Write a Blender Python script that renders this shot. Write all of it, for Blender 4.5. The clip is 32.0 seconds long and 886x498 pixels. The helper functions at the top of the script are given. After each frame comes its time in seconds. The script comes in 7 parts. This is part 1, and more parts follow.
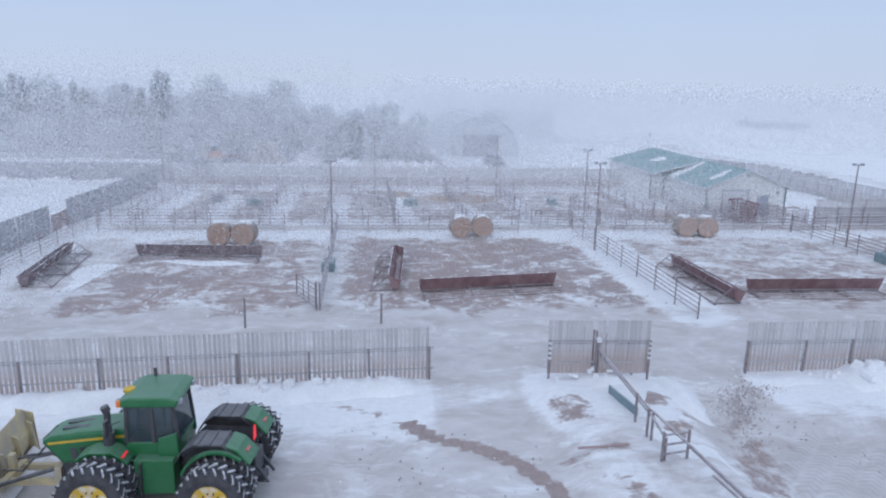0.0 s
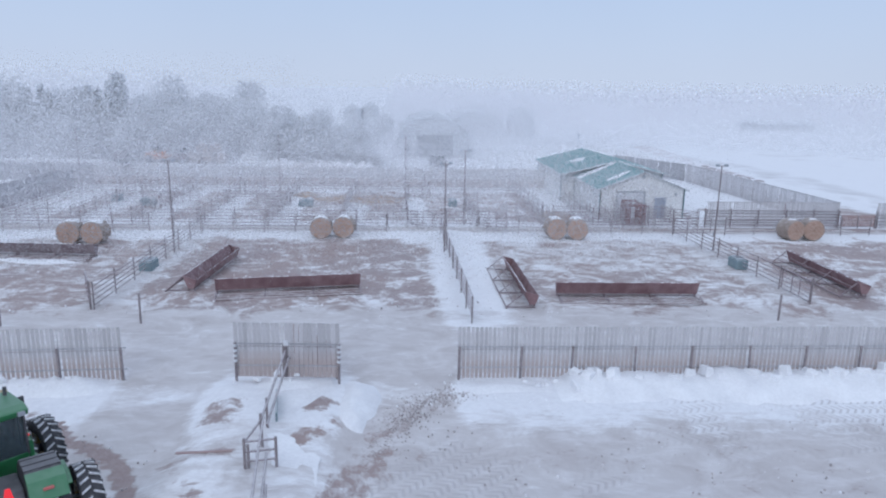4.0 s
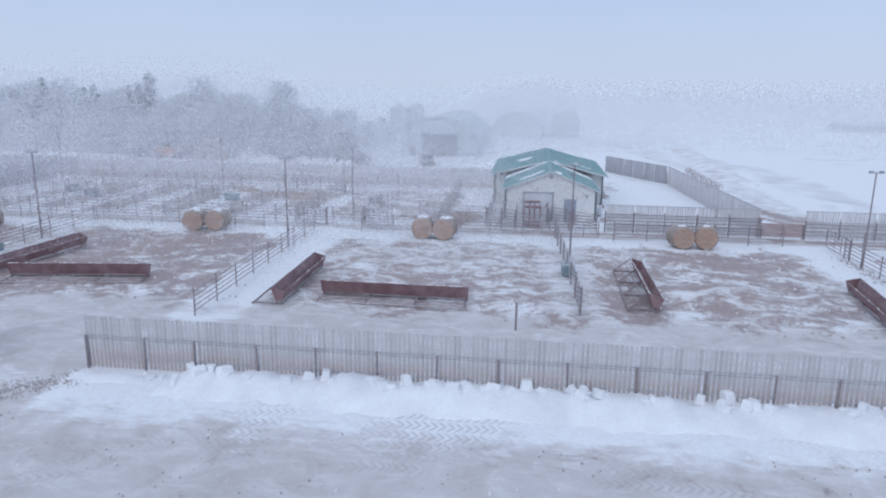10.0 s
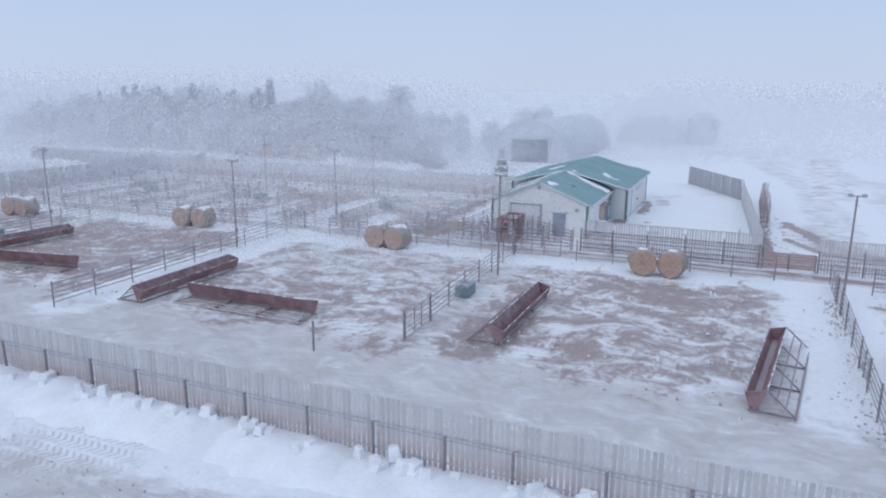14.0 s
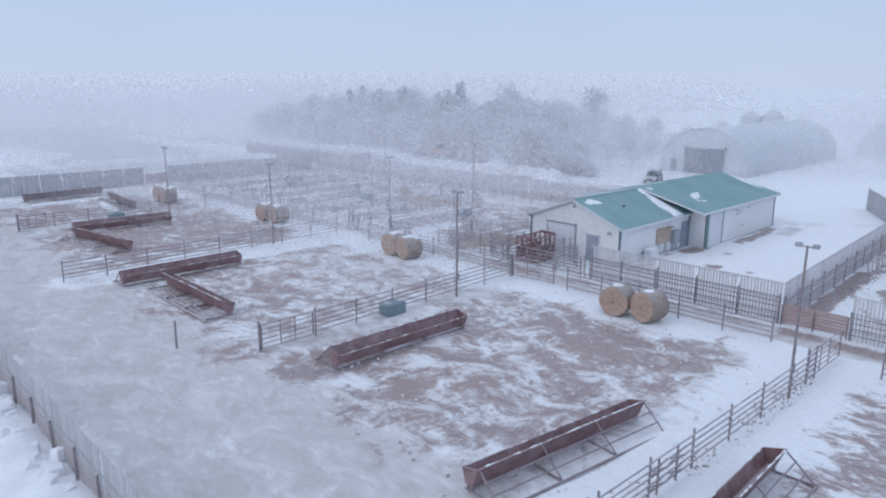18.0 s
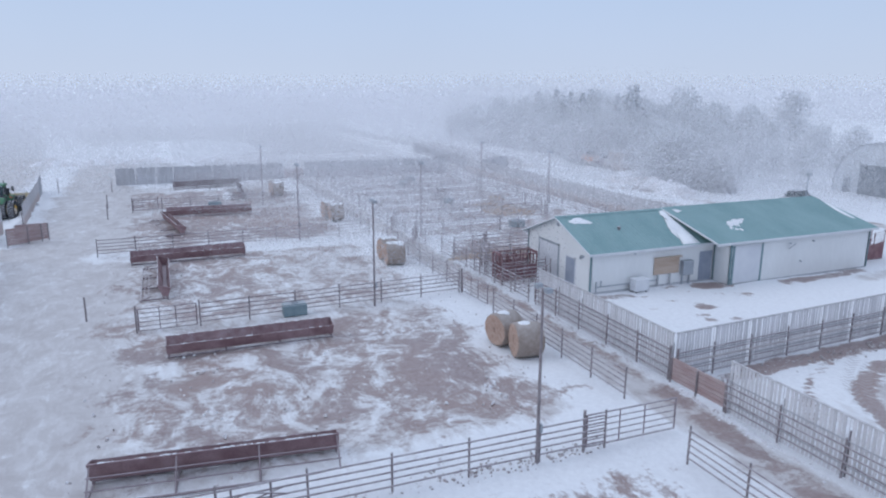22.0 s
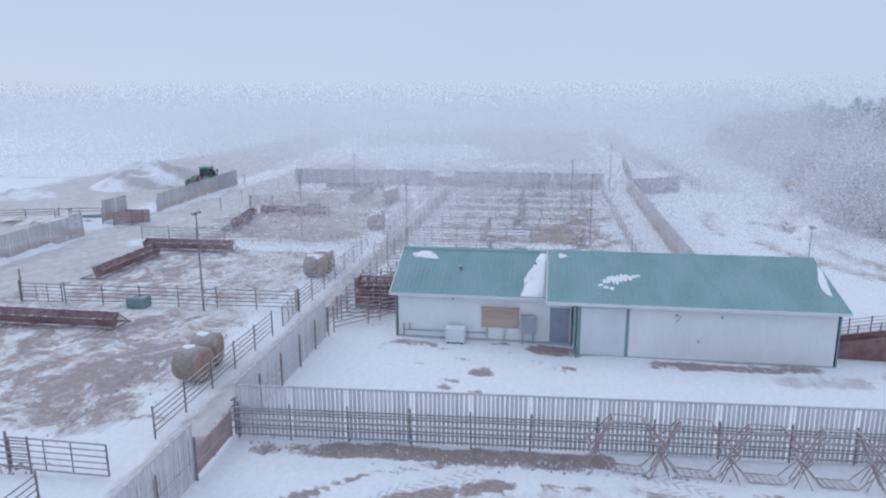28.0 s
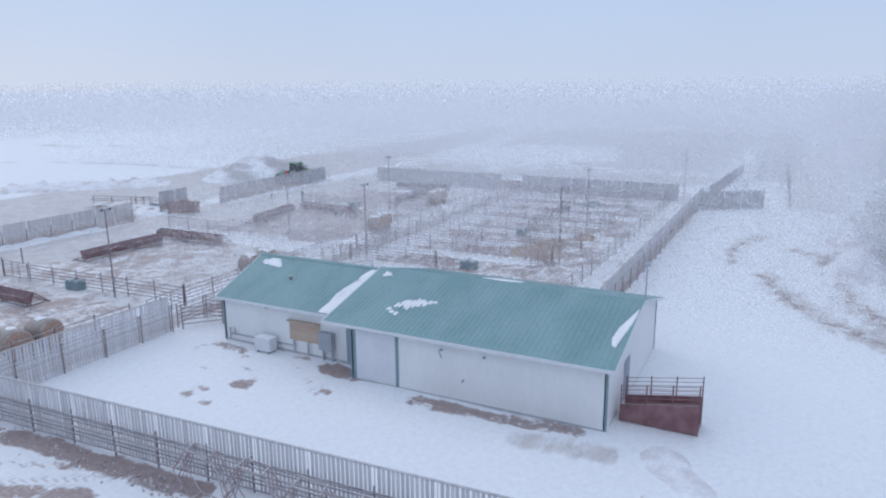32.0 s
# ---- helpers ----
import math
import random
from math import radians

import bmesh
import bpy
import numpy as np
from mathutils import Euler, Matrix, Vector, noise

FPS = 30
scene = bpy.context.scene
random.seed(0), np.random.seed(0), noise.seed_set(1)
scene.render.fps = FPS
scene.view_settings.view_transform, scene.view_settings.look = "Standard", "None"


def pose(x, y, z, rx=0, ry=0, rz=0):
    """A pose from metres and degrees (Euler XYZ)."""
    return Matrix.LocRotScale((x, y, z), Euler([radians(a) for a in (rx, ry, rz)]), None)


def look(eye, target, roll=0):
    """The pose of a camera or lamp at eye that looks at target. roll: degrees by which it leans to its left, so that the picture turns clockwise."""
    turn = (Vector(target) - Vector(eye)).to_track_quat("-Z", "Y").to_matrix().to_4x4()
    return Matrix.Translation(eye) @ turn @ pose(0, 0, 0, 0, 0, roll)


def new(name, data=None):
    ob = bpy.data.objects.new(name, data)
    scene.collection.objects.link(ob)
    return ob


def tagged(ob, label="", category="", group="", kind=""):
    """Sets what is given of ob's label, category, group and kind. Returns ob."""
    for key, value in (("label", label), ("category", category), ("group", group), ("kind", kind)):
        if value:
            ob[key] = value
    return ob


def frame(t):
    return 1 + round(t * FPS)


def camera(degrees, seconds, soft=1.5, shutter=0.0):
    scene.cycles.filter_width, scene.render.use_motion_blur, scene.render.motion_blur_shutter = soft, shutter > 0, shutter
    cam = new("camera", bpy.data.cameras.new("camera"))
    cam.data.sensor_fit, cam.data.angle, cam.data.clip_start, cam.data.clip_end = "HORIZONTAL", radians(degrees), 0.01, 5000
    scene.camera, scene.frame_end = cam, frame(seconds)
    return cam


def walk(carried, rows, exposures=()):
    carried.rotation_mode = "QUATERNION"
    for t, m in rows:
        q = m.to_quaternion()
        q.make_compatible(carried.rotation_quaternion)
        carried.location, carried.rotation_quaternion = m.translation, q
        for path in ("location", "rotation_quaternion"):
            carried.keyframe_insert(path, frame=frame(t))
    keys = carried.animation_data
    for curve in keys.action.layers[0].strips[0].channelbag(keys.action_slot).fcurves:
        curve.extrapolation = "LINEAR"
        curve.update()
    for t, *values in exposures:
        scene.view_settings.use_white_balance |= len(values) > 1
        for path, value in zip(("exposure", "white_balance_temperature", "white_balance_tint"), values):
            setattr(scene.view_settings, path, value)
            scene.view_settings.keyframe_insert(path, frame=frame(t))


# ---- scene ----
cam = camera(64.8, 32.0, soft=2.1)
# seconds, eye, yaw, pitch, lean to the left
PATH = [
    (0, -4.76, -3.17, 13.02, -5.91, -13.20, 1.18),
    (0.5, -2.55, -3.33, 13.01, -5.64, -13.09, 1.15),
    (1, -0.46, -3.44, 13.01, -5.48, -13.07, 1.13),
    (1.5, 1.53, -3.52, 13.03, -5.45, -13.06, 1.10),
    (2, 3.42, -3.58, 13.04, -5.37, -13.10, 1.08),
    (2.5, 5.23, -3.61, 13.06, -4.98, -13.13, 1.06),
    (4.5, 12.03, -3.65, 13.15, -2.63, -13.15, 0.98),
    (5, 13.70, -3.66, 13.16, -2.27, -13.15, 0.96),
    (5.5, 15.38, -3.69, 13.16, -1.94, -13.14, 0.94),
    (6, 17.08, -3.71, 13.16, -1.52, -13.12, 0.92),
    (6.5, 18.82, -3.71, 13.15, -1.10, -13.11, 0.90),
    (7, 20.61, -3.67, 13.13, -0.75, -13.13, 0.88),
    (7.5, 22.45, -3.59, 13.11, -0.10, -13.16, 0.86),
    (8, 24.35, -3.43, 13.08, 0.82, -13.18, 0.83),
    (8.5, 26.32, -3.19, 13.04, 1.74, -13.21, 0.81),
    (9, 28.38, -2.85, 13.00, 2.71, -13.21, 0.78),
    (9.5, 30.52, -2.39, 12.96, 4.63, -13.21, 0.75),
    (10, 32.73, -1.81, 12.91, 7.01, -13.16, 0.72),
    (10.5, 35.01, -1.13, 12.87, 8.29, -13.12, 0.69),
    (11, 37.33, -0.34, 12.84, 9.14, -13.08, 0.66),
    (11.5, 39.68, 0.54, 12.82, 11.35, -13.09, 0.62),
    (12, 42.05, 1.52, 12.82, 14.59, -13.06, 0.58),
    (12.5, 44.43, 2.59, 12.84, 16.52, -12.99, 0.55),
    (13, 46.78, 3.75, 12.89, 18.98, -12.97, 0.51),
    (13.5, 49.12, 4.98, 12.96, 20.97, -13.01, 0.47),
    (14, 51.42, 6.30, 13.07, 23.15, -13.04, 0.43),
    (14.5, 53.68, 7.70, 13.19, 25.75, -13.07, 0.39),
    (16.5, 62.23, 14.18, 13.73, 36.91, -13.26, 0.26),
    (17, 64.23, 16.03, 13.85, 39.95, -13.28, 0.23),
    (17.5, 66.15, 17.98, 13.95, 43.01, -13.32, 0.21),
    (18, 67.99, 20.02, 14.03, 46.00, -13.29, 0.19),
    (18.5, 69.76, 22.15, 14.11, 48.97, -13.25, 0.18),
    (19, 71.43, 24.36, 14.17, 51.70, -13.23, 0.17),
    (19.5, 73.02, 26.65, 14.24, 54.28, -13.19, 0.16),
    (20, 74.50, 29.02, 14.30, 56.87, -13.19, 0.16),
    (20.5, 75.88, 31.46, 14.36, 59.62, -13.18, 0.16),
    (21, 77.15, 33.97, 14.42, 62.27, -13.17, 0.17),
    (21.5, 78.31, 36.54, 14.49, 64.94, -13.21, 0.18),
    (22, 79.34, 39.18, 14.58, 67.54, -13.26, 0.20),
    (22.5, 80.25, 41.89, 14.66, 70.17, -13.30, 0.21),
    (23, 81.03, 44.67, 14.75, 72.72, -13.26, 0.22),
    (23.5, 81.68, 47.53, 14.84, 75.23, -13.28, 0.22),
    (24, 82.19, 50.47, 14.93, 77.84, -13.27, 0.22),
    (24.5, 82.55, 53.50, 15.02, 80.45, -13.23, 0.21),
    (25, 82.77, 56.61, 15.11, 83.01, -13.18, 0.19),
    (25.5, 82.84, 59.81, 15.19, 85.58, -13.15, 0.17),
    (27.5, 81.74, 73.03, 15.51, 96.03, -13.00, -0.09),
    (28, 81.14, 76.32, 15.59, 98.53, -12.91, -0.19),
    (28.5, 80.43, 79.56, 15.68, 100.77, -12.85, -0.29),
    (29, 79.61, 82.72, 15.78, 102.98, -12.82, -0.38),
    (29.5, 78.67, 85.80, 15.89, 105.14, -12.83, -0.47),
    (30, 77.61, 88.80, 16.00, 107.24, -12.87, -0.53),
    (30.5, 76.42, 91.72, 16.11, 109.44, -12.91, -0.57),
    (31, 75.10, 94.55, 16.21, 111.83, -13.09, -0.57),
    (31.5, 73.63, 97.30, 16.31, 114.36, -13.08, -0.53),
    (32, 72.02, 99.97, 16.41, 116.99, -13.18, -0.44),
]
walk(cam, [(t, Matrix.Translation((x, y, z)) @ pose(0, 0, 0, 0, 0, yaw) @ pose(0, 0, 0, 90 + pitch) @ pose(0, 0, 0, 0, 0, roll))
           for t, x, y, z, yaw, pitch, roll in PATH])

# ---- light ----
EXPOSURE = 0.0
scene.view_settings.exposure = EXPOSURE
SUN_UP, SUN_ROUND = 28.0, 200.0
world = bpy.data.worlds.new("winter_fog_sky")
scene.world = world
world.use_nodes = True
wn, wl = world.node_tree.nodes, world.node_tree.links
wn.clear()
w_out = wn.new("ShaderNodeOutputWorld")
w_bg = wn.new("ShaderNodeBackground")
w_sky = wn.new("ShaderNodeTexSky")
w_sky.sky_type, w_sky.sun_disc = "NISHITA", False
w_sky.sun_elevation, w_sky.sun_rotation = radians(SUN_UP), radians(SUN_ROUND)
w_dim = wn.new("ShaderNodeVectorMath")
w_dim.operation = "SCALE"
w_dim.inputs["Scale"].default_value = 0.06
# an overcast deck, brighter towards the zenith, over a thin share of clear sky
w_co = wn.new("ShaderNodeTexCoord")
w_sep = wn.new("ShaderNodeSeparateXYZ")
w_ramp = wn.new("ShaderNodeValToRGB")
cr = w_ramp.color_ramp
cr.elements[0].position, cr.elements[0].color = 0.0, (0.575, 0.678, 0.875, 1)
cr.elements[1].position, cr.elements[1].color = 1.0, (0.80, 0.92, 1.165, 1)
for at_, co_ in ((0.03, (0.555, 0.662, 0.872, 1)), (0.115, (0.51, 0.64, 0.88, 1)), (0.30, (0.52, 0.65, 0.89, 1))):
    e_ = cr.elements.new(at_)
    e_.color = co_
w_cloud = wn.new("ShaderNodeTexNoise")
w_cloud.inputs["Scale"].default_value, w_cloud.inputs["Detail"].default_value = 2.2, 4.0
w_cmul = wn.new("ShaderNodeMapRange")
w_cmul.inputs["From Min"].default_value, w_cmul.inputs["From Max"].default_value = 0.3, 0.7
w_cmul.inputs["To Min"].default_value, w_cmul.inputs["To Max"].default_value = 0.975, 1.025
w_var = wn.new("ShaderNodeVectorMath")
w_var.operation = "SCALE"
w_mix = wn.new("ShaderNodeMix")
w_mix.data_type = "RGBA"
w_mix.inputs["Factor"].default_value = 0.92
wl.new(w_co.outputs["Generated"], w_sep.inputs[0])
wl.new(w_sep.outputs["Z"], w_ramp.inputs["Fac"])
wl.new(w_co.outputs["Generated"], w_cloud.inputs["Vector"])
wl.new(w_cloud.outputs["Fac"], w_cmul.inputs["Value"])
wl.new(w_ramp.outputs["Color"], w_var.inputs[0])
wl.new(w_cmul.outputs["Result"], w_var.inputs["Scale"])
wl.new(w_sky.outputs["Color"], w_dim.inputs[0])
wl.new(w_dim.outputs["Vector"], w_mix.inputs["A"])
wl.new(w_var.outputs["Vector"], w_mix.inputs["B"])
wl.new(w_mix.outputs["Result"], w_bg.inputs["Color"])
w_bg.inputs["Strength"].default_value = 1.0
wl.new(w_bg.outputs["Background"], w_out.inputs["Surface"])

sun = new("sun", bpy.data.lights.new("sun", "SUN"))
sun.data.energy, sun.data.angle, sun.data.color = 0.45, radians(40), (1.0, 0.97, 0.93)
sun.matrix_world = look((0, 0, 60), (0 - math.sin(radians(SUN_ROUND)) * 60, -math.cos(radians(SUN_ROUND)) * 60, 60 - 60 * math.tan(radians(SUN_UP))))

# ---- materials ----


def material(name, base, second=None, rough=0.8, scale=1.0, detail=6.0, bump=0.0, metal=0.0, stretch=(1, 1, 1), low=0.35, high=0.65, frost=0.0, vary=0.0, fine=0.0, per_thing=0.0, splash=None):
    """Two tones mixed by noise in object space, fine grain, frost on what faces up, and a little difference from piece to piece."""
    m = bpy.data.materials.new(name)
    m.use_nodes = True
    n, l = m.node_tree.nodes, m.node_tree.links
    b = n["Principled BSDF"]
    b.inputs["Roughness"].default_value, b.inputs["Metallic"].default_value = rough, metal
    co = n.new("ShaderNodeTexCoord")
    mp = n.new("ShaderNodeMapping")
    mp.inputs["Scale"].default_value = stretch
    l.new(co.outputs["Object"], mp.inputs["Vector"])
    noise_a = n.new("ShaderNodeTexNoise")
    noise_a.inputs["Scale"].default_value, noise_a.inputs["Detail"].default_value = scale, detail
    l.new(mp.outputs["Vector"], noise_a.inputs["Vector"])
    rng = n.new("ShaderNodeMapRange")
    rng.inputs["From Min"].default_value, rng.inputs["From Max"].default_value = low, high
    l.new(noise_a.outputs["Fac"], rng.inputs["Value"])
    mix = n.new("ShaderNodeMix")
    mix.data_type = "RGBA"
    mix.inputs["A"].default_value = (*base, 1)
    mix.inputs["B"].default_value = (*(second or base), 1)
    l.new(rng.outputs["Result"], mix.inputs["Factor"])
    out = mix.outputs["Result"]
    if fine:
        nb = n.new("ShaderNodeTexNoise")
        nb.inputs["Scale"].default_value, nb.inputs["Detail"].default_value = scale * 14, 3.0
        l.new(mp.outputs["Vector"], nb.inputs["Vector"])
        r2 = n.new("ShaderNodeMapRange")
        r2.inputs["From Min"].default_value, r2.inputs["From Max"].default_value = 0.3, 0.7
        r2.inputs["To Min"].default_value, r2.inputs["To Max"].default_value = 1 - fine, 1 + fine
        l.new(nb.outputs["Fac"], r2.inputs["Value"])
        sc = n.new("ShaderNodeVectorMath")
        sc.operation = "SCALE"
        l.new(out, sc.inputs[0])
        l.new(r2.outputs["Result"], sc.inputs["Scale"])
        out = sc.outputs["Vector"]
    if vary or per_thing:
        src = n.new("ShaderNodeObjectInfo").outputs["Random"] if per_thing else n.new("ShaderNodeNewGeometry").outputs["Random Per Island"]
        r3 = n.new("ShaderNodeMapRange")
        v = vary or per_thing
        r3.inputs["To Min"].default_value, r3.inputs["To Max"].default_value = 1 - v, 1 + v
        l.new(src, r3.inputs["Value"])
        sv = n.new("ShaderNodeVectorMath")
        sv.operation = "SCALE"
        l.new(out, sv.inputs[0])
        l.new(r3.outputs["Result"], sv.inputs["Scale"])
        out = sv.outputs["Vector"]
    if splash:
        # dried mud thrown up against the foot of a fence
        sz = n.new("ShaderNodeSeparateXYZ")
        l.new(co.outputs["Object"], sz.inputs[0])
        ns = n.new("ShaderNodeTexNoise")
        ns.inputs["Scale"].default_value, ns.inputs["Detail"].default_value = 2.5, 5.0
        l.new(co.outputs["Object"], ns.inputs["Vector"])
        ms = n.new("ShaderNodeMath")
        ms.operation = "MULTIPLY_ADD"
        ms.inputs[1].default_value = 0.9
        l.new(ns.outputs["Fac"], ms.inputs[0])
        l.new(sz.outputs["Z"], ms.inputs[2])
        rs = n.new("ShaderNodeMapRange")
        rs.inputs["From Min"].default_value, rs.inputs["From Max"].default_value = 1.75, 1.25
        rs.inputs["To Max"].default_value = 0.75
        l.new(ms.outputs[0], rs.inputs["Value"])
        mx = n.new("ShaderNodeMix")
        mx.data_type = "RGBA"
        mx.inputs["B"].default_value = (*splash, 1)
        l.new(out, mx.inputs["A"])
        l.new(rs.outputs["Result"], mx.inputs["Factor"])
        out = mx.outputs["Result"]
    if frost:
        geo = n.new("ShaderNodeNewGeometry")
        sep = n.new("ShaderNodeSeparateXYZ")
        l.new(geo.outputs["Normal"], sep.inputs[0])
        nf = n.new("ShaderNodeTexNoise")
        nf.inputs["Scale"].default_value, nf.inputs["Detail"].default_value = 3.0, 6.0
        l.new(co.outputs["Object"], nf.inputs["Vector"])
        ad = n.new("ShaderNodeMath")
        ad.operation = "MULTIPLY_ADD"
        ad.inputs[1].default_value = 1.0
        l.new(sep.outputs["Z"], ad.inputs[0])
        l.new(nf.outputs["Fac"], ad.inputs[2])
        rf = n.new("ShaderNodeMapRange")
        rf.inputs["From Min"].default_value, rf.inputs["From Max"].default_value = 0.75, 1.45
        rf.inputs["To Max"].default_value = frost
        l.new(ad.outputs[0], rf.inputs["Value"])
        mf = n.new("ShaderNodeMix")
        mf.data_type = "RGBA"
        mf.inputs["B"].default_value = (0.80, 0.82, 0.86, 1)
        l.new(out, mf.inputs["A"])
        l.new(rf.outputs["Result"], mf.inputs["Factor"])
        out = mf.outputs["Result"]
    l.new(out, b.inputs["Base Color"])
    if bump:
        bp = n.new("ShaderNodeBump")
        bp.inputs["Strength"].default_value, bp.inputs["Distance"].default_value = bump, 0.03
        l.new(noise_a.outputs["Fac"], bp.inputs["Height"])
        l.new(bp.outputs["Normal"], b.inputs["Normal"])
    return m


def twig_material(name, base, vary):
    """Hoarfrost on twigs: pale, and let through by light as thin ice is."""
    m = bpy.data.materials.new(name)
    m.use_nodes = True
    n, l = m.node_tree.nodes, m.node_tree.links
    n.remove(n["Principled BSDF"])
    rnd = n.new("ShaderNodeNewGeometry").outputs["Random Per Island"]
    r = n.new("ShaderNodeMapRange")
    r.inputs["To Min"].default_value, r.inputs["To Max"].default_value = 1 - vary, 1 + vary
    l.new(rnd, r.inputs["Value"])
    s = n.new("ShaderNodeVectorMath")
    s.operation = "SCALE"
    s.inputs[0].default_value = base
    l.new(r.outputs["Result"], s.inputs["Scale"])
    d, t, mix = n.new("ShaderNodeBsdfDiffuse"), n.new("ShaderNodeBsdfTranslucent"), n.new("ShaderNodeMixShader")
    for b in (d, t):
        l.new(s.outputs["Vector"], b.inputs["Color"])
    mix.inputs["Fac"].default_value = 0.58
    l.new(d.outputs[0], mix.inputs[1])
    l.new(t.outputs[0], mix.inputs[2])
    l.new(mix.outputs[0], n["Material Output"].inputs["Surface"])
    return m


M = {}
M["snow"] = material("clean_snow", (0.86, 0.87, 0.89), (0.76, 0.765, 0.79), 0.7, 0.6, 8, 0.5, fine=0.05)
M["snow_dirty"] = material("trodden_snow", (0.80, 0.80, 0.83), (0.52, 0.47, 0.47), 0.75, 0.45, 9, 0.6, low=0.45, high=0.72, fine=0.08)
M["board"] = material("weathered_board", (0.45, 0.435, 0.45), (0.58, 0.57, 0.59), 0.85, 1.2, 6, 0.25, stretch=(3, 3, 0.4), fine=0.10, per_thing=0.11, splash=(0.46, 0.375, 0.355))
M["board_clean"] = material("bleached_board", (0.531, 0.520, 0.537), (0.678, 0.667, 0.689), 0.85, 1.2, 6, 0.25, stretch=(3, 3, 0.4), fine=0.10, per_thing=0.10)
M["board_far"] = material("frosted_weathered_board", (0.36, 0.36, 0.385), (0.45, 0.45, 0.475), 0.85, 1.2, 6, 0.2, stretch=(3, 3, 0.4), fine=0.08, per_thing=0.10)
# paler copy of the near pipe: fog haze put into colour, tops frosted
M["pipe"] = material("haze_paled_frosty_pipe", (0.29, 0.215, 0.22), (0.42, 0.35, 0.355), 0.75, 3.0, 5, 0.2, frost=0.55)
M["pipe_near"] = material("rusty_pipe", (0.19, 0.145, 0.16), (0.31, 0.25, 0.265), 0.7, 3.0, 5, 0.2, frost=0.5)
M["pipe_dark"] = material("dark_steel_post", (0.21, 0.18, 0.19), (0.32, 0.28, 0.29), 0.7, 3.0, 5, 0.2, frost=0.35)
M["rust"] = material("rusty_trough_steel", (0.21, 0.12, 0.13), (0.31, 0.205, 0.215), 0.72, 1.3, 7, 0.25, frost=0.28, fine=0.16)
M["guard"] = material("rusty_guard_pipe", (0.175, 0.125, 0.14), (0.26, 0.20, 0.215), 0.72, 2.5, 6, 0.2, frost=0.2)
# trough steel greyed towards fog haze for far bunks, some frost on top
M["rust_far"] = material("haze_greyed_trough_steel", (0.20, 0.155, 0.17), (0.30, 0.25, 0.265), 0.8, 1.3, 7, 0.2, frost=0.4)
M["rim"] = material("snowy_yellow_rim", (0.70, 0.46, 0.05), (0.74, 0.72, 0.70), 0.6, 2.2, 6, 0.1, low=0.42, high=0.58)
M["orange_machine"] = material("orange_machine_paint", (0.56, 0.24, 0.13), (0.60, 0.36, 0.27), 0.7, 1.0, frost=0.5)
M["heap"] = material("frozen_dirt_and_snow", (0.40, 0.365, 0.365), (0.80, 0.80, 0.82), 0.9, 0.16, 8, 0.3, low=0.44, high=0.56, frost=0.25, fine=0.12)
M["lip"] = material("frosted_steel_lip", (0.24, 0.15, 0.155), (0.50, 0.45, 0.47), 0.75, 2.2, 6, 0.2, low=0.45, high=0.7, frost=0.35)
M["red"] = material("faded_red_paint", (0.19, 0.085, 0.095), (0.28, 0.155, 0.165), 0.6, 1.6, 6, 0.1, frost=0.2, fine=0.06)
M["brownboard"] = material("mud_stained_plank", (0.36, 0.255, 0.25), (0.46, 0.37, 0.365), 0.85, 1.4, 6, 0.2, stretch=(0.5, 0.5, 3), fine=0.1)
M["hay"] = material("round_bale_straw", (0.42, 0.315, 0.25), (0.50, 0.40, 0.33), 0.95, 4.0, 8, 0.8, fine=0.15)
M["oldhay"] = material("old_frosted_bale", (0.42, 0.36, 0.34), (0.54, 0.49, 0.48), 0.95, 3.0, 8, 0.5, frost=0.6, fine=0.1)
M["hayend"] = material("round_bale_end", (0.42, 0.28, 0.22), (0.50, 0.37, 0.31), 0.95, 5.0, 8, 0.5, fine=0.1)
M["netting"] = material("frosted_net_wrap", (0.27, 0.215, 0.185), (0.36, 0.30, 0.265), 0.9, 3.0, 8, 0.5, frost=0.15, fine=0.1)
M["siding"] = material("white_wall_panel", (0.74, 0.745, 0.745), (0.79, 0.795, 0.795), 0.55, 0.35, 5, 0.05, stretch=(1, 1, 0.3), fine=0.02)
M["concrete"] = material("grey_foundation", (0.40, 0.41, 0.43), (0.50, 0.50, 0.52), 0.85, 2.0, 6, 0.2)
M["roof"] = material("green_metal_roof", (0.185, 0.315, 0.325), (0.235, 0.37, 0.38), 0.55, 0.5, 6, 0.05, stretch=(0.4, 1, 1), fine=0.06)
M["trimgreen"] = material("dark_green_trim", (0.17, 0.26, 0.285), (0.21, 0.31, 0.335), 0.5, 2.0)
M["trimwhite"] = material("white_trim", (0.72, 0.73, 0.75), (0.66, 0.67, 0.70), 0.6, 2.0)
M["doorgrey"] = material("blue_grey_door", (0.27, 0.305, 0.375), (0.33, 0.36, 0.43), 0.55, 1.5)
M["doorwhite"] = material("white_overhead_door", (0.70, 0.71, 0.74), (0.64, 0.65, 0.69), 0.5, 0.8, 4, 0.0)
M["plywood"] = material("bare_plywood", (0.46, 0.345, 0.27), (0.53, 0.42, 0.345), 0.8, 2.0, 6, 0.1, stretch=(1, 0.4, 3), fine=0.08)
M["greywood"] = material("weathered_grey_rail", (0.40, 0.365, 0.37), (0.52, 0.48, 0.485), 0.85, 2.0, 6, 0.15, stretch=(1, 0.4, 3), fine=0.08)
M["metalgrey"] = material("grey_galvanised_metal", (0.34, 0.37, 0.41), (0.42, 0.45, 0.49), 0.5, 2.0, 5, 0.05, metal=0.3)
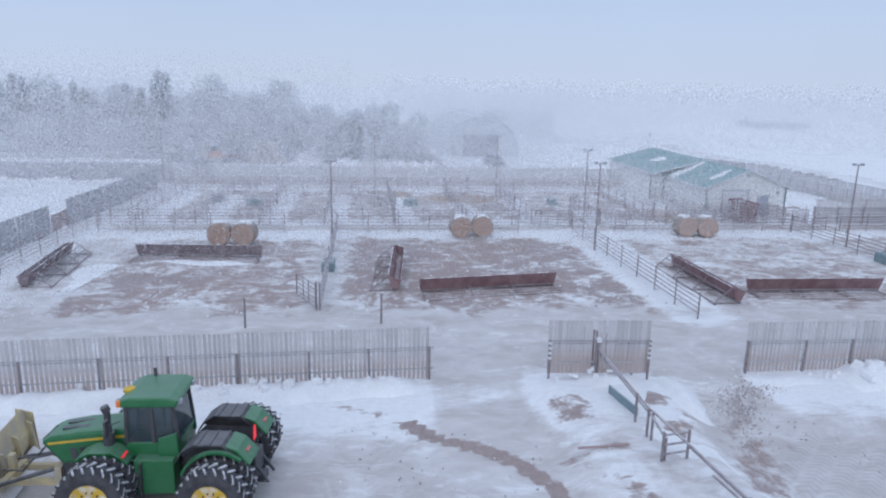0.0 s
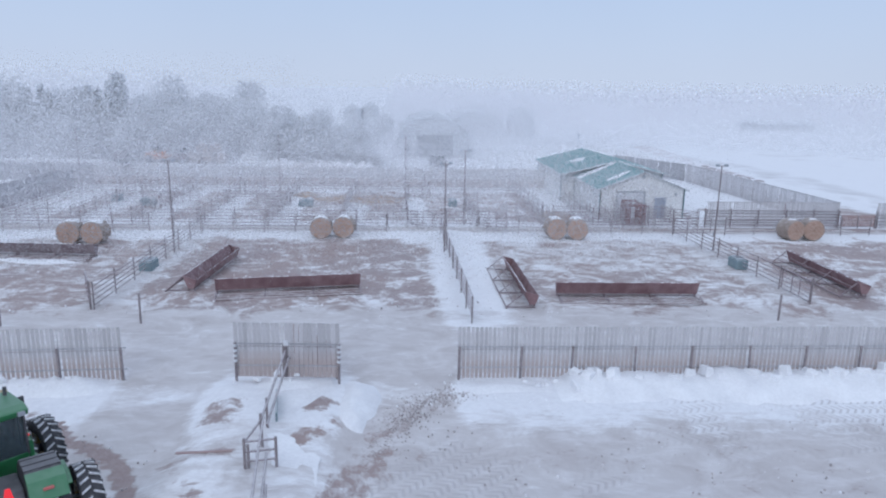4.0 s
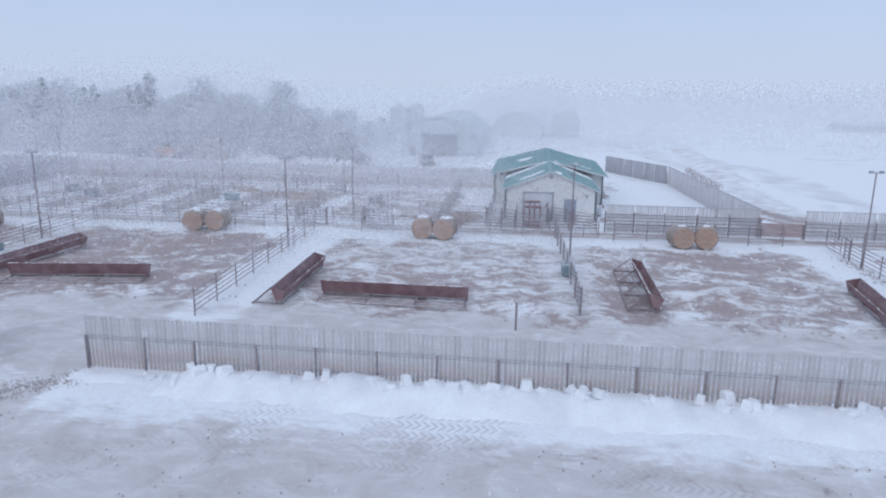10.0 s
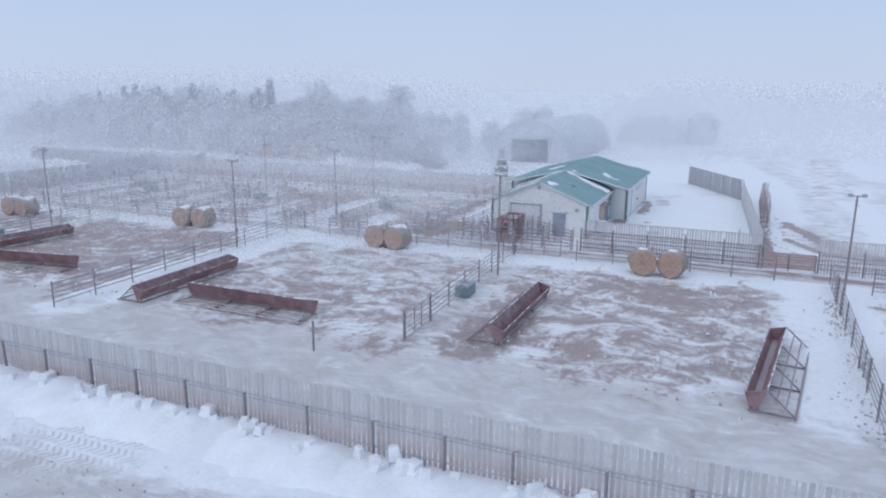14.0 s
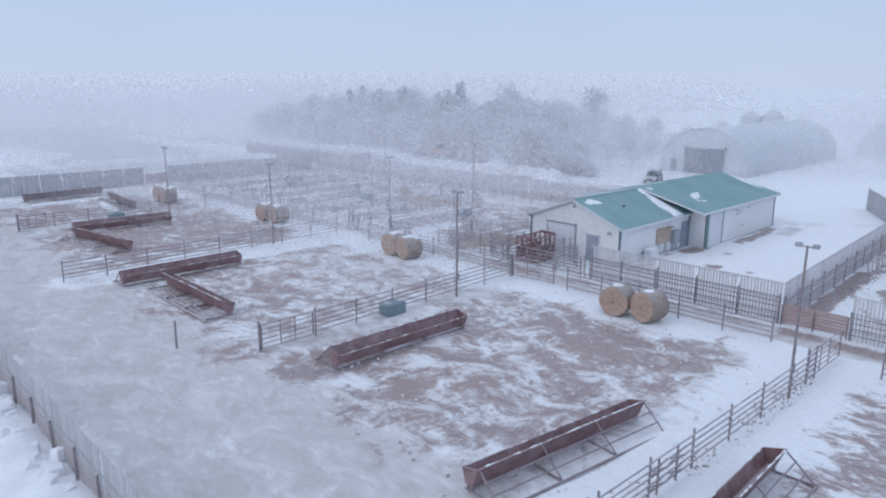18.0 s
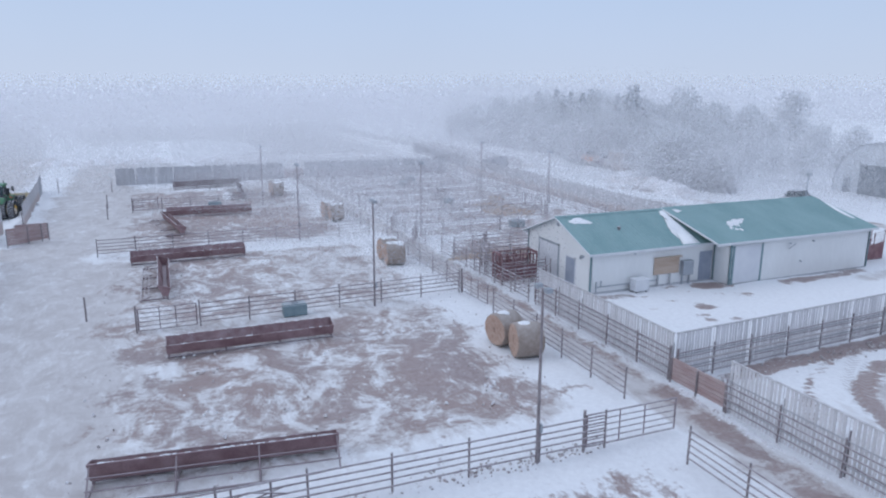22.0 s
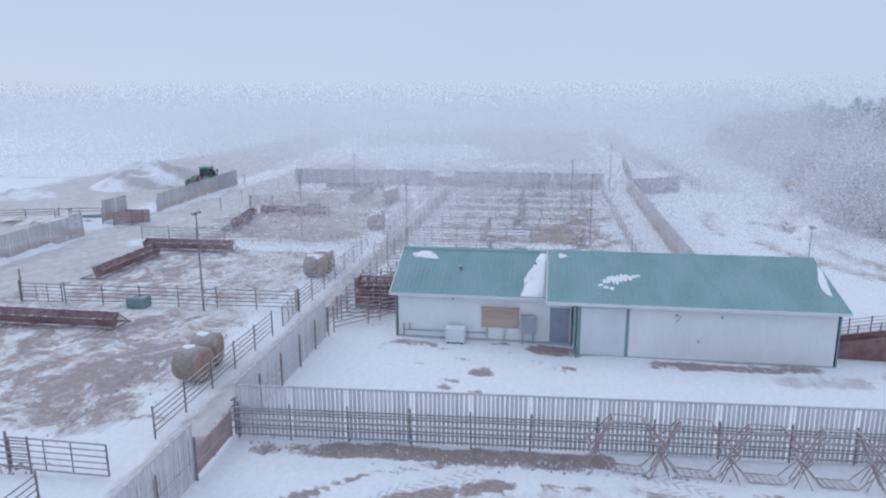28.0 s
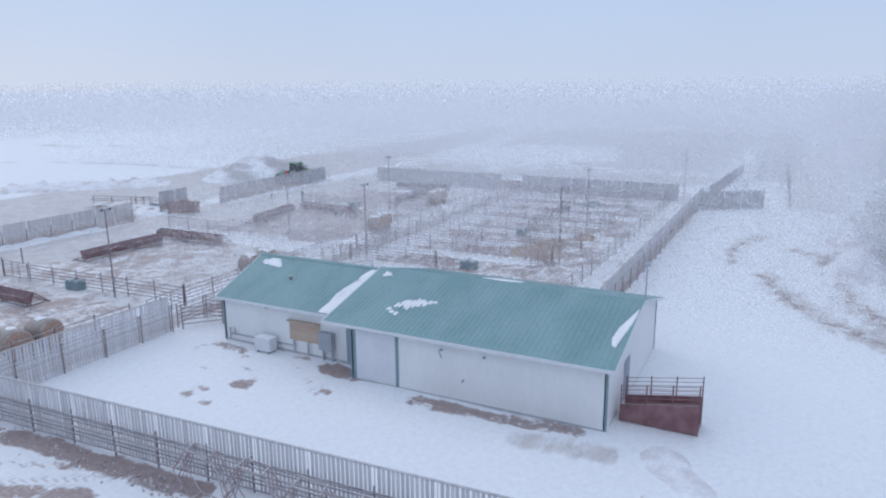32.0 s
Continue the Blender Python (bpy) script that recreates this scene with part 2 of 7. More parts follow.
# steel of the distant barns and bins, paled towards the fog's haze
M["galv"] = material("haze_paled_corrugated_steel", (0.56, 0.58, 0.61), (0.64, 0.66, 0.69), 0.65, 0.4, 6, 0.05, metal=0.1)
M["darkdoor"] = material("dark_interior_door", (0.22, 0.24, 0.26), (0.26, 0.28, 0.30), 0.8, 0.6)
M["tank"] = material("teal_plastic_tank", (0.18, 0.255, 0.285), (0.23, 0.305, 0.33), 0.6, 2.0, frost=0.5)
M["green"] = material("green_tractor_paint", (0.018, 0.155, 0.055), (0.035, 0.18, 0.075), 0.4, 2.0, 5, frost=0.10)
M["yellow"] = material("yellow_wheel_paint", (0.72, 0.47, 0.04), (0.62, 0.42, 0.07), 0.5, 3.0)
M["blade"] = material("worn_yellow_blade_paint", (0.60, 0.50, 0.28), (0.42, 0.37, 0.30), 0.6, 1.5, 8, 0.1, fine=0.15)
M["rubber"] = material("tyre_rubber", (0.045, 0.045, 0.052), (0.085, 0.085, 0.095), 0.85, 4.0, 6, 0.1)
M["tyresnow"] = material("snow_packed_in_tread", (0.72, 0.73, 0.76), (0.42, 0.42, 0.45), 0.8, 5.0)
M["black"] = material("black_plastic", (0.05, 0.05, 0.058), (0.085, 0.085, 0.095), 0.6, 3.0, frost=0.12)
M["redlight"] = material("red_lamp_lens", (0.52, 0.13, 0.12), (0.60, 0.18, 0.17), 0.3, 5.0)
M["orange"] = material("orange_beacon", (0.85, 0.20, 0.04), (0.9, 0.25, 0.06), 0.35, 5.0)
M["carpaint"] = material("dark_car_paint", (0.10, 0.105, 0.12), (0.16, 0.165, 0.18), 0.4, 1.0, frost=0.5)
# rubber of the far machines, paled to imitate haze, frost on top
M["haze_rubber"] = material("haze_paled_old_tyre", (0.22, 0.22, 0.24), (0.36, 0.36, 0.38), 0.9, 3.0, frost=0.6)
M["bark"] = material("frosted_bark", (0.42, 0.42, 0.44), (0.58, 0.58, 0.60), 0.9, 2.0, 6, 0.3)
M["frosttwig"] = twig_material("hoarfrosted_twigs", (0.78, 0.785, 0.80), 0.08)
M["needles"] = twig_material("hoarfrosted_needles", (0.90, 0.91, 0.925), 0.08)
M["shrub"] = twig_material("bare_frosted_shrub", (0.70, 0.70, 0.72), 0.1)
M["rubble"] = material("frozen_dirt_clods", (0.36, 0.31, 0.31), (0.50, 0.46, 0.46), 0.9, 1.5, 6, 0.3, frost=0.5, vary=0.2)


def glass_material():
    m = bpy.data.materials.new("tinted_cab_glass")
    m.use_nodes = True
    b = m.node_tree.nodes["Principled BSDF"]
    b.inputs["Base Color"].default_value = (0.10, 0.14, 0.16, 1)
    b.inputs["Roughness"].default_value = 0.08
    b.inputs["Transmission Weight"].default_value = 0.55
    b.inputs["IOR"].default_value = 1.45
    return m


M["glass"] = glass_material()


def lamp_material():
    m = bpy.data.materials.new("lit_headlamp")
    m.use_nodes = True
    b = m.node_tree.nodes["Principled BSDF"]
    b.inputs["Emission Color"].default_value = (1.0, 0.93, 0.8, 1)
    b.inputs["Emission Strength"].default_value = 0.35
    return m


M["headlamp"] = lamp_material()


def tail_material():
    m = bpy.data.materials.new("lit_tail_lamp")
    m.use_nodes = True
    b = m.node_tree.nodes["Principled BSDF"]
    b.inputs["Base Color"].default_value = (0.8, 0.03, 0.04, 1)
    b.inputs["Emission Color"].default_value = (1.0, 0.03, 0.05, 1)
    b.inputs["Emission Strength"].default_value = 0.4
    return m


M["taillamp"] = tail_material()


def ground_material():
    """Snow, packed tan snow and frozen mud, mixed by broad zones and by patchy noise."""
    m = bpy.data.materials.new("winter_ground")
    m.use_nodes = True
    n, l = m.node_tree.nodes, m.node_tree.links
    b = n["Principled BSDF"]
    b.inputs["Roughness"].default_value = 0.75
    co = n.new("ShaderNodeTexCoord")

    def noise_node(scale, detail, stretch=(1, 1, 1), twist=0.0, warp=0.0, rough=0.5):
        mp = n.new("ShaderNodeMapping")
        mp.inputs["Scale"].default_value = stretch
        mp.inputs["Rotation"].default_value = (0, 0, radians(twist))
        l.new(co.outputs["Object"], mp.inputs["Vector"])
        t = n.new("ShaderNodeTexNoise")
        t.inputs["Scale"].default_value, t.inputs["Detail"].default_value = scale, detail
        t.inputs["Distortion"].default_value, t.inputs["Roughness"].default_value = warp, rough
        l.new(mp.outputs["Vector"], t.inputs["Vector"])
        return t.outputs["Fac"]

    def maths(op, a, c):
        t = n.new("ShaderNodeMath")
        t.operation = op
        for i, v in enumerate((a, c)):
            if isinstance(v, (int, float)):
                t.inputs[i].default_value = v
            else:
                l.new(v, t.inputs[i])
        return t.outputs[0]

    def ranged(v, a, c, d=0.0, e=1.0):
        t = n.new("ShaderNodeMapRange")
        t.inputs["From Min"].default_value, t.inputs["From Max"].default_value = a, c
        t.inputs["To Min"].default_value, t.inputs["To Max"].default_value = d, e
        l.new(v, t.inputs["Value"])
        return t.outputs["Result"]

    def blend(f, a, c):
        t = n.new("ShaderNodeMix")
        t.data_type = "RGBA"
        for k, v in (("A", a), ("B", c)):
            if isinstance(v, tuple):
                t.inputs[k].default_value = (*v, 1)
            else:
                l.new(v, t.inputs[k])
        l.new(f, t.inputs["Factor"])
        return t.outputs["Result"]

    def zone(name):
        t = n.new("ShaderNodeAttribute")
        t.attribute_name = name
        return t.outputs["Fac"]

    streak = noise_node(0.5, 13, (0.9, 1.1, 1), 20, 0.9, 0.68)
    along_x = noise_node(1.2, 14, (0.6, 1.3, 1), 14, 1.3, 0.72)
    along_y = noise_node(1.2, 14, (1.25, 0.6, 1), -18, 1.3, 0.72)
    patch = noise_node(0.16, 6, (1, 1, 1), 0, 0.6)
    swap = noise_node(0.075, 3, (1, 1, 1), 0, 0.8)
    grain = noise_node(3.2, 10, (1, 1, 1), 0, 0.3, 0.72)
    fine = noise_node(14.0, 4)
    mottle = noise_node(1.15, 10, (0.5, 1.3, 1), 6, 0.4, 0.72)
    snow = blend(ranged(grain, 0.36, 0.7), (0.85, 0.86, 0.885), (0.745, 0.75, 0.778))
    tan = blend(ranged(streak, 0.35, 0.65), (0.62, 0.60, 0.603), (0.495, 0.462, 0.46))
    tan = blend(ranged(mottle, 0.50, 0.72, 0, 0.6), tan, (0.76, 0.75, 0.77))
    mud = blend(ranged(grain, 0.35, 0.65), (0.265, 0.20, 0.197), (0.41, 0.345, 0.342))
    mud = blend(ranged(patch, 0.4, 0.62, 0, 0.5), mud, (0.36, 0.265, 0.24))
    stubble_haze = blend(ranged(streak, 0.35, 0.65), (0.52, 0.51, 0.525), (0.62, 0.615, 0.63))
    pick = ranged(swap, 0.46, 0.54)
    smear = maths("ADD", maths("MULTIPLY", along_x, pick), maths("MULTIPLY", along_y, maths("SUBTRACT", 1.0, pick)))
    noisy = maths("ADD", maths("MULTIPLY", streak, 0.46), maths("ADD", maths("MULTIPLY", smear, 0.34), maths("MULTIPLY", grain, 0.20)))
    f_tan = ranged(maths("ADD", zone("packed"), maths("MULTIPLY", maths("SUBTRACT", maths("ADD", maths("MULTIPLY", streak, 0.4), maths("MULTIPLY", mottle, 0.6)), 0.5), 3.0)), 0.34, 0.80)
    f_mud = ranged(maths("ADD", zone("mud"), maths("MULTIPLY", maths("SUBTRACT", noisy, 0.5), 3.8)), 0.43, 0.68)
    f_field = ranged(maths("ADD", zone("stubble_haze"), maths("MULTIPLY", maths("SUBTRACT", patch, 0.5), 1.2)), 0.35, 0.75)
    c = blend(f_field, snow, stubble_haze)
    c = blend(f_tan, c, tan)
    c = blend(f_mud, c, mud)
    # chevron prints of tractor tyres pressed into the lanes
    off = maths("ABSOLUTE", maths("SUBTRACT", maths("PINGPONG", maths("ADD", zone("across"), 20.4), 0.8), 0.4), 0)
    bars = maths("SINE", maths("ADD", maths("MULTIPLY", zone("run"), 19.0), maths("MULTIPLY", off, 16.0)), 0)
    on_lane = maths("MULTIPLY", ranged(maths("ABSOLUTE", zone("across"), 0), 3.2, 2.6), ranged(patch, 0.44, 0.56))
    prints = maths("MULTIPLY", maths("MULTIPLY", ranged(bars, 0.1, 0.7), ranged(off, 0.36, 0.28)), on_lane)
    c = blend(maths("MULTIPLY", prints, 0.5), c, (0.46, 0.43, 0.44))
    l.new(c, b.inputs["Base Color"])
    h = maths("ADD", maths("MULTIPLY", grain, 0.42), maths("ADD", maths("MULTIPLY", fine, 0.15), maths("ADD", maths("MULTIPLY", f_mud, -0.22), maths("ADD", maths("MULTIPLY", prints, -0.5), maths("MULTIPLY", mottle, 0.35)))))
    bp = n.new("ShaderNodeBump")
    bp.inputs["Strength"].default_value, bp.inputs["Distance"].default_value = 0.5, 0.12
    l.new(h, bp.inputs["Height"])
    l.new(bp.outputs["Normal"], b.inputs["Normal"])
    l.new(ranged(f_mud, 0, 1, 0.72, 0.5), b.inputs["Roughness"])
    return m


M["ground"] = ground_material()

# ---- mesh helpers ----


class Geo:
    """Vertices and faces gathered into one mesh."""

    def __init__(self):
        self.v, self.f, self.mi = [], [], []

    def add(self, verts, faces, slot=0):
        k = len(self.v)
        self.v.extend([tuple(p) for p in verts])
        self.f.extend([tuple(i + k for i in face) for face in faces])
        self.mi.extend([slot] * len(faces))
        return self

    def box(self, x0, y0, z0, x1, y1, z1, slot=0, turn=None):
        c = [(x, y, z) for z in (z0, z1) for x, y in ((x0, y0), (x1, y0), (x1, y1), (x0, y1))]
        if turn is not None:
            c = [turn @ Vector(p) for p in c]
        return self.add(c, [(3, 2, 1, 0), (4, 5, 6, 7), (0, 1, 5, 4), (1, 2, 6, 5), (2, 3, 7, 6), (3, 0, 4, 7)], slot)

    def pipe(self, a, b, r, n=6, slot=0, r2=None):
        a, b = Vector(a), Vector(b)
        d = (b - a).normalized()
        u = d.orthogonal().normalized()
        w = d.cross(u)
        r2 = r if r2 is None else r2
        ring = lambda p, q: [p + u * (q * math.cos(2 * math.pi * i / n)) + w * (q * math.sin(2 * math.pi * i / n)) for i in range(n)]
        faces = [(i, (i + 1) % n, n + (i + 1) % n, n + i) for i in range(n)]
        faces += [tuple(reversed(range(n))), tuple(range(n, 2 * n))]
        return self.add(ring(a, r) + ring(b, r2), faces, slot)

    def tube(self, pts, r, n=6, slot=0):
        """A bent pipe through the points."""
        pts = [Vector(p) for p in pts]
        vs = []
        u = None
        for i, p in enumerate(pts):
            d = (pts[min(i + 1, len(pts) - 1)] - pts[max(i - 1, 0)]).normalized()
            u = d.orthogonal().normalized() if u is None else (u - d * u.dot(d)).normalized()
            w = d.cross(u)
            vs += [p + u * (r * math.cos(2 * math.pi * k / n)) + w * (r * math.sin(2 * math.pi * k / n)) for k in range(n)]
        m = len(pts)
        faces = [(i * n + k, i * n + (k + 1) % n, (i + 1) * n + (k + 1) % n, (i + 1) * n + k) for i in range(m - 1) for k in range(n)]
        return self.add(vs, faces + [tuple(reversed(range(n))), tuple(range((m - 1) * n, m * n))], slot)

    def prism(self, outline, a, b, axis="x", slot=0):
        """An outline of (u, v) drawn out from a to b along an axis; u, v are the other two axes in order."""
        place = {"x": lambda u, v, s: (s, u, v), "y": lambda u, v, s: (u, s, v), "z": lambda u, v, s: (u, v, s)}[axis]
        n = len(outline)
        vs = [place(u, v, a) for u, v in outline] + [place(u, v, b) for u, v in outline]
        faces = [(i, (i + 1) % n, n + (i + 1) % n, n + i) for i in range(n)]
        faces += [tuple(reversed(range(n))), tuple(range(n, 2 * n))]
        return self.add(vs, faces, slot)

    def lathe(self, profile, centre, axis="y", n=24, slot=0):
        """A closed profile of (along, radius) turned round an axis."""
        c = Vector(centre)
        put = {"x": lambda s, p, q: Vector((s, p, q)), "y": lambda s, p, q: Vector((p, s, q)), "z": lambda s, p, q: Vector((p, q, s))}[axis]
        vs, k = [], len(profile)
        for i in range(n):
            a = 2 * math.pi * i / n
            vs += [c + put(s, r * math.cos(a), r * math.sin(a)) for s, r in profile]
        faces = [(i * k + j, i * k + (j + 1) % k, ((i + 1) % n) * k + (j + 1) % k, ((i + 1) % n) * k + j) for i in range(n) for j in range(k)]
        return self.add(vs, faces, slot)

    def mesh(self, name, *mats, smooth=False, bevel=0.0, weld=False):
        me = bpy.data.meshes.new(name)
        me.from_pydata(self.v, [], self.f)
        for m in mats:
            me.materials.append(m)
        if len(mats) > 1:
            me.polygons.foreach_set("material_index", self.mi)
        bm = bmesh.new()
        bm.from_mesh(me)
        if weld:
            bmesh.ops.remove_doubles(bm, verts=bm.verts, dist=0.0005)
        if bevel:
            bmesh.ops.bevel(bm, geom=[e for e in bm.edges if e.is_manifold and e.calc_face_angle(0) > 0.5], offset=bevel, segments=2, affect="EDGES", profile=0.6)
        bmesh.ops.recalc_face_normals(bm, faces=bm.faces)
        bm.to_mesh(me)
        bm.free()
        if smooth:
            me.polygons.foreach_set("use_smooth", [True] * len(me.polygons))
        return me


def part(name, geo, mat, parent, label="", smooth=False, bevel=0.0, at=None):
    mats = mat if isinstance(mat, tuple) else (mat,)
    ob = new(name, geo.mesh(name, *mats, smooth=smooth, bevel=bevel, weld=smooth) if isinstance(geo, Geo) else geo)
    ob.parent = parent
    if at is not None:
        ob.matrix_basis = at
    if label:
        ob["label"] = label
    return ob


def thing(name, m, label, category, group="", kind=""):
    ob = new(name)
    ob.empty_display_size = 0.2
    ob.matrix_basis = m
    return tagged(ob, label, category, group, kind)


def solid(name, geo, mat, label, category="", group="", kind="", smooth=False, bevel=0.0, m=None):
    mats = mat if isinstance(mat, tuple) else (mat,)
    ob = new(name, geo.mesh(name, *mats, smooth=smooth, bevel=bevel))
    if m is not None:
        ob.matrix_basis = m
    return tagged(ob, label, category, group, kind)


def smooth_step(v, a, b):
    t = np.clip((v - a) / (b - a), 0, 1)
    return t * t * (3 - 2 * t)


def soft_box(x, y, x0, x1, y0, y1, edge=2.0):
    return smooth_step(x, x0 - edge, x0 + edge) * smooth_step(-x, -x1 - edge, -x1 + edge) * smooth_step(y, y0 - edge, y0 + edge) * smooth_step(-y, -y1 - edge, -y1 + edge)


def soft_line(x, y, pts, width, edge):
    """Nearness to a broken line."""
    best = np.full(x.shape, 1e9)
    for (ax, ay), (bx, by) in zip(pts, pts[1:]):
        dx, dy = bx - ax, by - ay
        t = np.clip(((x - ax) * dx + (y - ay) * dy) / (dx * dx + dy * dy), 0, 1)
        best = np.minimum(best, np.hypot(x - ax - t * dx, y - ay - t * dy))
    return 1 - smooth_step(best, width, width + edge)


# ---- ground ----
PAD = 0.58  # how far the snowed-in pad between the gateways stands up
BACK_FENCES = ((-26.8, 62, 84), (-21.2, 63, 80), (-15.2, 62, 84), (-9.2, 62, 81), (-2.6, 62, 84), (4.2, 62, 81), (10.6, 62, 80), (17.2, 62, 71), (24.4, 63, 88))  # x, from y, to y


def build_ground():
    grow = [3 * 1.35**i for i in range(19)]
    far = np.cumsum(grow)
    xs = np.concatenate([(-80 - far)[::-1], np.arange(-80, -14, 0.75), np.arange(-14, 66, 0.36), np.arange(66, 105, 0.75), 105 + far])
    ys = np.concatenate([(-30 - far)[::-1], np.arange(-30, 6, 0.75), np.arange(6, 96, 0.36), np.arange(96, 135, 0.6), 135 + far])
    x, y = np.meshgrid(xs, ys)
    rng = np.random.default_rng(3)
    lump = np.zeros(x.shape)
    for k in range(26):
        a, w, p, q = rng.uniform(0, 6.28), rng.uniform(0.25, 1.6), *rng.uniform(0, 6.28, 2)
        lump += np.sin(w * (x * math.cos(a) + y * math.sin(a)) + p) * np.sin(0.37 * w * (x * math.sin(a) - y * math.cos(a)) + q) / (1 + w)
    edge = 0.9 * np.sin(0.55 * x + 1.0) + 0.7 * np.sin(1.3 * x) + 0.5 * np.sin(0.9 * y)
    pens = soft_box(x, y + edge, -29, 57.0, 36.3, 56.6, 2.6)
    back = soft_box(x, y + edge, -28, 27, 64, 84, 2.5)
    feed_lane = soft_box(x, y + 0.5 * edge, -70, 90, 26.6, 36.5, 1.8)
    alley = soft_box(x, y, -28, 75, 59.4, 61.8, 0.6)
    yard_road = soft_box(x, y, -80, 120, -8, 22.0, 2.5)
    mud = 0.56 * pens + 0.6 * back + 0.27 * alley + 0.34 * soft_line(x, y, [(28, 61.2), (44, 61.6), (52, 61.5), (60, 60.9), (70, 60.6)], 0.35, 0.7)
    mud += 0.13 * soft_box(x, y, -7, 11, 38, 55, 3) + 0.16 * soft_box(x, y, -12, 2, 33, 36, 2) + 0.2 * soft_box(x, y, 44, 50, 50, 55, 1.5) - 0.10 * soft_box(x, y, 16, 33, 45, 57, 3) + 0.07 * soft_box(x, y, -24, -9, 36, 46, 3)
    mud -= 0.5 * soft_line(x, y, [(14.6, 34), (14.6, 57)], 1.5, 1.3) + 0.35 * soft_line(x, y, [(-27, 36), (-27, 57)], 2.5, 2) + 0.3 * soft_line(x, y, [(56, 36), (56, 57)], 1.2, 1.6)
    mud -= 0.22 * soft_line(x, y, [(35.8, 38), (35.8, 57)], 0.9, 1.5) + 0.25 * soft_line(x, y, [(-8, 36), (-8, 57)], 0.7, 1.4)
    mud += 1.0 * soft_line(x, y, [(-3.2, 21.85), (-2.1, 20.75), (-0.74, 19.95), (0.3, 18.95), (1.0, 17.8), (1.33, 16.8), (1.2, 14.5), (0.6, 12)], 0.24, 0.3)
    mud += 0.45 * soft_line(x, y, [(-7, 24.2), (-5.2, 23.15), (-4.05, 22.4), (-3.1, 21.8)], 0.12, 0.35) + 0.6 * soft_line(x, y, [(1.9, 18.6), (3.6, 16.6), (4.6, 14.5)], 0.1, 0.4)
    mud += 0.58 * soft_box(x, y, 2.3, 4.1, 21.0, 23.2, 0.3) + 0.5 * soft_line(x, y, [(2.4, 18.6), (4.3, 18.8)], 0.1, 0.3) + 0.55 * soft_line(x, y, [(3.3, 15.8), (4.1, 14.6)], 0.2, 0.5)
    mud += 0.6 * soft_box(x, y, 6.2, 7.6, 21.9, 23.3, 0.35) + 0.58 * soft_line(x, y, [(6.3, 19.5), (7.5, 21.0)], 0.3, 0.5)
    mud += 0.2 * soft_line(x, y, [(7.4, 11), (8.3, 16.5), (9.6, 19.2)], 0.3, 0.7) + 0.3 * soft_line(x, y, [(8.6, 14), (10.0, 18.0), (11.3, 19.8), (13.0, 21.1), (16, 22.6)], 0.05, 0.4)
    mud += 0.42 * soft_line(x, y, [(7.4, 11), (8.3, 16.3), (9.0, 19.2), (9.9, 21.8), (11.2, 23.9), (13.2, 25.0)], 0.4, 0.8)
    # snow drifted along the back pens' dividers
    strips = np.zeros(x.shape)
    for at, y0, y1 in BACK_FENCES:
        strips = np.maximum(strips, soft_line(x, y, [(at + 0.9, y0 + 1.5), (at + 0.6, y1 - 1.5)], 0.5, 1.0))
    mud -= 0.55 * strips
    # wheel lanes swinging out of the gateway and along the road
    lane = [(6.5, 2), (8.2, 9.5), (10.6, 15.0), (14.2, 18.8), (19.5, 21.0), (28, 22.0), (44, 22.3), (64, 22.4)]
    for off, much in ((0.0, 0.22), (0.9, 0.17), (2.2, 0.24), (3.1, 0.2), (4.6, 0.18), (6.2, 0.22), (7.4, 0.16)):
        mud += much * soft_line(x, y, [(a + 0.92 * off * (1 - i / 7), b - off * (0.25 + 0.75 * i / 7)) for i, (a, b) in enumerate(lane)], 0.12, 0.5)
    mud += 0.7 * soft_line(x, y, [(54.3, 64), (53.4, 79)], 0.35, 0.5) + 0.72 * soft_line(x, y, [(41.9, 83.0), (41.75, 89.2), (41.4, 91.5)], 0.35, 0.6) + 0.75 * soft_line(x, y, [(40.4, 76.3), (40.55, 78.2)], 0.5, 0.5) + 0.45 * soft_line(x, y, [(39.8, 73), (40.0, 76.5)], 0.2, 0.6) + 0.5 * soft_line(x, y, [(40.2, 67), (40.4, 69.5)], 0.2, 0.6)
    for cx, cy, r in ((43.2, 77.4, 0.9), (44.0, 73.0, 0.7), (46.8, 71.2, 0.6), (47.2, 73.0, 0.5), (41.2, 66.2, 0.8)):
        mud += 0.58 * (1 - smooth_step(np.hypot(x - cx, y - cy), r * 0.4, r * 1.5))
    lane_far = [(60, 66), (60.5, 112), (54, 150)]
    for off in (-2.4, -0.9, 0.9, 2.4):
        mud += 0.2 * soft_line(x, y, [(a + off, b) for a, b in lane_far], 0.2, 0.6)
    # tractor tracks swinging round in the yard
    mud += 0.80 * soft_line(x, y, [(66, 66.4), (60.5, 68.4), (58.3, 69.9), (56.9, 71.9), (55.8, 74.6)], 0.3, 0.5)
    mud += 0.5 * soft_line(x, y, [(55.8, 74.6), (55.6, 76.2), (55.5, 78.2)], 0.12, 0.5) + 0.55 * soft_line(x, y, [(55.5, 80.0), (55.6, 81.9)], 0.1, 0.45) + 0.5 * soft_line(x, y, [(55.2, 85.0), (55.1, 85.8)], 0.1, 0.45)
    mud += 0.42 * soft_line(x, y, [(66, 68.2), (61.4, 69.2), (59.5, 70.5), (58.3, 72.1), (57.2, 74.3), (56.6, 76.6)], 0.05, 0.4)
    mud += 0.84 * soft_line(x, y, [(66, 69.4), (62.4, 69.8), (60.7, 71.0), (59.1, 72.9), (58.1, 75.5), (56.9, 79.4), (56.0, 83.5)], 0.4, 0.6)
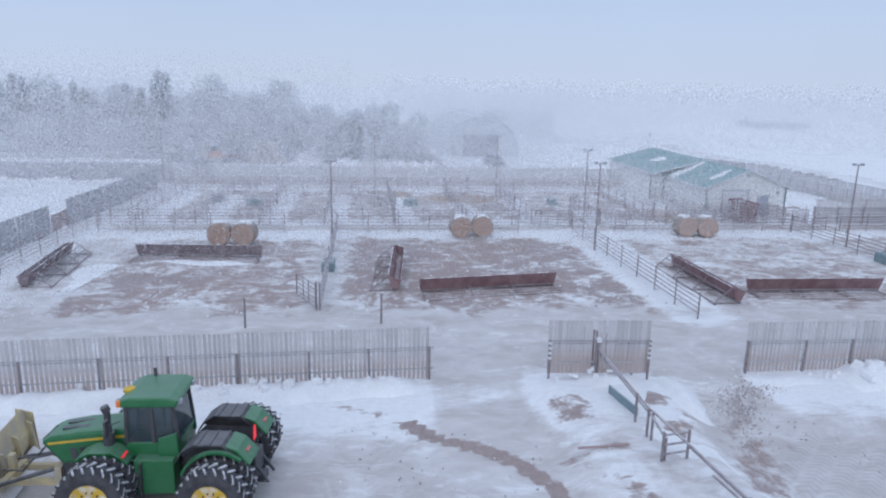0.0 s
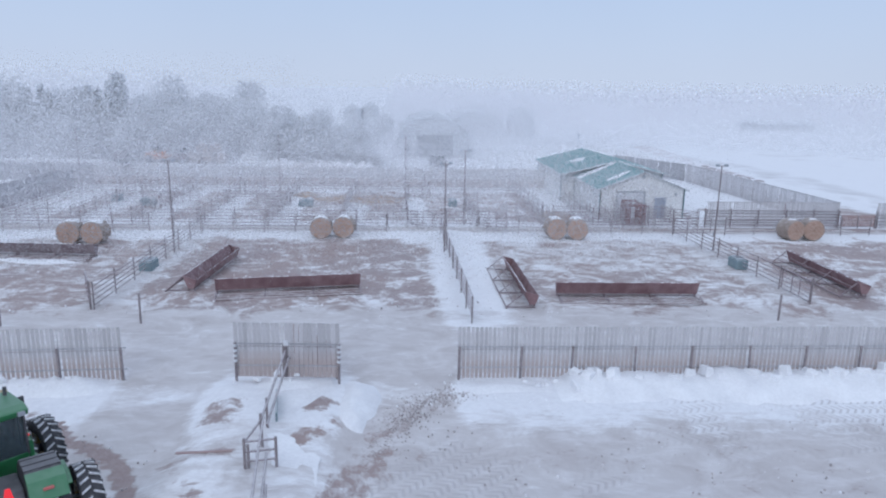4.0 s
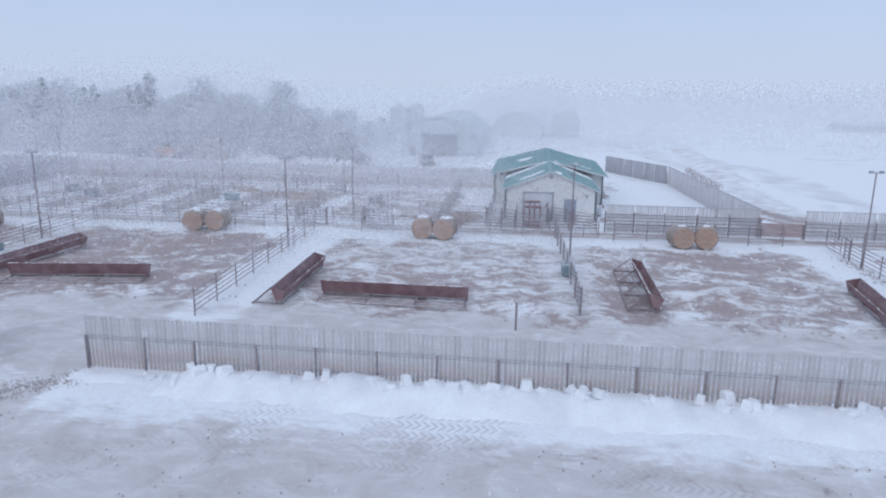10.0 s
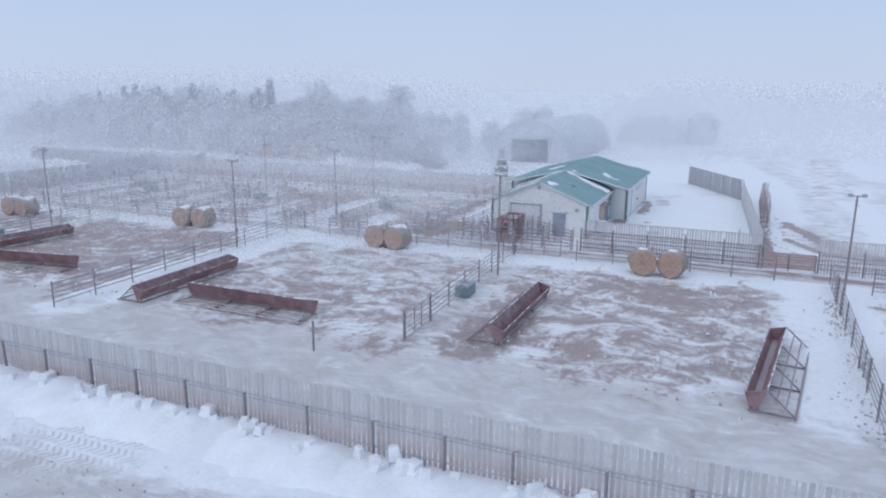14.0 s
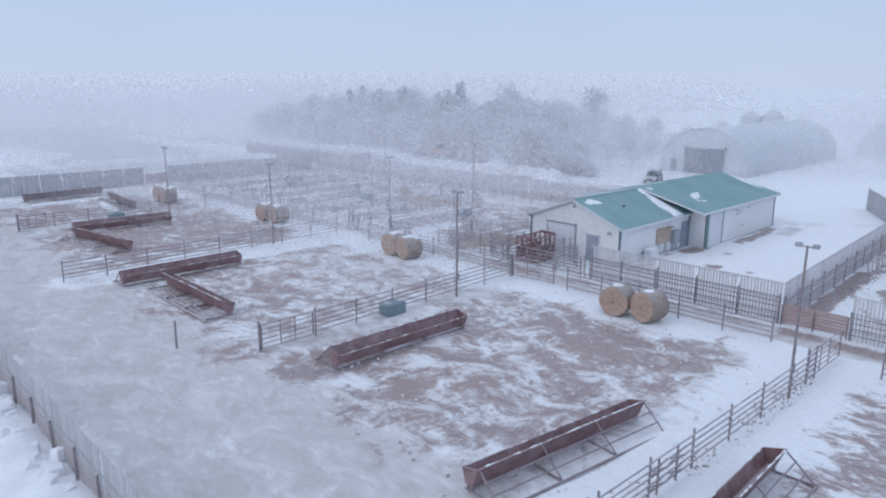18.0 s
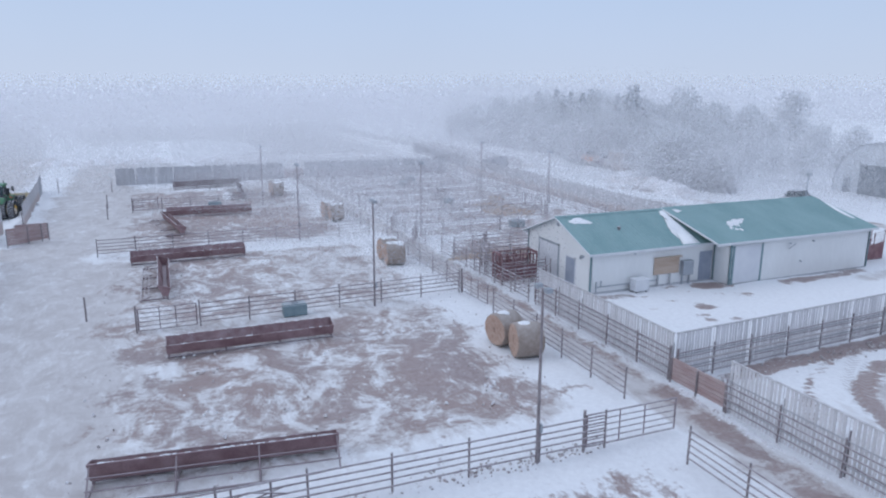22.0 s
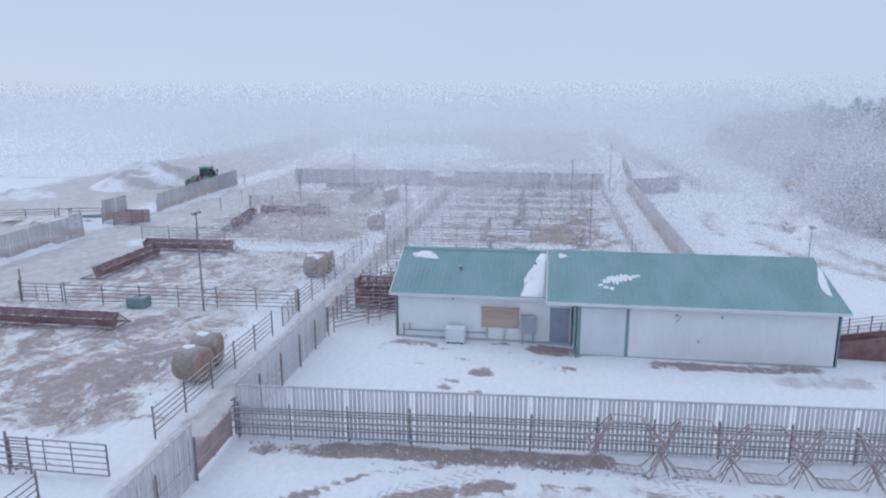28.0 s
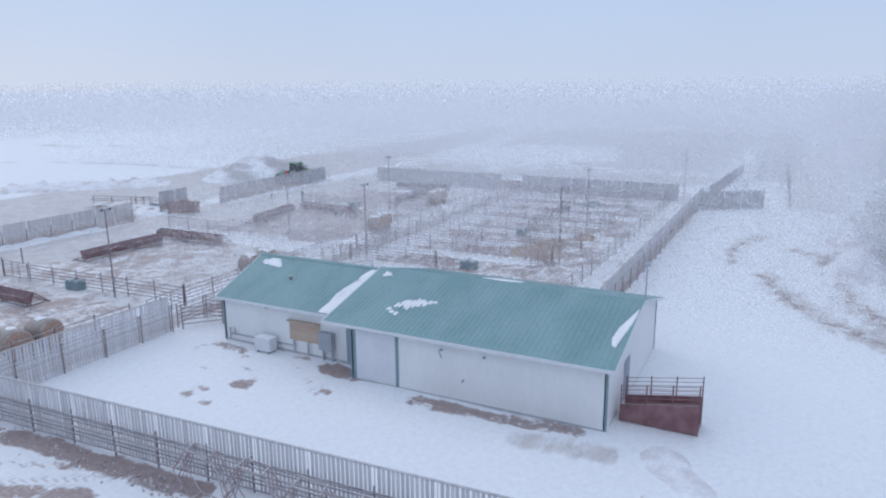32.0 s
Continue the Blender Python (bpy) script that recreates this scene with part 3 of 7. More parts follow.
    mud += 0.34 * soft_line(x, y, [(66, 72.5), (61.6, 72.6), (60.0, 73.7), (58.6, 76.4), (57.8, 79.2)], 0.1, 0.6)
    # a groove in the snow, its shading laid on as a thin mud line
    mud += 0.34 * soft_line(x, y, [(61.5, 63.4), (60.1, 64.6), (58.0, 66.6), (55.7, 69.3), (54.7, 72.4), (54.4, 76)], 0.01, 0.32)
    mud += 0.5 * soft_line(x, y, [(53.75, 67.3), (53.5, 72.2), (53.2, 79)], 0.3, 0.5)
    # a trodden trail from the fence corner, its shadow drawn in as mud
    mud += 0.42 * soft_line(x, y, [(59.9, 64.2), (59.0, 65.4), (57.7, 66.9), (56.7, 68.0), (55.7, 69.5), (54.6, 72.2)], 0.1, 0.3)
    # blown-bare streaks in the shed yard
    for cx, cy, r in ((41.1, 70.5, 0.7), (41.1, 73.9, 0.5), (45.9, 71.2, 0.6), (44.7, 72.8, 0.7), (42.6, 71.9, 0.8), (43.6, 69.6, 0.5), (42.2, 75.6, 0.6), (45.6, 71.4, 0.5), (44.5, 73.1, 0.5), (37.3, 66.2, 0.9)):
        mud += 0.5 * soft_line(x, y, [(cx - 0.25 * r, cy - r), (cx, cy), (cx + 0.1 * r, cy + r)], 0.02, 0.42)
    mud += 0.17 * soft_line(x, y, [(32, 36), (36, 35.4), (39.5, 38), (39.3, 41)], 0.8, 1.6)
    mud += 0.58 * soft_box(x, y, 59.5, 80, 38, 57, 1.5)
    mud += 0.36 * soft_line(x, y, [(-28, 86.3), (24, 86.3)], 0.5, 1.0)
    mud += 0.2 * soft_line(x, y, [(14, 123), (2, 118), (-22, 112), (-60, 105), (-95, 103)], 0.9, 2.0)
    packed = 0.88 * feed_lane + 1.0 * yard_road + 0.7 * pens + 1.0 * alley + 0.48 * back
    packed += 0.8 * soft_line(x, y, [(-0.2, 20), (-0.2, 30)], 1.6, 1.0) + 0.75 * soft_line(x, y, [(10.2, 20), (10.2, 30)], 1.8, 1.2)
    packed += 0.1 * soft_line(x, y, [(40, 100), (20, 104), (-10, 104), (-60, 98), (-100, 97)], 3.0, 4.0)
    packed -= 0.4 * soft_box(x, y, 2.3, 9.0, 14, 25, 1.2) + 0.2 * soft_box(x, y, -12, 2.5, 13, 25, 2.5)
    packed += 0.5 * soft_line(x, y, [(60, 66), (60.5, 112), (54, 150)], 1.5, 2.5)
    packed += 0.75 * soft_line(x, y, [(43.4, 89.6), (42.9, 93.4)], 0.3, 1.2) + 0.42 * soft_line(x, y, [(66, 69.0), (61.5, 70.2), (59.2, 72.4), (57.5, 75.6), (56.3, 80.5)], 1.0, 1.4)
    packed += 0.22 * soft_line(x, y, [(-26, 90), (-15, 94.5), (11, 101), (22, 107), (24, 122)], 1.0, 2.2) + 0.25 * soft_line(x, y, [(-30, 104), (0, 106), (14, 112)], 1.0, 2.2)
    packed -= 0.55 * soft_line(x, y, [(14.6, 35), (14.6, 58)], 1.5, 1.3) + 0.4 * soft_line(x, y, [(-28, 57.7), (57, 57.7)], 0.7, 1.0) + 0.4 * soft_line(x, y, [(56, 36), (56, 57)], 1.0, 1.3)
    packed -= 0.45 * strips
    # muddy ruts of the lane behind the pens
    for rut in ([(30, 110), (21.6, 106.1), (18.7, 103.3), (13.1, 99.8), (6.8, 98.1)], [(30, 112), (13, 105.0), (4.7, 104.0), (-2.6, 102.8), (-5, 100.6)], [(3.5, 95.9), (1.4, 95.0), (-5.3, 95.0), (-11.5, 97.5)]):
        mud += 0.56 * soft_line(x, y, rut, 0.25, 0.8)
        packed += 0.42 * soft_line(x, y, rut, 0.6, 1.6)
    mud += 0.45 * soft_box(x, y, -20.6, -16.4, 95.8, 97.2, 0.7) + 0.45 * soft_line(x, y, [(-12.5, 91.6), (-15, 93.4)], 0.2, 0.6) + 0.5 * soft_box(x, y, -4, 4.5, 102.9, 104.0, 0.6)
    mud += 0.5 * soft_line(x, y, [(24.6, 64), (24.4, 86)], 0.5, 1.0)
    packed += 0.5 * soft_line(x, y, [(-34, 103), (-62, 104), (-110, 104)], 2.6, 3.0)
    # stubble fields beyond the yard, with wind-blown snow between
    stubble_haze = 1.0 * soft_box(x, y, -175, -46, -6, 88, 7) + 0.9 * soft_box(x, y, -190, -58, 92, 101, 3)
    drift = np.hypot((x + 90) / 31, (y - 44) / 19) + 0.10 * np.sin(0.31 * x + 0.2 * y) + 0.07 * np.sin(0.5 * y - 0.13 * x)
    stubble_haze -= 1.2 * (1 - smooth_step(drift, 0.8, 1.08))
    stubble_haze -= 0.9 * soft_line(x, y, [(-46, 20), (-60, 24), (-100, 22), (-175, 10)], 2.5, 5) * 0.8
    # far snow greyed with distance, fog haze put into the ground colour
    away = np.hypot(x - 20, y - 60)
    stubble_haze += 0.4 * smooth_step(away, 130, 240)
    stubble_haze += 0.3 * soft_box(x, y, 75, 400, 120, 190, 14)
    stubble_haze += 0.55 * soft_line(x, y, [(-20, -74), (-32, -46), (-35, -28), (-34, -2)], 0.8, 2.0) + 0.5 * soft_line(x, y, [(-60, -96), (-82, -24), (-98, 10)], 1.5, 3)
    stubble_haze += 0.45 * soft_line(x, y, [(68, 70), (70, 110), (60, 150), (30, 190)], 2.0, 5)
    z = 0.018 * lump * (1 + 1.1 * pens) + 0.05 * lump * soft_box(x, y, -80, 105, -30, 24, 3) * 0.3
    z += PAD * soft_box(x, y, 2.4, 8.0, 12.0, 25.4, 1.1)
    hollow = smooth_step(np.hypot(x - 20, y - 60), 150, 400)
    z += 1.6 * hollow * (np.sin(x * 0.006 + 1.0) * np.cos(y * 0.005) + 0.3)
    verts = np.stack([x, y, z], -1).reshape(-1, 3)
    w, h = len(xs), len(ys)
    i = (np.arange(h - 1)[:, None] * w + np.arange(w - 1)).ravel()
    faces = np.stack([i, i + 1, i + w + 1, i + w], 1)
    me = bpy.data.meshes.new("ground")
    me.from_pydata(verts.tolist(), [], faces.tolist())
    # distance along and across the wheel lanes, for the tread prints
    run, across, gone = np.zeros(x.shape), np.full(x.shape, 1e4), 0.0
    for (ax, ay), (bx, by) in zip(lane, lane[1:]):
        dx, dy = bx - ax, by - ay
        size = math.hypot(dx, dy)
        u = np.clip(((x - ax) * dx + (y - ay) * dy) / size, 0, size)
        side = np.sign((x - ax) * dy - (y - ay) * dx)
        v = side * np.hypot(x - ax - u * dx / size, y - ay - u * dy / size)
        hit = np.abs(v) < np.abs(across)
        run, across = np.where(hit, gone + u, run), np.where(hit, v, across)
        gone += size
    turn = np.hypot(x - 64.5, y - 78)
    near_ring = (turn < 11) & (x < 66) & (y < 84)
    run = np.where(near_ring, 8.0 * np.arctan2(y - 78, x - 64.5), run)
    across = np.where(near_ring, turn - 8.2, across)
    for name, values in (("run", run), ("across", across)):
        me.attributes.new(name, "FLOAT", "POINT").data.foreach_set("value", values.ravel().astype(np.float32))
    for name, values in (("mud", mud), ("packed", packed), ("stubble_haze", stubble_haze)):
        me.attributes.new(name, "FLOAT", "POINT").data.foreach_set("value", np.clip(values, 0, 1).ravel().astype(np.float32))
    me.materials.append(M["ground"])
    me.polygons.foreach_set("use_smooth", [True] * len(me.polygons))
    tagged(new("ground", me), "snow-covered farmyard with frozen mud and packed tracks", "ground", kind="structure")


build_ground()

# ---- windbreak fences ----
BOARD = Geo().box(-0.071, -0.012, 0.02, 0.071, 0.012, 2.5).mesh("board", M["board"])
BOARD_SLIM = Geo().box(-0.064, -0.012, 0.02, 0.064, 0.012, 2.48).mesh("board", M["board"])
BOARD_CLEAN = Geo().box(-0.07, -0.012, 0.02, 0.07, 0.012, 2.5).mesh("board", M["board_clean"])
BOARD_FAR = Geo().box(-0.086, -0.012, 0.02, 0.086, 0.012, 2.5).mesh("board", M["board_far"])
BOARD_WIDE = Geo().box(-0.09, -0.012, 0.02, 0.09, 0.012, 2.5).mesh("board", M["board"])
POST = Geo().pipe((0, 0, -0.3), (0, 0, 1.62), 0.065, 8).mesh("post", M["pipe_dark"])


def windbreak(name, a, b, label, side=-1, rails=(0.55, 1.55), bay=2.7, joined=False, seed=1, pipes=(), low_posts=1.62, cap=False, rub=False, tight=False, base=0.0, back=False):
    """A tall board fence from a to b. side: on which hand the posts stand. pipes: heights of pipe rails fixed to the posts. back: slim posts and a cable on the other face too."""
    rnd = random.Random(seed)
    a, b = Vector((*a, 0)), Vector((*b, 0))
    length = (b - a).length
    ang = math.degrees(math.atan2(b.y - a.y, b.x - a.x))
    f = thing(name, pose(a.x, a.y, base, 0, 0, ang), label, "fence", "windbreak fences")
    count = int(length / 0.2)
    for k, z in enumerate(rails):
        part("rail", Geo().box(0, side * 0.014, z - 0.025, length, side * 0.05, z + 0.025), M["board_far"], f)
    posts = max(2, round(length / bay) + 1)
    at_posts = []
    for i in range(posts):
        x = min(length - 0.07, max(0.07, i * length / (posts - 1) + rnd.uniform(-0.2, 0.2)))
        at_posts.append(x)
        part("post", POST, None, f, at=pose(x, side * 0.12, 0, rnd.uniform(-1.5, 1.5), rnd.uniform(-1.5, 1.5), 0) @ Matrix.Diagonal((0.72 if cap else 0.9, 0.72 if cap else 0.9, low_posts / 1.62, 1)))
    for k, z in enumerate(pipes):
        part("pipe_rail", Geo().pipe((0, side * 0.2, z), (length, side * 0.2, z), 0.037, 6), M["pipe_near"], f)
    if not cap and not joined:
        part("cable", Geo().pipe((0, side * 0.2, 1.5), (length, side * 0.2, 1.5), 0.013, 5), M["pipe_dark"], f, "dark steel cable along the posts")
    if back:
        for x in at_posts:
            part("back_post", Geo().pipe((x, -side * 0.09, -0.2), (x, -side * 0.09, 1.95), 0.045, 6), M["pipe_dark"], f)
        part("cable", Geo().pipe((0, -side * 0.15, 1.15), (length, -side * 0.15, 1.15), 0.015, 5), M["pipe_dark"], f, "dark steel cable along the posts")
    if cap:
        part("cap_rail", Geo().box(0, -0.05, 2.5, length, 0.05, 2.55), M["board"], f)
    if rub:
        part("wooden_rail", Geo().box(0, side * 0.24, 0.95, length, side * 0.28, 1.04), M["greywood"], f, "grey wooden rub rail")
    for i in range(count):
        x = (i + 0.5) * 0.2
        # the panels leave a slit at each post
        slit = 0.25 if min(abs(x - p) for p in at_posts[1:-1] or [1e9]) < 0.1 else 1.0
        me = BOARD_WIDE if tight else BOARD_FAR if joined else BOARD_CLEAN if cap else rnd.choice((BOARD, BOARD, BOARD_SLIM))
        part("board", me, None, f, at=pose(x, rnd.uniform(-0.006, 0.006), rnd.uniform(-0.012, 0.008), rnd.uniform(-0.4, 0.4), rnd.uniform(-0.4, 0.4), rnd.uniform(-3, 3)) @ Matrix.Diagonal((slit, 1, 1, 1)))
    return f


GREYFENCE = "weathered grey board windbreak fence"
windbreak("windbreak_fence", (-22, 25.25), (-2.05, 26.3), GREYFENCE + " beside the yard road", seed=2)
windbreak("windbreak_fence", (-29.8, 24.6), (-22.05, 25.2), GREYFENCE + ", far end", joined=True, seed=3)
windbreak("windbreak_fence", (2.95, 25.3), (7.56, 25.1), "short grey board windbreak panel between two gateways", seed=4, tight=True, base=PAD)
windbreak("windbreak_fence", (12.75, 26.3), (62.0, 26.25), GREYFENCE + " with drifted snow at its foot", seed=5)
windbreak("windbreak_fence", (53.3, 62.5), (39.7, 62.5), GREYFENCE + " along the cattle alley", side=1, seed=6, pipes=(0.35, 0.75, 1.12, 1.42, 1.72), low_posts=1.85, cap=True, back=True)
windbreak("windbreak_fence", (53.35, 62.6), (51.6, 97.5), GREYFENCE + " with pipe rails round the yard", side=-1, seed=7, pipes=(0.25, 0.58, 1.27, 1.53), low_posts=1.75, cap=True, rub=True, rails=(0.62, 1.3))
windbreak("windbreak_fence", (57.1, 62.45), (80.0, 62.6), GREYFENCE + " with brown pipe rails", side=-1, seed=8, pipes=(0.4, 0.75, 1.08, 1.4), low_posts=1.7, cap=True, back=True)
windbreak("windbreak_fence", (-30.0, 88.6), (29.0, 88.4), "long weathered board windbreak fence behind the back pens", seed=9, side=1)
windbreak("windbreak_fence", (-64.0, 91.4), (-30.1, 89.3), "frosted board windbreak fence beyond the pens", joined=True, seed=10)
windbreak("windbreak_fence", (-31.9, 57.8), (-32.7, 33.8), "long frosted board windbreak fence closing the pens", joined=True, seed=11, side=-1)
windbreak("windbreak_fence", (-31.0, 85.2), (-31.9, 61.2), "long frosted board windbreak fence closing the back pens", joined=True, seed=12, side=-1)
windbreak("windbreak_fence", (-25.2, 89.0), (-29.6, 96.4), "frosted board windbreak fence beside the lane", joined=True, seed=13)
windbreak("windbreak_fence", (51.5, 97.6), (44.5, 111.0), "frosted board windbreak fence beyond the shed", joined=True, seed=14)


def plank_panel(name, a, b, top, label, count=6):
    a, b = Vector((*a, 0)), Vector((*b, 0))
    length, ang = (b - a).length, math.degrees(math.atan2(b.y - a.y, b.x - a.x))
    f = thing(name, pose(a.x, a.y, 0, 0, 0, ang), label, "fence panel", "plank panels")
    h = (top - 0.15) / count
    for i in range(count):
        part("plank", Geo().box(0.03, -0.02, 0.15 + i * h + 0.012, length - 0.03, 0.02, 0.15 + (i + 1) * h - 0.012), M["brownboard"], f)
    for i in range(max(2, round(length / 1.6) + 1)):
        x = min(length, i * length / max(1, round(length / 1.6)))
        part("post", Geo().pipe((x, -0.07, -0.2), (x, -0.07, top - 0.04), 0.05, 8), M["pipe_dark"], f)
    return f


plank_panel("plank_gate", (53.45, 62.35), (57.0, 62.45), 1.35, "brown plank gate panel across the alley corner")
plank_panel("plank_fence", (5.45, 26.7), (5.25, 28.8), 1.75, "mud-stained brown plank panel behind the windbreak")
plank_panel("plank_fence", (7.2, 26.2), (4.75, 29.25), 1.7, "mud-stained brown plank panel set askew behind the windbreak")
plank_panel("plank_gate", (-31.9, 58.0), (-31.9, 61.0), 1.6, "dark plank gate closing the far alley end")

# ---- pipe rail fences and gates ----
RAILS = (0.32, 0.62, 0.90, 1.18, 1.48)


def rail_fence(a, b, label="rusty pipe rail cattle fence on frozen ground", step=3.1, rails=RAILS, tall=1.6, seed=0, end_tall=0.0, mat="pipe_near", thick=0.036):
    rnd = random.Random(seed)
    a, b = Vector((*a, 0)), Vector((*b, 0))
    length, ang = (b - a).length, math.degrees(math.atan2(b.y - a.y, b.x - a.x))
    f = thing("rail_fence", pose(a.x, a.y, 0, 0, 0, ang), label, "fence", "pipe rail fences")
    n = max(1, round(length / step))
    for i in range(n + 1):
        top = tall + rnd.uniform(0, 0.12) + (end_tall if i in (0, n) else 0)
        part("post", Geo().pipe((i * length / n, 0.05, -0.3), (i * length / n + rnd.uniform(-0.03, 0.03), 0.05, top), 0.045, 7), M["pipe_dark"], f)
    for z in rails:
        pts = [(i * length / n, 0, z + (rnd.uniform(-0.02, 0.02) if 0 < i < n else 0)) for i in range(n + 1)]
        part("rail", Geo().tube(pts, thick, 5), M[mat], f)
    return f


def gate(x, y, ang, width=3.2, label="rusty tubular steel cattle gate", brace=True, rails=6, tall=1.35):
    f = thing("cattle_gate", pose(x, y, 0.18, 0, 0, ang), label, "gate", "cattle gates")
    part("gate_frame", Geo().pipe((0, 0, 0), (0, 0, tall), 0.04, 6).pipe((width, 0, 0), (width, 0, tall), 0.04, 6).pipe((0, 0, 0), (width, 0, 0), 0.035, 6).pipe((0, 0, tall), (width, 0, tall), 0.035, 6), M["pipe_near"], f)
    for i in range(1, rails - 1):
        part("bar", Geo().pipe((0, 0, tall * i / (rails - 1)), (width, 0, tall * i / (rails - 1)), 0.028, 5), M["pipe_near"], f)
    if brace:
        for u in (0.36, 0.64):
            part("upright", Geo().pipe((width * u, 0, 0), (width * u, 0, tall), 0.03, 5), M["pipe_near"], f)
    part("hinge_post", Geo().pipe((-0.12, 0, -0.5), (-0.12, 0, tall + 0.25), 0.06, 8), M["pipe_dark"], f)
    return f


# dividers between the feeding pens
for k, (x0, y0, x1, y1) in enumerate(((-7.8, 36.4, -7.9, 58.6), (14.2, 34.0, 13.6, 58.4), (35.9, 41.0, 35.2, 58.7), (57.4, 34.0, 57.7, 55.4))):
    rail_fence((x0, y0), (x1, y1), seed=20 + k, rails=RAILS if k else RAILS[:4] + (1.45,))
gate(35.95, 37.5, 91, 3.3, "rusty tubular gate closing the pen divider")
gate(57.62, 54.5, 89.5, 4.45, "rusty tubular gate at the alley corner", tall=1.4)
gate(-8.1, 36.5, 117, 3.0, "rusty tubular gate swung open into the pen")
# rear of the feeding pens, along the alley
for k, (x0, x1) in enumerate(((-28.5, -12.6), (-7.9, 8.6), (17.8, 35.2), (40.2, 54.2))):
    rail_fence((x0, 58.9), (x1, 58.9), seed=30 + k, step=2.9)
gate(14.0, 60.6, 158, 3.4, "rusty tubular gate swung open across the alley")
gate(35.3, 58.9, 4, 3.6, "rusty tubular gate along the alley")
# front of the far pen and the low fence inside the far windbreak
# this far fence takes the haze-paled pipe
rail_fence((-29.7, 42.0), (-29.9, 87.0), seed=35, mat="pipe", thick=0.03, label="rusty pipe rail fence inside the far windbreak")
# back pens
rail_fence((-28.5, 61.9), (20.0, 61.9), seed=40, step=2.9)
rail_fence((24.0, 61.9), (39.0, 62.2), seed=41, step=2.6)
rail_fence((-28.0, 84.6), (22.0, 84.6), seed=42, step=3.0, thick=0.038)
for k, (x, y0, y1) in enumerate(BACK_FENCES):
    rail_fence((x, y0), (x - 0.3, y1), seed=50 + k, step=2.7, rails=RAILS, mat="pipe_near", thick=0.038)
for k, (x, y, a) in enumerate(((-20.9, 80.4, 30), (-9.0, 81.3, -20), (4.3, 81.2, 15), (10.7, 80.2, -25), (17.0, 71.3, 60), (-15.0, 73.0, 8), (-2.4, 73.2, 175), (17.4, 62.0, -28), (24.2, 66.0, 150))):
    gate(x, y, a, 2.8, "rusty tubular gate in the back pens")
rail_fence((-21.0, 73.0), (-15.4, 73.0), seed=61)
rail_fence((-9.3, 73.6), (-2.8, 73.6), seed=62)
rail_fence((4.0, 70.0), (10.4, 70.0), seed=63)
# panels by the shed front
rail_fence((28.9, 63.5), (29.0, 90.0), seed=64, step=2.7, label="rusty pipe rail fence along the shed's long side")
rail_fence((-30.6, 99.6), (-72.0, 98.4), seed=67, step=2.6, tall=1.8, label="old post and rail fence along the far lane")
rail_fence((30.2, 66.2), (30.2, 62.2), seed=65, step=2.0)
rail_fence((35.0, 66.3), (39.0, 62.7), seed=66, step=2.2, label="rusty pipe rail panel between shed and windbreak", tall=1.8)
rail_fence((60.0, 57.6), (78.0, 57.6), seed=68)
for x, y, h in ((-11.66, 33.6, 1.7), (-4.3, 33.95, 1.75), (32.3, 34.4, 1.6), (-27.8, 26.8, 1.9), (-25.7, 33.5, 1.6)):
    solid("gate_post", Geo().pipe((0, 0, -0.3), (0.02, 0.01, h), 0.06, 9), M["pipe_dark"], "lone rusty steel gate post in frozen mud", "post", "gate posts", m=pose(x, y, 0))

# crowding panels that lead to the chute
for k, (x0, y0, x1, y1) in enumerate(((31.6, 62.5, 31.7, 65.9), (34.8, 62.4, 34.6, 66.2), (28.9, 63.5, 31.6, 62.6), (36.6, 62.5, 36.4, 65.2), (25.0, 64.4, 28.7, 64.2))):
    rail_fence((x0, y0), (x1, y1), seed=80 + k, step=1.9, tall=1.75, rails=(0.3, 0.58, 0.86, 1.14, 1.42, 1.66), label="rusty crowding panel by the squeeze chute")
# crossed braces in the corner rail fence
for y in (40.6, 41.9):
    x = 57.43 + (y - 34) * 0.014
    br = thing("fence_brace", pose(x - 0.06, y, 0), "rusty X-shaped pipe brace in the corner rail fence", "brace", "fence braces")
    for z in (0.32, 0.90):
        part("brace_bar", Geo().pipe((0, -0.6, z), (0, 0.6, z + 0.3), 0.03, 6), M["pipe_near"], br)
        part("brace_bar", Geo().pipe((0.07, -0.6, z + 0.3), (0.07, 0.6, z), 0.03, 6), M["pipe_near"], br)
    part("post", Geo().pipe((0.03, 0, -0.3), (0.03, 0, 1.5), 0.04, 7), M["pipe_dark"], br)

for x, y in ((3.02, 25.16), (7.49, 24.96)):
    for z in (PAD + 0.75, PAD + 0.98, PAD + 1.21, PAD + 1.44):
        solid("reflector_band", Geo().pipe((x, y, z), (x, y, z + 0.1), 0.085, 8), M["trimwhite"], "white reflector band on a fence end post", "reflector", "reflector bands")

# ---- feed bunks ----


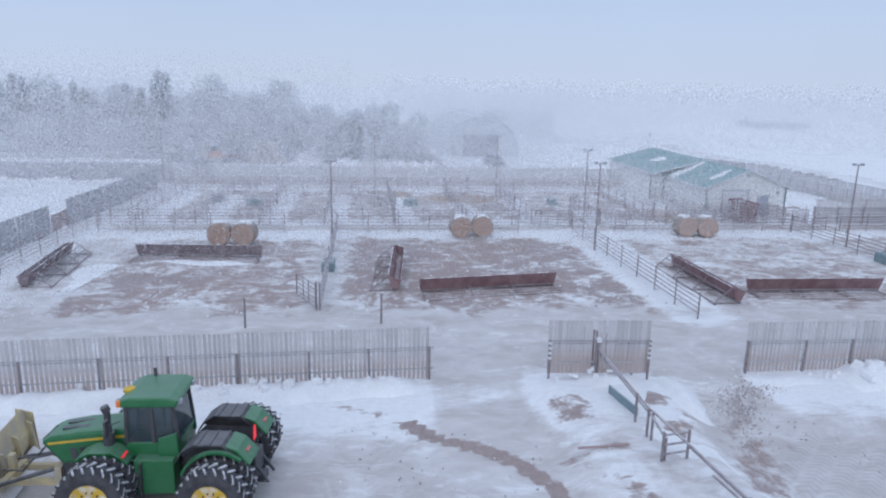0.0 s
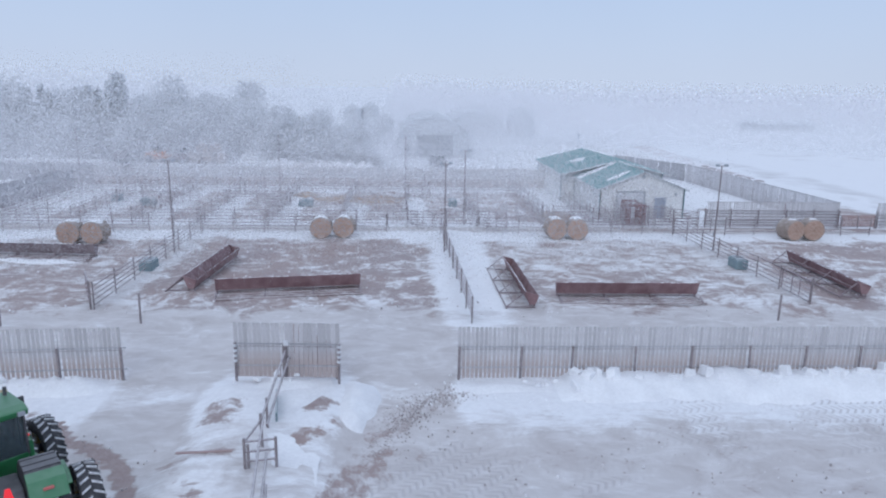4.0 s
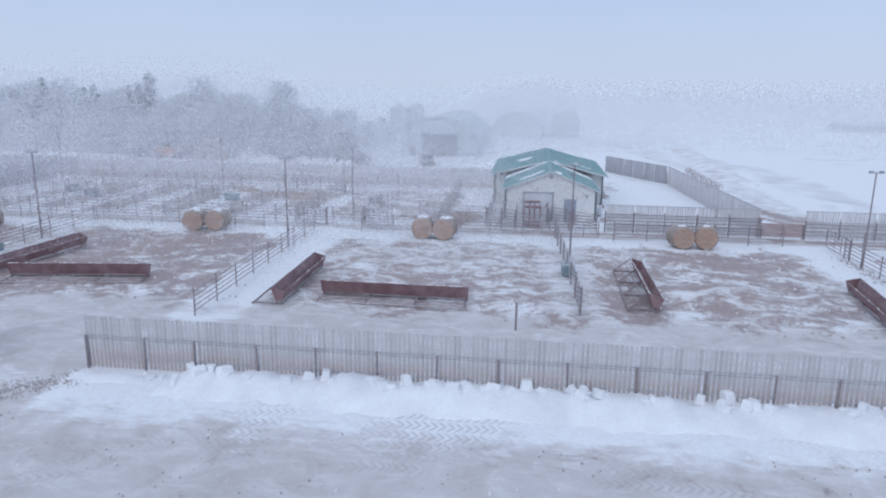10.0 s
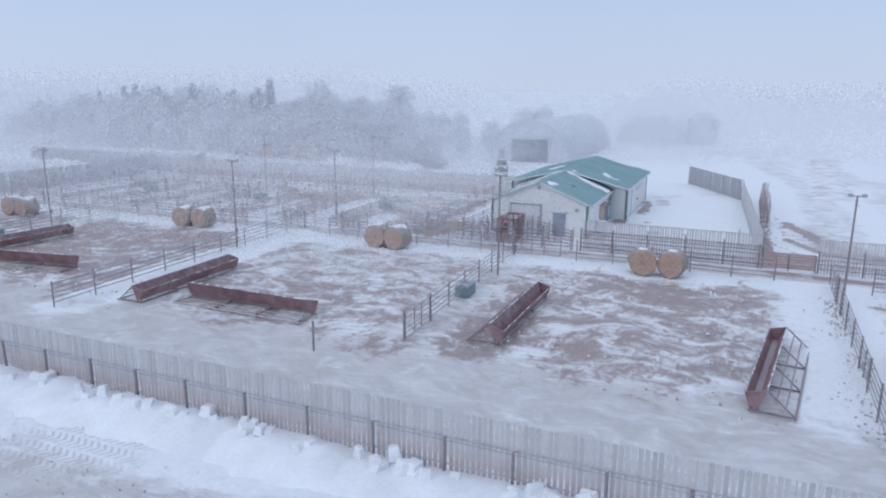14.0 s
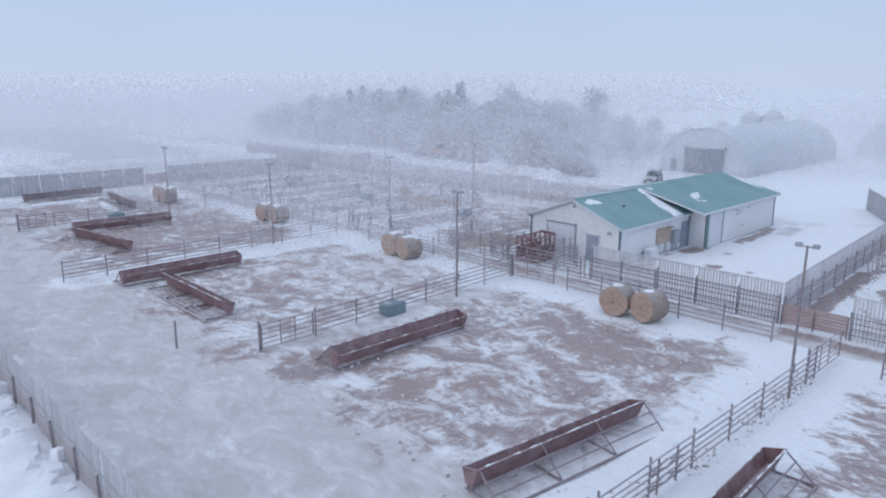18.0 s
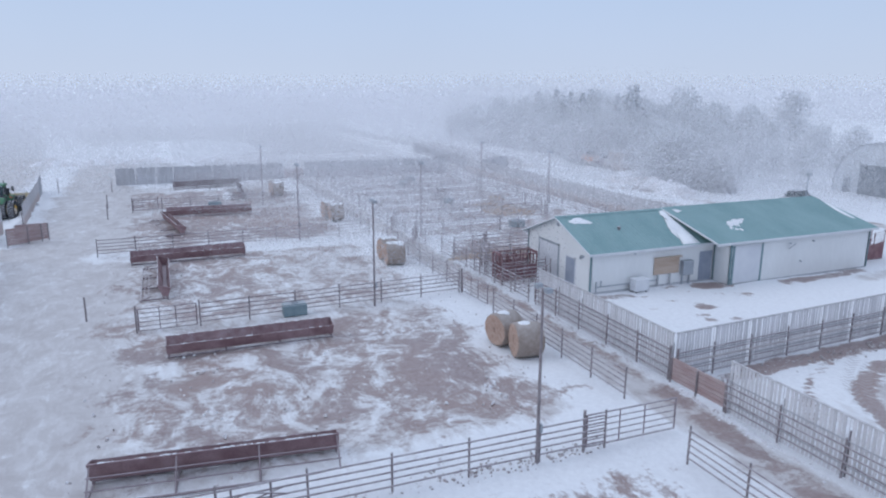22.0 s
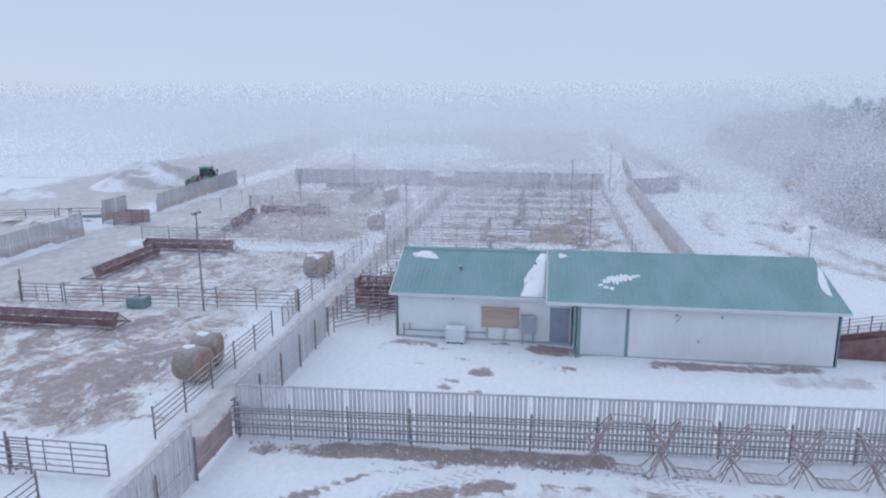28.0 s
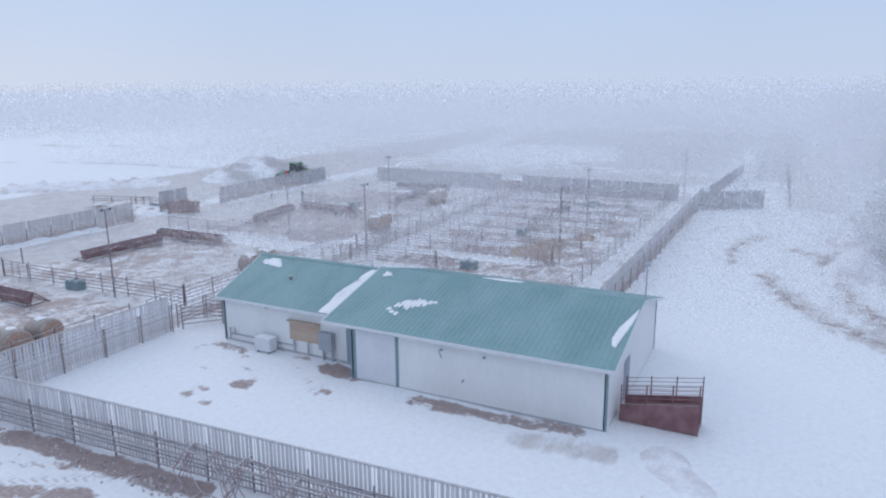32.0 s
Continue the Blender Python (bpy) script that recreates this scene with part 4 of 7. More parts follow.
def feed_bunk(x, y, ang, label, flip=1):
    """A trough with slanting walls on legs; its guard frame lies on the -y side of its own space. The origin is the near end of its middle line."""
    L, leaning = 9.15, abs(math.sin(radians(ang))) > 0.7
    f = thing("feed_bunk", pose(x, y, 0, 0, 0, ang) @ Matrix.Diagonal((1, flip, 1, 1)), label, "feed trough", "steel feed bunks")
    # the far bunks take the haze-greyed steel
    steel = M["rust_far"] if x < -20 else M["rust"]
    part("tall_wall", Geo().prism([(-0.16, 0.25), (-0.12, 0.27), (-0.43, 1.05), (-0.47, 1.04)], 0, L, "x"), steel, f, "tall slanting rusty trough wall")
    part("low_wall", Geo().prism([(0.18, 0.25), (0.38, 0.79), (0.35, 0.80), (0.15, 0.28)], 0, L, "x"), steel, f, "low slanting rusty trough wall")
    part("trough_floor", Geo().box(0, -0.16, 0.24, L, 0.18, 0.265), steel, f)
    for s in (0.0, L):
        part("end_plate", Geo().prism([(-0.17, 0.25), (0.19, 0.25), (0.38, 0.79), (-0.46, 1.04)], s - 0.012, s + 0.012, "x"), steel, f)
        part("end_rim", Geo().tube([(s, -0.47, 1.05), (s, 0.0, 0.92), (s, 0.38, 0.80)], 0.026, 5), steel, f)
    part("top_lip", Geo().pipe((0, -0.45, 1.05), (L, -0.45, 1.05), 0.035, 6), steel, f)
    part("low_lip", Geo().pipe((0, 0.37, 0.80), (L, 0.37, 0.80), 0.026, 6), M["lip"], f, "frosted lower lip")
    part("rib", Geo().tube([(L * 0.5, -0.41, 1.02), (L * 0.5, -0.10, 0.30), (L * 0.5, 0.12, 0.30), (L * 0.5, 0.34, 0.78)], 0.024, 5), M["lip"], f, "frosted rib")
    rs = random.Random(int(10 * abs(x) + y))
    flecks = Geo()
    for k in range(46):
        s0, size = rs.uniform(0.1, L - 0.5), rs.uniform(0.05, 0.34)
        low = rs.random() < 0.3
        y_, z_ = (0.37, 0.825) if low else (-0.45, 1.085)
        flecks.tube([(s0, y_, z_ - 0.02), (s0 + size * 0.5, y_ + rs.uniform(-0.02, 0.02), z_), (s0 + size, y_, z_ - 0.02)], rs.uniform(0.018, 0.036), 5)
    part("lip_snow", flecks, M["snow"], f, "crumbs of snow on the lips")["kind"] = "stuff"
    part("skid", Geo().pipe((0.0, 0.16, 0.06), (L, 0.16, 0.06), 0.05, 6), M["pipe_near"], f)
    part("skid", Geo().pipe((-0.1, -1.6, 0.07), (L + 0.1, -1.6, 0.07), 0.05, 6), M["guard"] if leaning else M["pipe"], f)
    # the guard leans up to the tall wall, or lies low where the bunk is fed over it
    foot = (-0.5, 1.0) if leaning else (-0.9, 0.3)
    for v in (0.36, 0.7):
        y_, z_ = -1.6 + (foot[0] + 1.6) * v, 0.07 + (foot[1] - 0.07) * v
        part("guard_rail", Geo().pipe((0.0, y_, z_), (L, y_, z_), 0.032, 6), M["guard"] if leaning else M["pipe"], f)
    for i in range(4):
        s = 0.08 + i * (L - 0.16) / 3
        part("cross_bar", Geo().pipe((s, 0.2, 0.07), (s, -1.6, 0.07), 0.045, 6), M["guard"], f)
        part("brace", Geo().pipe((s, -1.6, 0.07), (s, *foot), 0.034, 6), M["guard"], f)
        for y_ in (0.14, -0.14):
            part("leg", Geo().pipe((s, y_, 0.05), (s, y_, 0.26), 0.045, 6), M["pipe_near"], f)
    return f


RUSTY = "long rusty steel feed bunk"
feed_bunk(-1.7, 39.75, 9.0, RUSTY + " with snow on its lip")
feed_bunk(20.1, 39.2, -0.5, RUSTY + " with a skid frame on frozen mud")
feed_bunk(-22.3, 49.9, -3.6, RUSTY + " with a snow drift before it")
feed_bunk(-2.7, 49.1, -94.0, RUSTY + " standing askew on the mud")
feed_bunk(18.1, 36.7, 91.0, RUSTY + " beside the pen divider", flip=-1)
feed_bunk(40.6, 48.1, -90.5, RUSTY + " beside the water tank")
feed_bunk(53.9, 45.1, -97.0, RUSTY + " beside the corner rail fence", flip=-1)
feed_bunk(-26.6, 41.4, 96.0, RUSTY + ", greyed to imitate haze")
feed_bunk(59.6, 45.2, -88.0, RUSTY + " behind the corner rail fence", flip=-1)

# ---- round bales ----


def bale(x, y, r, length, ang, label, seed, capped=0.0):
    rnd = random.Random(seed)
    g, n = Geo(), 40
    prof = [(-0.5, 0.0), (-0.5, 0.45), (-0.5, 0.80), (-0.49, 0.93), (-0.44, 1.0), (-0.15, 1.01), (0.15, 1.0), (0.44, 1.0), (0.49, 0.93), (0.5, 0.80), (0.5, 0.45), (0.5, 0.0)]
    k = len(prof)
    p0, p1 = rnd.uniform(0, 6), rnd.uniform(0, 6)
    for i in range(n):
        a = 2 * math.pi * i / n
        for s, q in prof:
            rr = r * q * (1 + 0.018 * math.sin(2 * a + p0) + 0.012 * math.sin(5 * a + p1) + rnd.uniform(-0.008, 0.008))
            g.v.append((rr * math.cos(a), s * length + rnd.uniform(-0.015, 0.015), r * 0.97 + rr * math.sin(a)))
    for i in range(n):
        for j in range(k - 1):
            g.f.append((i * k + j, i * k + j + 1, ((i + 1) % n) * k + j + 1, ((i + 1) % n) * k + j))
            g.mi.append(0)
    f = thing("round_bale", pose(x, y, 0, 0, 0, ang), label, "hay bale", "round bales")
    wrap, ends, tail = Geo(), Geo(), Geo()
    for face in g.f:
        j = min(v % k for v in face)
        h = wrap if 3 <= j <= 7 else ends if j < 3 else tail
        h.add([g.v[i] for i in face], [(0, 1, 2, 3)])
    part("wrap", wrap, M["netting"], f, "frost-covered net wrap", smooth=True)
    for h in (ends, tail):
        part("straw_face", h, M["hayend"], f, "tan straw end face")
    tufts = Geo()
    for i in range(160):
        a, q, s = rnd.uniform(0, 6.28), r * math.sqrt(rnd.uniform(0.0, 0.86)), rnd.choice((-1, 1))
        p = Vector((q * math.cos(a), s * (length * 0.5 + 0.002), r * 0.97 + q * math.sin(a)))
        d = Vector((rnd.uniform(-1, 1), s * rnd.uniform(0.05, 0.5), rnd.uniform(-1, 1))).normalized() * rnd.uniform(0.08, 0.2)
        w = d.orthogonal().normalized() * 0.012
        tufts.add([p - w, p + w, p + d], [(0, 1, 2)])
    part("loose_straw", tufts, M["hay"], f)["kind"] = "stuff"
    if capped:
        # a cap of snow frozen onto the top
        cap, m = Geo(), 9
        for j in range(m):
            u = -0.5 + j / (m - 1)
            for i in range(9):
                a = radians(90 + (i - 4) * (8 + 2.5 * math.sin(5 * u + seed)) * (0.5 if j in (0, m - 1) else 1.0) * (1 if capped > 0 else 0.5))
                q = r * (1.0 + (0.012 if i in (0, 8) or j in (0, m - 1) else 0.05 + 0.02 * math.sin(4 * u + i)))
                cap.v.append((q * math.cos(a), length * ((0.92 if capped > 0 else 0.45) * u + capped), r * 0.97 + q * math.sin(a)))
        for j in range(m - 1):
            for i in range(8):
                cap.f.append((j * 9 + i, j * 9 + i + 1, (j + 1) * 9 + i + 1, (j + 1) * 9 + i))
                cap.mi.append(0)
        part("snow_cap", cap, M["snow"], f, "thin cap of snow", smooth=True)
    return f


for k, (x, y, a, w) in enumerate(((-17.2, 54.2, 4, "on snow"), (-15.2, 54.2, -4, "on snow"), (2.95, 56.9, 5, "with snow on top"), (4.95, 57.2, -4, "with snow on top"), (23.7, 57.1, 3, "with snow on top"), (25.65, 57.0, -6, "with snow on top"), (45.4, 57.1, 12, "on trodden straw"), (47.5, 57.35, -10, "torn open at one end"))):
    bale(x, y, 0.95, 1.55, a, "round straw bale " + w, 70 + k, 0.02 if k < 6 else -0.12)


def straw_heap(x, y, rx, ry, h, label, seed, count=900):
    rnd = random.Random(seed)
    g = Geo()
    nu, nv = 28, 8
    for j in range(nv + 1):
        for i in range(nu):
            a, q = 2 * math.pi * i / nu, j / nv
            k = 1 + 0.25 * math.sin(3 * a + seed) + 0.12 * math.sin(7 * a)
            g.v.append((rx * q * k * math.cos(a), ry * q * k * math.sin(a), h * (1 - q * q) * (0.8 + 0.3 * rnd.random()) - 0.03 * (j == nv)))
    for j in range(nv):
        for i in range(nu):
            g.f.append((j * nu + i, j * nu + (i + 1) % nu, (j + 1) * nu + (i + 1) % nu, (j + 1) * nu + i))
            g.mi.append(0)
    for _ in range(count):
        a, q = rnd.uniform(0, 6.28), math.sqrt(rnd.random()) * 1.15
        p = Vector((rx * q * math.cos(a), ry * q * math.sin(a), max(0.02, h * (1 - q * q) * 0.9)))
        d = Vector((rnd.uniform(-1, 1), rnd.uniform(-1, 1), rnd.uniform(-0.1, 0.6))).normalized() * rnd.uniform(0.2, 0.5)
        w = d.orthogonal().normalized() * 0.03
        g.add([p - w, p + w, p + d], [(0, 1, 2)])
    solid("straw_heap", g, M["hay"], label, "straw", kind="stuff", m=pose(x, y, 0))


straw_heap(5.5, 77.5, 4.8, 2.6, 0.28, "flattened heap of tan straw bedding in a back pen", 5)
straw_heap(-1.5, 80.0, 1.3, 1.1, 0.5, "small heap of tan straw on snow", 6, 250)
straw_heap(26.2, 66.5, 1.6, 4.0, 0.4, "strewn brown straw beside the shed fence", 7, 350)

# ---- water tanks ----


def water_tank(x, y, ang=0, s=1.0):
    f = thing("water_tank", pose(x, y, 0, 0, 0, ang) @ Matrix.Scale(s, 4), "teal insulated livestock water tank on the snow", "water tank", "water tanks")
    part("tank_body", Geo().box(-0.75, -0.45, 0.0, 0.75, 0.45, 0.72), M["tank"], f, bevel=0.06)
    part("tank_lid", Geo().box(-0.70, -0.40, 0.72, 0.70, 0.40, 0.80), M["tank"], f, bevel=0.03)
    part("float_cover", Geo().box(-0.2, -0.3, 0.80, 0.2, 0.3, 0.88), M["metalgrey"], f, bevel=0.02)


for x, y, a in ((-7.9, 45.5, 90), (35.7, 46.8, 90), (-0.6, 73.0, 0), (-17.5, 72.8, 0), (-21.8, 75.4, 90), (15.6, 73.9, 90)):
    water_tank(x, y, a)

# ---- yard lamps ----


def yard_lamp(x, y, tall=7.2, double=True, ang=0):
    f = thing("yard_lamp", pose(x, y, 0, 0, 0, ang), "slim steel yard light pole with twin floodlights", "lamp post", "yard light poles")
    part("pole", Geo().pipe((0, 0, -0.3), (0, 0, 3.6), 0.075, 8, r2=0.065).pipe((0, 0, 3.6), (0, 0, tall), 0.06, 8, r2=0.05), M["pipe_dark"], f)
    part("cross_arm", Geo().pipe((-0.4, 0, tall - 0.05), (0.4, 0, tall - 0.05), 0.035, 6), M["pipe_dark"], f)
    for s in ((-1, 1) if double else (1,)):
        head = part("floodlight", Geo().box(s * 0.36 - 0.13, -0.12, tall - 0.09, s * 0.36 + 0.13, 0.14, tall + 0.09), M["metalgrey"], f, bevel=0.02)
        part("lens", Geo().box(s * 0.36 - 0.11, 0.141, tall - 0.07, s * 0.36 + 0.11, 0.148, tall + 0.07), M["glass"], head)
    part("junction_box", Geo().box(-0.09, 0.06, 1.3, 0.09, 0.17, 1.65), M["metalgrey"], f)


for x, y in ((-7.95, 51.2), (13.5, 51.5), (36.1, 52.1), (57.65, 52.2), (16.0, 63.0), (10.3, 80.8), (-4.5, 79.3), (-30.5, 86.0)):
    yard_lamp(x, y)

# ---- the shed ----


def ribbed(g, x0, z0, x1, z1, y0, y1, rib=0.3, high=0.02):
    """A ribbed metal sheet that slopes from (x0, z0) to (x1, z1), with ribs down the slope."""
    n = int((y1 - y0) / rib)
    xs = ((x0, z0), (x1, z1))
    up = Vector((-(z1 - z0), 0, x1 - x0)).normalized()
    if up.z < 0:
        up = -up
    rows = []
    for i in range(n):
        a = y0 + i * (y1 - y0) / n
        d = (y1 - y0) / n
        rows += [(a, 0), (a + d * 0.78, 0), (a + d * 0.84, high), (a + d * 0.94, high)]
    rows.append((y1, 0))
    base = len(g.v)
    for yy, h in rows:
        for x, z in xs:
            g.v.append((x + up.x * h, yy, z + up.z * h))
    for i in range(len(rows) - 1):
        g.f.append((base + 2 * i, base + 2 * i + 1, base + 2 * i + 3, base + 2 * i + 2))
        g.mi.append(0)
    b2 = len(g.v)
    for yy in (y0, y1):
        for x, z in xs:
            g.v.append((x - up.x * 0.06, yy, z - up.z * 0.06))
    g.f.append((b2, b2 + 1, b2 + 3, b2 + 2))
    g.mi.append(0)
    return g


def snow_patch(name, outline, z_of, label, thick=0.06):
    g = Geo()
    n = len(outline)
    cx, cy = sum(p[0] for p in outline) / n, sum(p[1] for p in outline) / n
    rings = ((1.0, 0.012), (0.93, thick * 0.75), (0.7, thick), (0.35, thick * 0.9))
    for q, h in rings:
        for px, py in outline:
            x, y = cx + (px - cx) * q, cy + (py - cy) * q
            g.v.append((x, y, z_of(x, y) + h))
    for r in range(len(rings) - 1):
        for i in range(n):
            g.f.append((r * n + i, r * n + (i + 1) % n, (r + 1) * n + (i + 1) % n, (r + 1) * n + i))
            g.mi.append(0)
    g.f.append(tuple((len(rings) - 1) * n + i for i in range(n)))
    g.mi.append(0)
    solid(name, g, M["snow"], label, "snow", "roof snow", smooth=True)


SHED_X = 34.85
FRONT = dict(y0=67.0, y1=78.2, half=4.45, over=0.35, eave=3.05, ridge=4.92, porch=0.35)
REAR = dict(y0=78.2, y1=92.9, half=6.1, over=0.4, eave=3.36, ridge=4.98, porch=1.7)


def shed():
    s = thing("cattle_shed", pose(0, 0, 0), "white metal-sided cattle handling shed with a green ribbed roof", "shed")
    for q, nm in ((FRONT, "front"), (REAR, "rear")):
        h, e = q["half"], q["eave"]
        rise = (q["ridge"] - e) / (h + q["over"])
        wall_top = e + rise * q["over"]
        for sx in (-1, 1):
            x = SHED_X + sx * h
            foot = 0.16 if nm == "front" else 0.08
            w = Geo().box(min(x, x - sx * 0.14), q["y0"], foot, max(x, x - sx * 0.14), q["y1"], wall_top)
            part("side_wall", w, M["siding"], s, "white vertical metal siding")
            part("foundation", Geo().box(min(x, x - sx * 0.16) - 0.01, q["y0"], -0.1, max(x, x - sx * 0.16) + 0.01, q["y1"], foot - 0.004), M["concrete"], s)
            r = ribbed(Geo(), SHED_X, q["ridge"], SHED_X + sx * (h + q["over"]), e, q["y0"] - q["porch"], q["y1"] + (q["over"] if nm == "rear" else 0.0))
            part("roof_slope", r, M["roof"], s, "green ribbed metal roof")
            fx = SHED_X + sx * (h + q["over"])
            part("fascia", Geo().box(fx - 0.03, q["y0"] - q["porch"], e - 0.17, fx + 0.03, q["y1"] + (q["over"] if nm == "rear" else 0), e + 0.005), M["trimwhite"], s)
            for yy in (q["y0"] + 0.02, q["y1"] - 0.02):
                part("corner_trim", Geo().box(x - 0.05, yy - 0.05, 0.05, x + 0.05, yy + 0.05, wall_top), M["trimgreen"], s)
        for yy, sy in ((q["y0"], -1), (q["y1"], 1)):
            y_in = yy - sy * 0.14
            tip, side = q["ridge"] - 0.04, q["ridge"] - 0.04 - rise * h
            g = Geo().prism([(SHED_X - h, 0.0), (SHED_X + h, 0.0), (SHED_X + h, side), (SHED_X, tip), (SHED_X - h, side)], min(yy, y_in), max(yy, y_in), "y")
            part("gable_wall", g, M["siding"], s, "white vertical metal siding")
            if nm == "front" and sy < 0 or nm == "rear":
                for sx in (-1, 1):
                    out = yy + sy * (q["porch"] if sy < 0 else q["over"])
                    a, b = Vector((SHED_X, out, q["ridge"])), Vector((SHED_X + sx * (h + q["over"]), out, q["eave"]))
                    d = Vector((0, 0, 0.10))
                    t = Vector((0, 0.03, 0))
                    part("barge_board", Geo().add([a - d - t, b - d - t, b + d * 0.1 - t, a + d * 0.1 - t, a - d + t, b - d + t, b + d * 0.1 + t, a + d * 0.1 + t], [(0, 1, 2, 3), (7, 6, 5, 4), (0, 4, 5, 1), (1, 5, 6, 2), (2, 6, 7, 3), (3, 7, 4, 0)]), M["trimwhite"], s)
        part("ridge_cap", Geo().prism([(SHED_X - 0.22, q["ridge"] - 0.05), (SHED_X, q["ridge"] + 0.05), (SHED_X + 0.22, q["ridge"] - 0.05)], q["y0"] - q["porch"], q["y1"] + (q["over"] if nm == "rear" else 0), "y"), M["roof"], s)
    # front gable: wall vent, walk door, sliding door frame
    part("gable_vent", Geo().lathe([(-0.05, 0.03), (-0.05, 0.17), (0.02, 0.17), (0.02, 0.03)], (SHED_X, 66.98, 4.35), "y", 16), M["metalgrey"], s, "round grey gable vent")
    door = part("walk_door", Geo().box(36.2, 66.93, 0.08, 37.35, 66.99, 2.2), M["doorgrey"], s, "blue-grey steel walk door")
    part("door_frame", Geo().box(36.1, 66.95, 0.05, 36.19, 67.0, 2.3).box(37.36, 66.95, 0.05, 37.45, 67.0, 2.3).box(36.1, 66.95, 2.21, 37.45, 67.0, 2.3), M["trimwhite"], door)
    part("door_handle", Geo().box(37.2, 66.88, 1.0, 37.28, 66.93, 1.12), M["metalgrey"], door)
    part("stock_door", Geo().box(32.3, 66.94, 0.1, 35.0, 66.985, 2.7), M["doorwhite"], s, "white sliding stock door")
    part("stock_door_frame", Geo().box(32.15, 66.92, 0.1, 32.28, 66.99, 2.85).box(35.02, 66.92, 0.1, 35.15, 66.99, 2.85).box(32.15, 66.92, 2.72, 35.15, 66.99, 2.85), M["metalgrey"], s)
    part("wall_lamp", Geo().box(38.2, 66.8, 2.55, 38.45, 66.99, 2.7).box(38.25, 66.72, 2.45, 38.4, 66.8, 2.65), M["metalgrey"], s)
    # long side towards the yard
    ex, rx = SHED_X + FRONT["half"], SHED_X + REAR["half"]
    part("overhead_door", Geo().box(rx, 78.55, 0.12, rx + 0.03, 81.15, 2.85), M["doorwhite"], s, "white sectional overhead door", bevel=0.0)
    for y0 in (78.37, 81.16):
        part("overhead_door_jamb", Geo().box(rx, y0, 0.05, rx + 0.05, y0 + 0.17, 3.0), M["trimgreen"], s, "dark green door trim")
    part("overhead_door_head", Geo().box(rx, 78.55, 2.86, rx + 0.05, 81.15, 3.0), M["trimwhite"], s)
    part("side_door", Geo().box(ex - 0.01, 76.75, 0.1, ex + 0.04, 77.95, 2.35), M["doorgrey"], s, "grey steel side door")
    ply = part("plywood_sheet", Geo().box(ex + 0.03, 72.5, 0.95, ex + 0.09, 74.8, 2.2), M["plywood"], s, "bare plywood sheet over a window")
    part("plywood_lid", Geo().box(ex + 0.03, 72.45, 2.2, ex + 0.35, 74.85, 2.26), M["plywood"], ply)
    for y in (72.85, 73.95):
        part("plywood_leg", Geo().box(ex + 0.1, y - 0.05, 0.1, ex + 0.2, y + 0.05, 0.95), M["concrete"], ply)
    part("meter_cabinet", Geo().box(ex + 0.02, 74.95, 0.75, ex + 0.42, 75.9, 1.85), M["metalgrey"], s, "grey electrical cabinet", bevel=0.02)
    part("meter_leg", Geo().box(ex + 0.1, 75.05, 0.0, ex + 0.2, 75.15, 0.75).box(ex + 0.1, 75.7, 0.0, ex + 0.2, 75.8, 0.75), M["metalgrey"], s)
    part("wall_pipe", Geo().pipe((ex + 0.08, 67.5, 0.55), (ex + 0.08, 72.9, 0.55), 0.04, 6).pipe((ex + 0.08, 67.9, 0.55), (ex + 0.08, 67.9, 1.0), 0.04, 6).pipe((ex + 0.08, 67.5, 0.2), (ex + 0.08, 67.5, 0.95), 0.04, 6), M["metalgrey"], s)
    for x, y in ((ex, 70.7), (rx, 86.5), (rx, 84.0)):
        part("eave_lamp", Geo().box(x + 0.0, y - 0.06, 2.7, x + 0.15, y + 0.06, 2.78), M["metalgrey"], s)
    part("wall_spigot", Geo().pipe((rx, 85.3, 1.25), (rx + 0.18, 85.3, 1.2), 0.05, 6), M["metalgrey"], s)
    part("roof_vent", Geo().pipe((SHED_X + 2.2, 70.9, 3.9), (SHED_X + 2.2, 70.9, 4.22), 0.1, 10).pipe((SHED_X + 2.2, 70.9, 4.22), (SHED_X + 2.2, 70.9, 4.27), 0.15, 10), M["pipe_dark"], s, "dark roof vent pipe")
    part("lamp_arm", Geo().pipe((rx, 84.0, 2.3), (rx + 0.55, 84.1, 2.85), 0.03, 6), M["metalgrey"], s)
    part("mast", Geo().pipe((34.2, 93.2, 4.6), (34.25, 93.2, 6.8), 0.04, 6), M["metalgrey"], s)
    part("mast_lamp", Geo().box(34.1, 93.05, 6.8, 34.45, 93.35, 6.95), M["metalgrey"], s)
    part("end_door", Geo().box(36.2, 92.9, 0.1, 37.4, 92.95, 2.3), M["doorgrey"], s)
    return s


shed()
front_rise = (FRONT["ridge"] - FRONT["eave"]) / (FRONT["half"] + FRONT["over"])
rear_rise = (REAR["ridge"] - REAR["eave"]) / (REAR["half"] + REAR["over"])


def blob(cx, cy, rx, ry, seed, turn=0.0, n=26, rough=0.25):
    rnd = random.Random(seed)
    ph = [rnd.uniform(0, 6.28) for _ in range(4)]
    c, s = math.cos(turn), math.sin(turn)
    out = []
    for i in range(n):
        a = 2 * math.pi * i / n
        k = 1 + rough * (0.6 * math.sin(2 * a + ph[0]) + 0.5 * math.sin(3 * a + ph[1]) + 0.35 * math.sin(5 * a + ph[2]) + 0.25 * math.sin(9 * a + ph[3]))
        u, v = rx * k * math.cos(a), ry * k * math.sin(a)
        out.append((cx + c * u - s * v, cy + s * u + c * v))
    return out


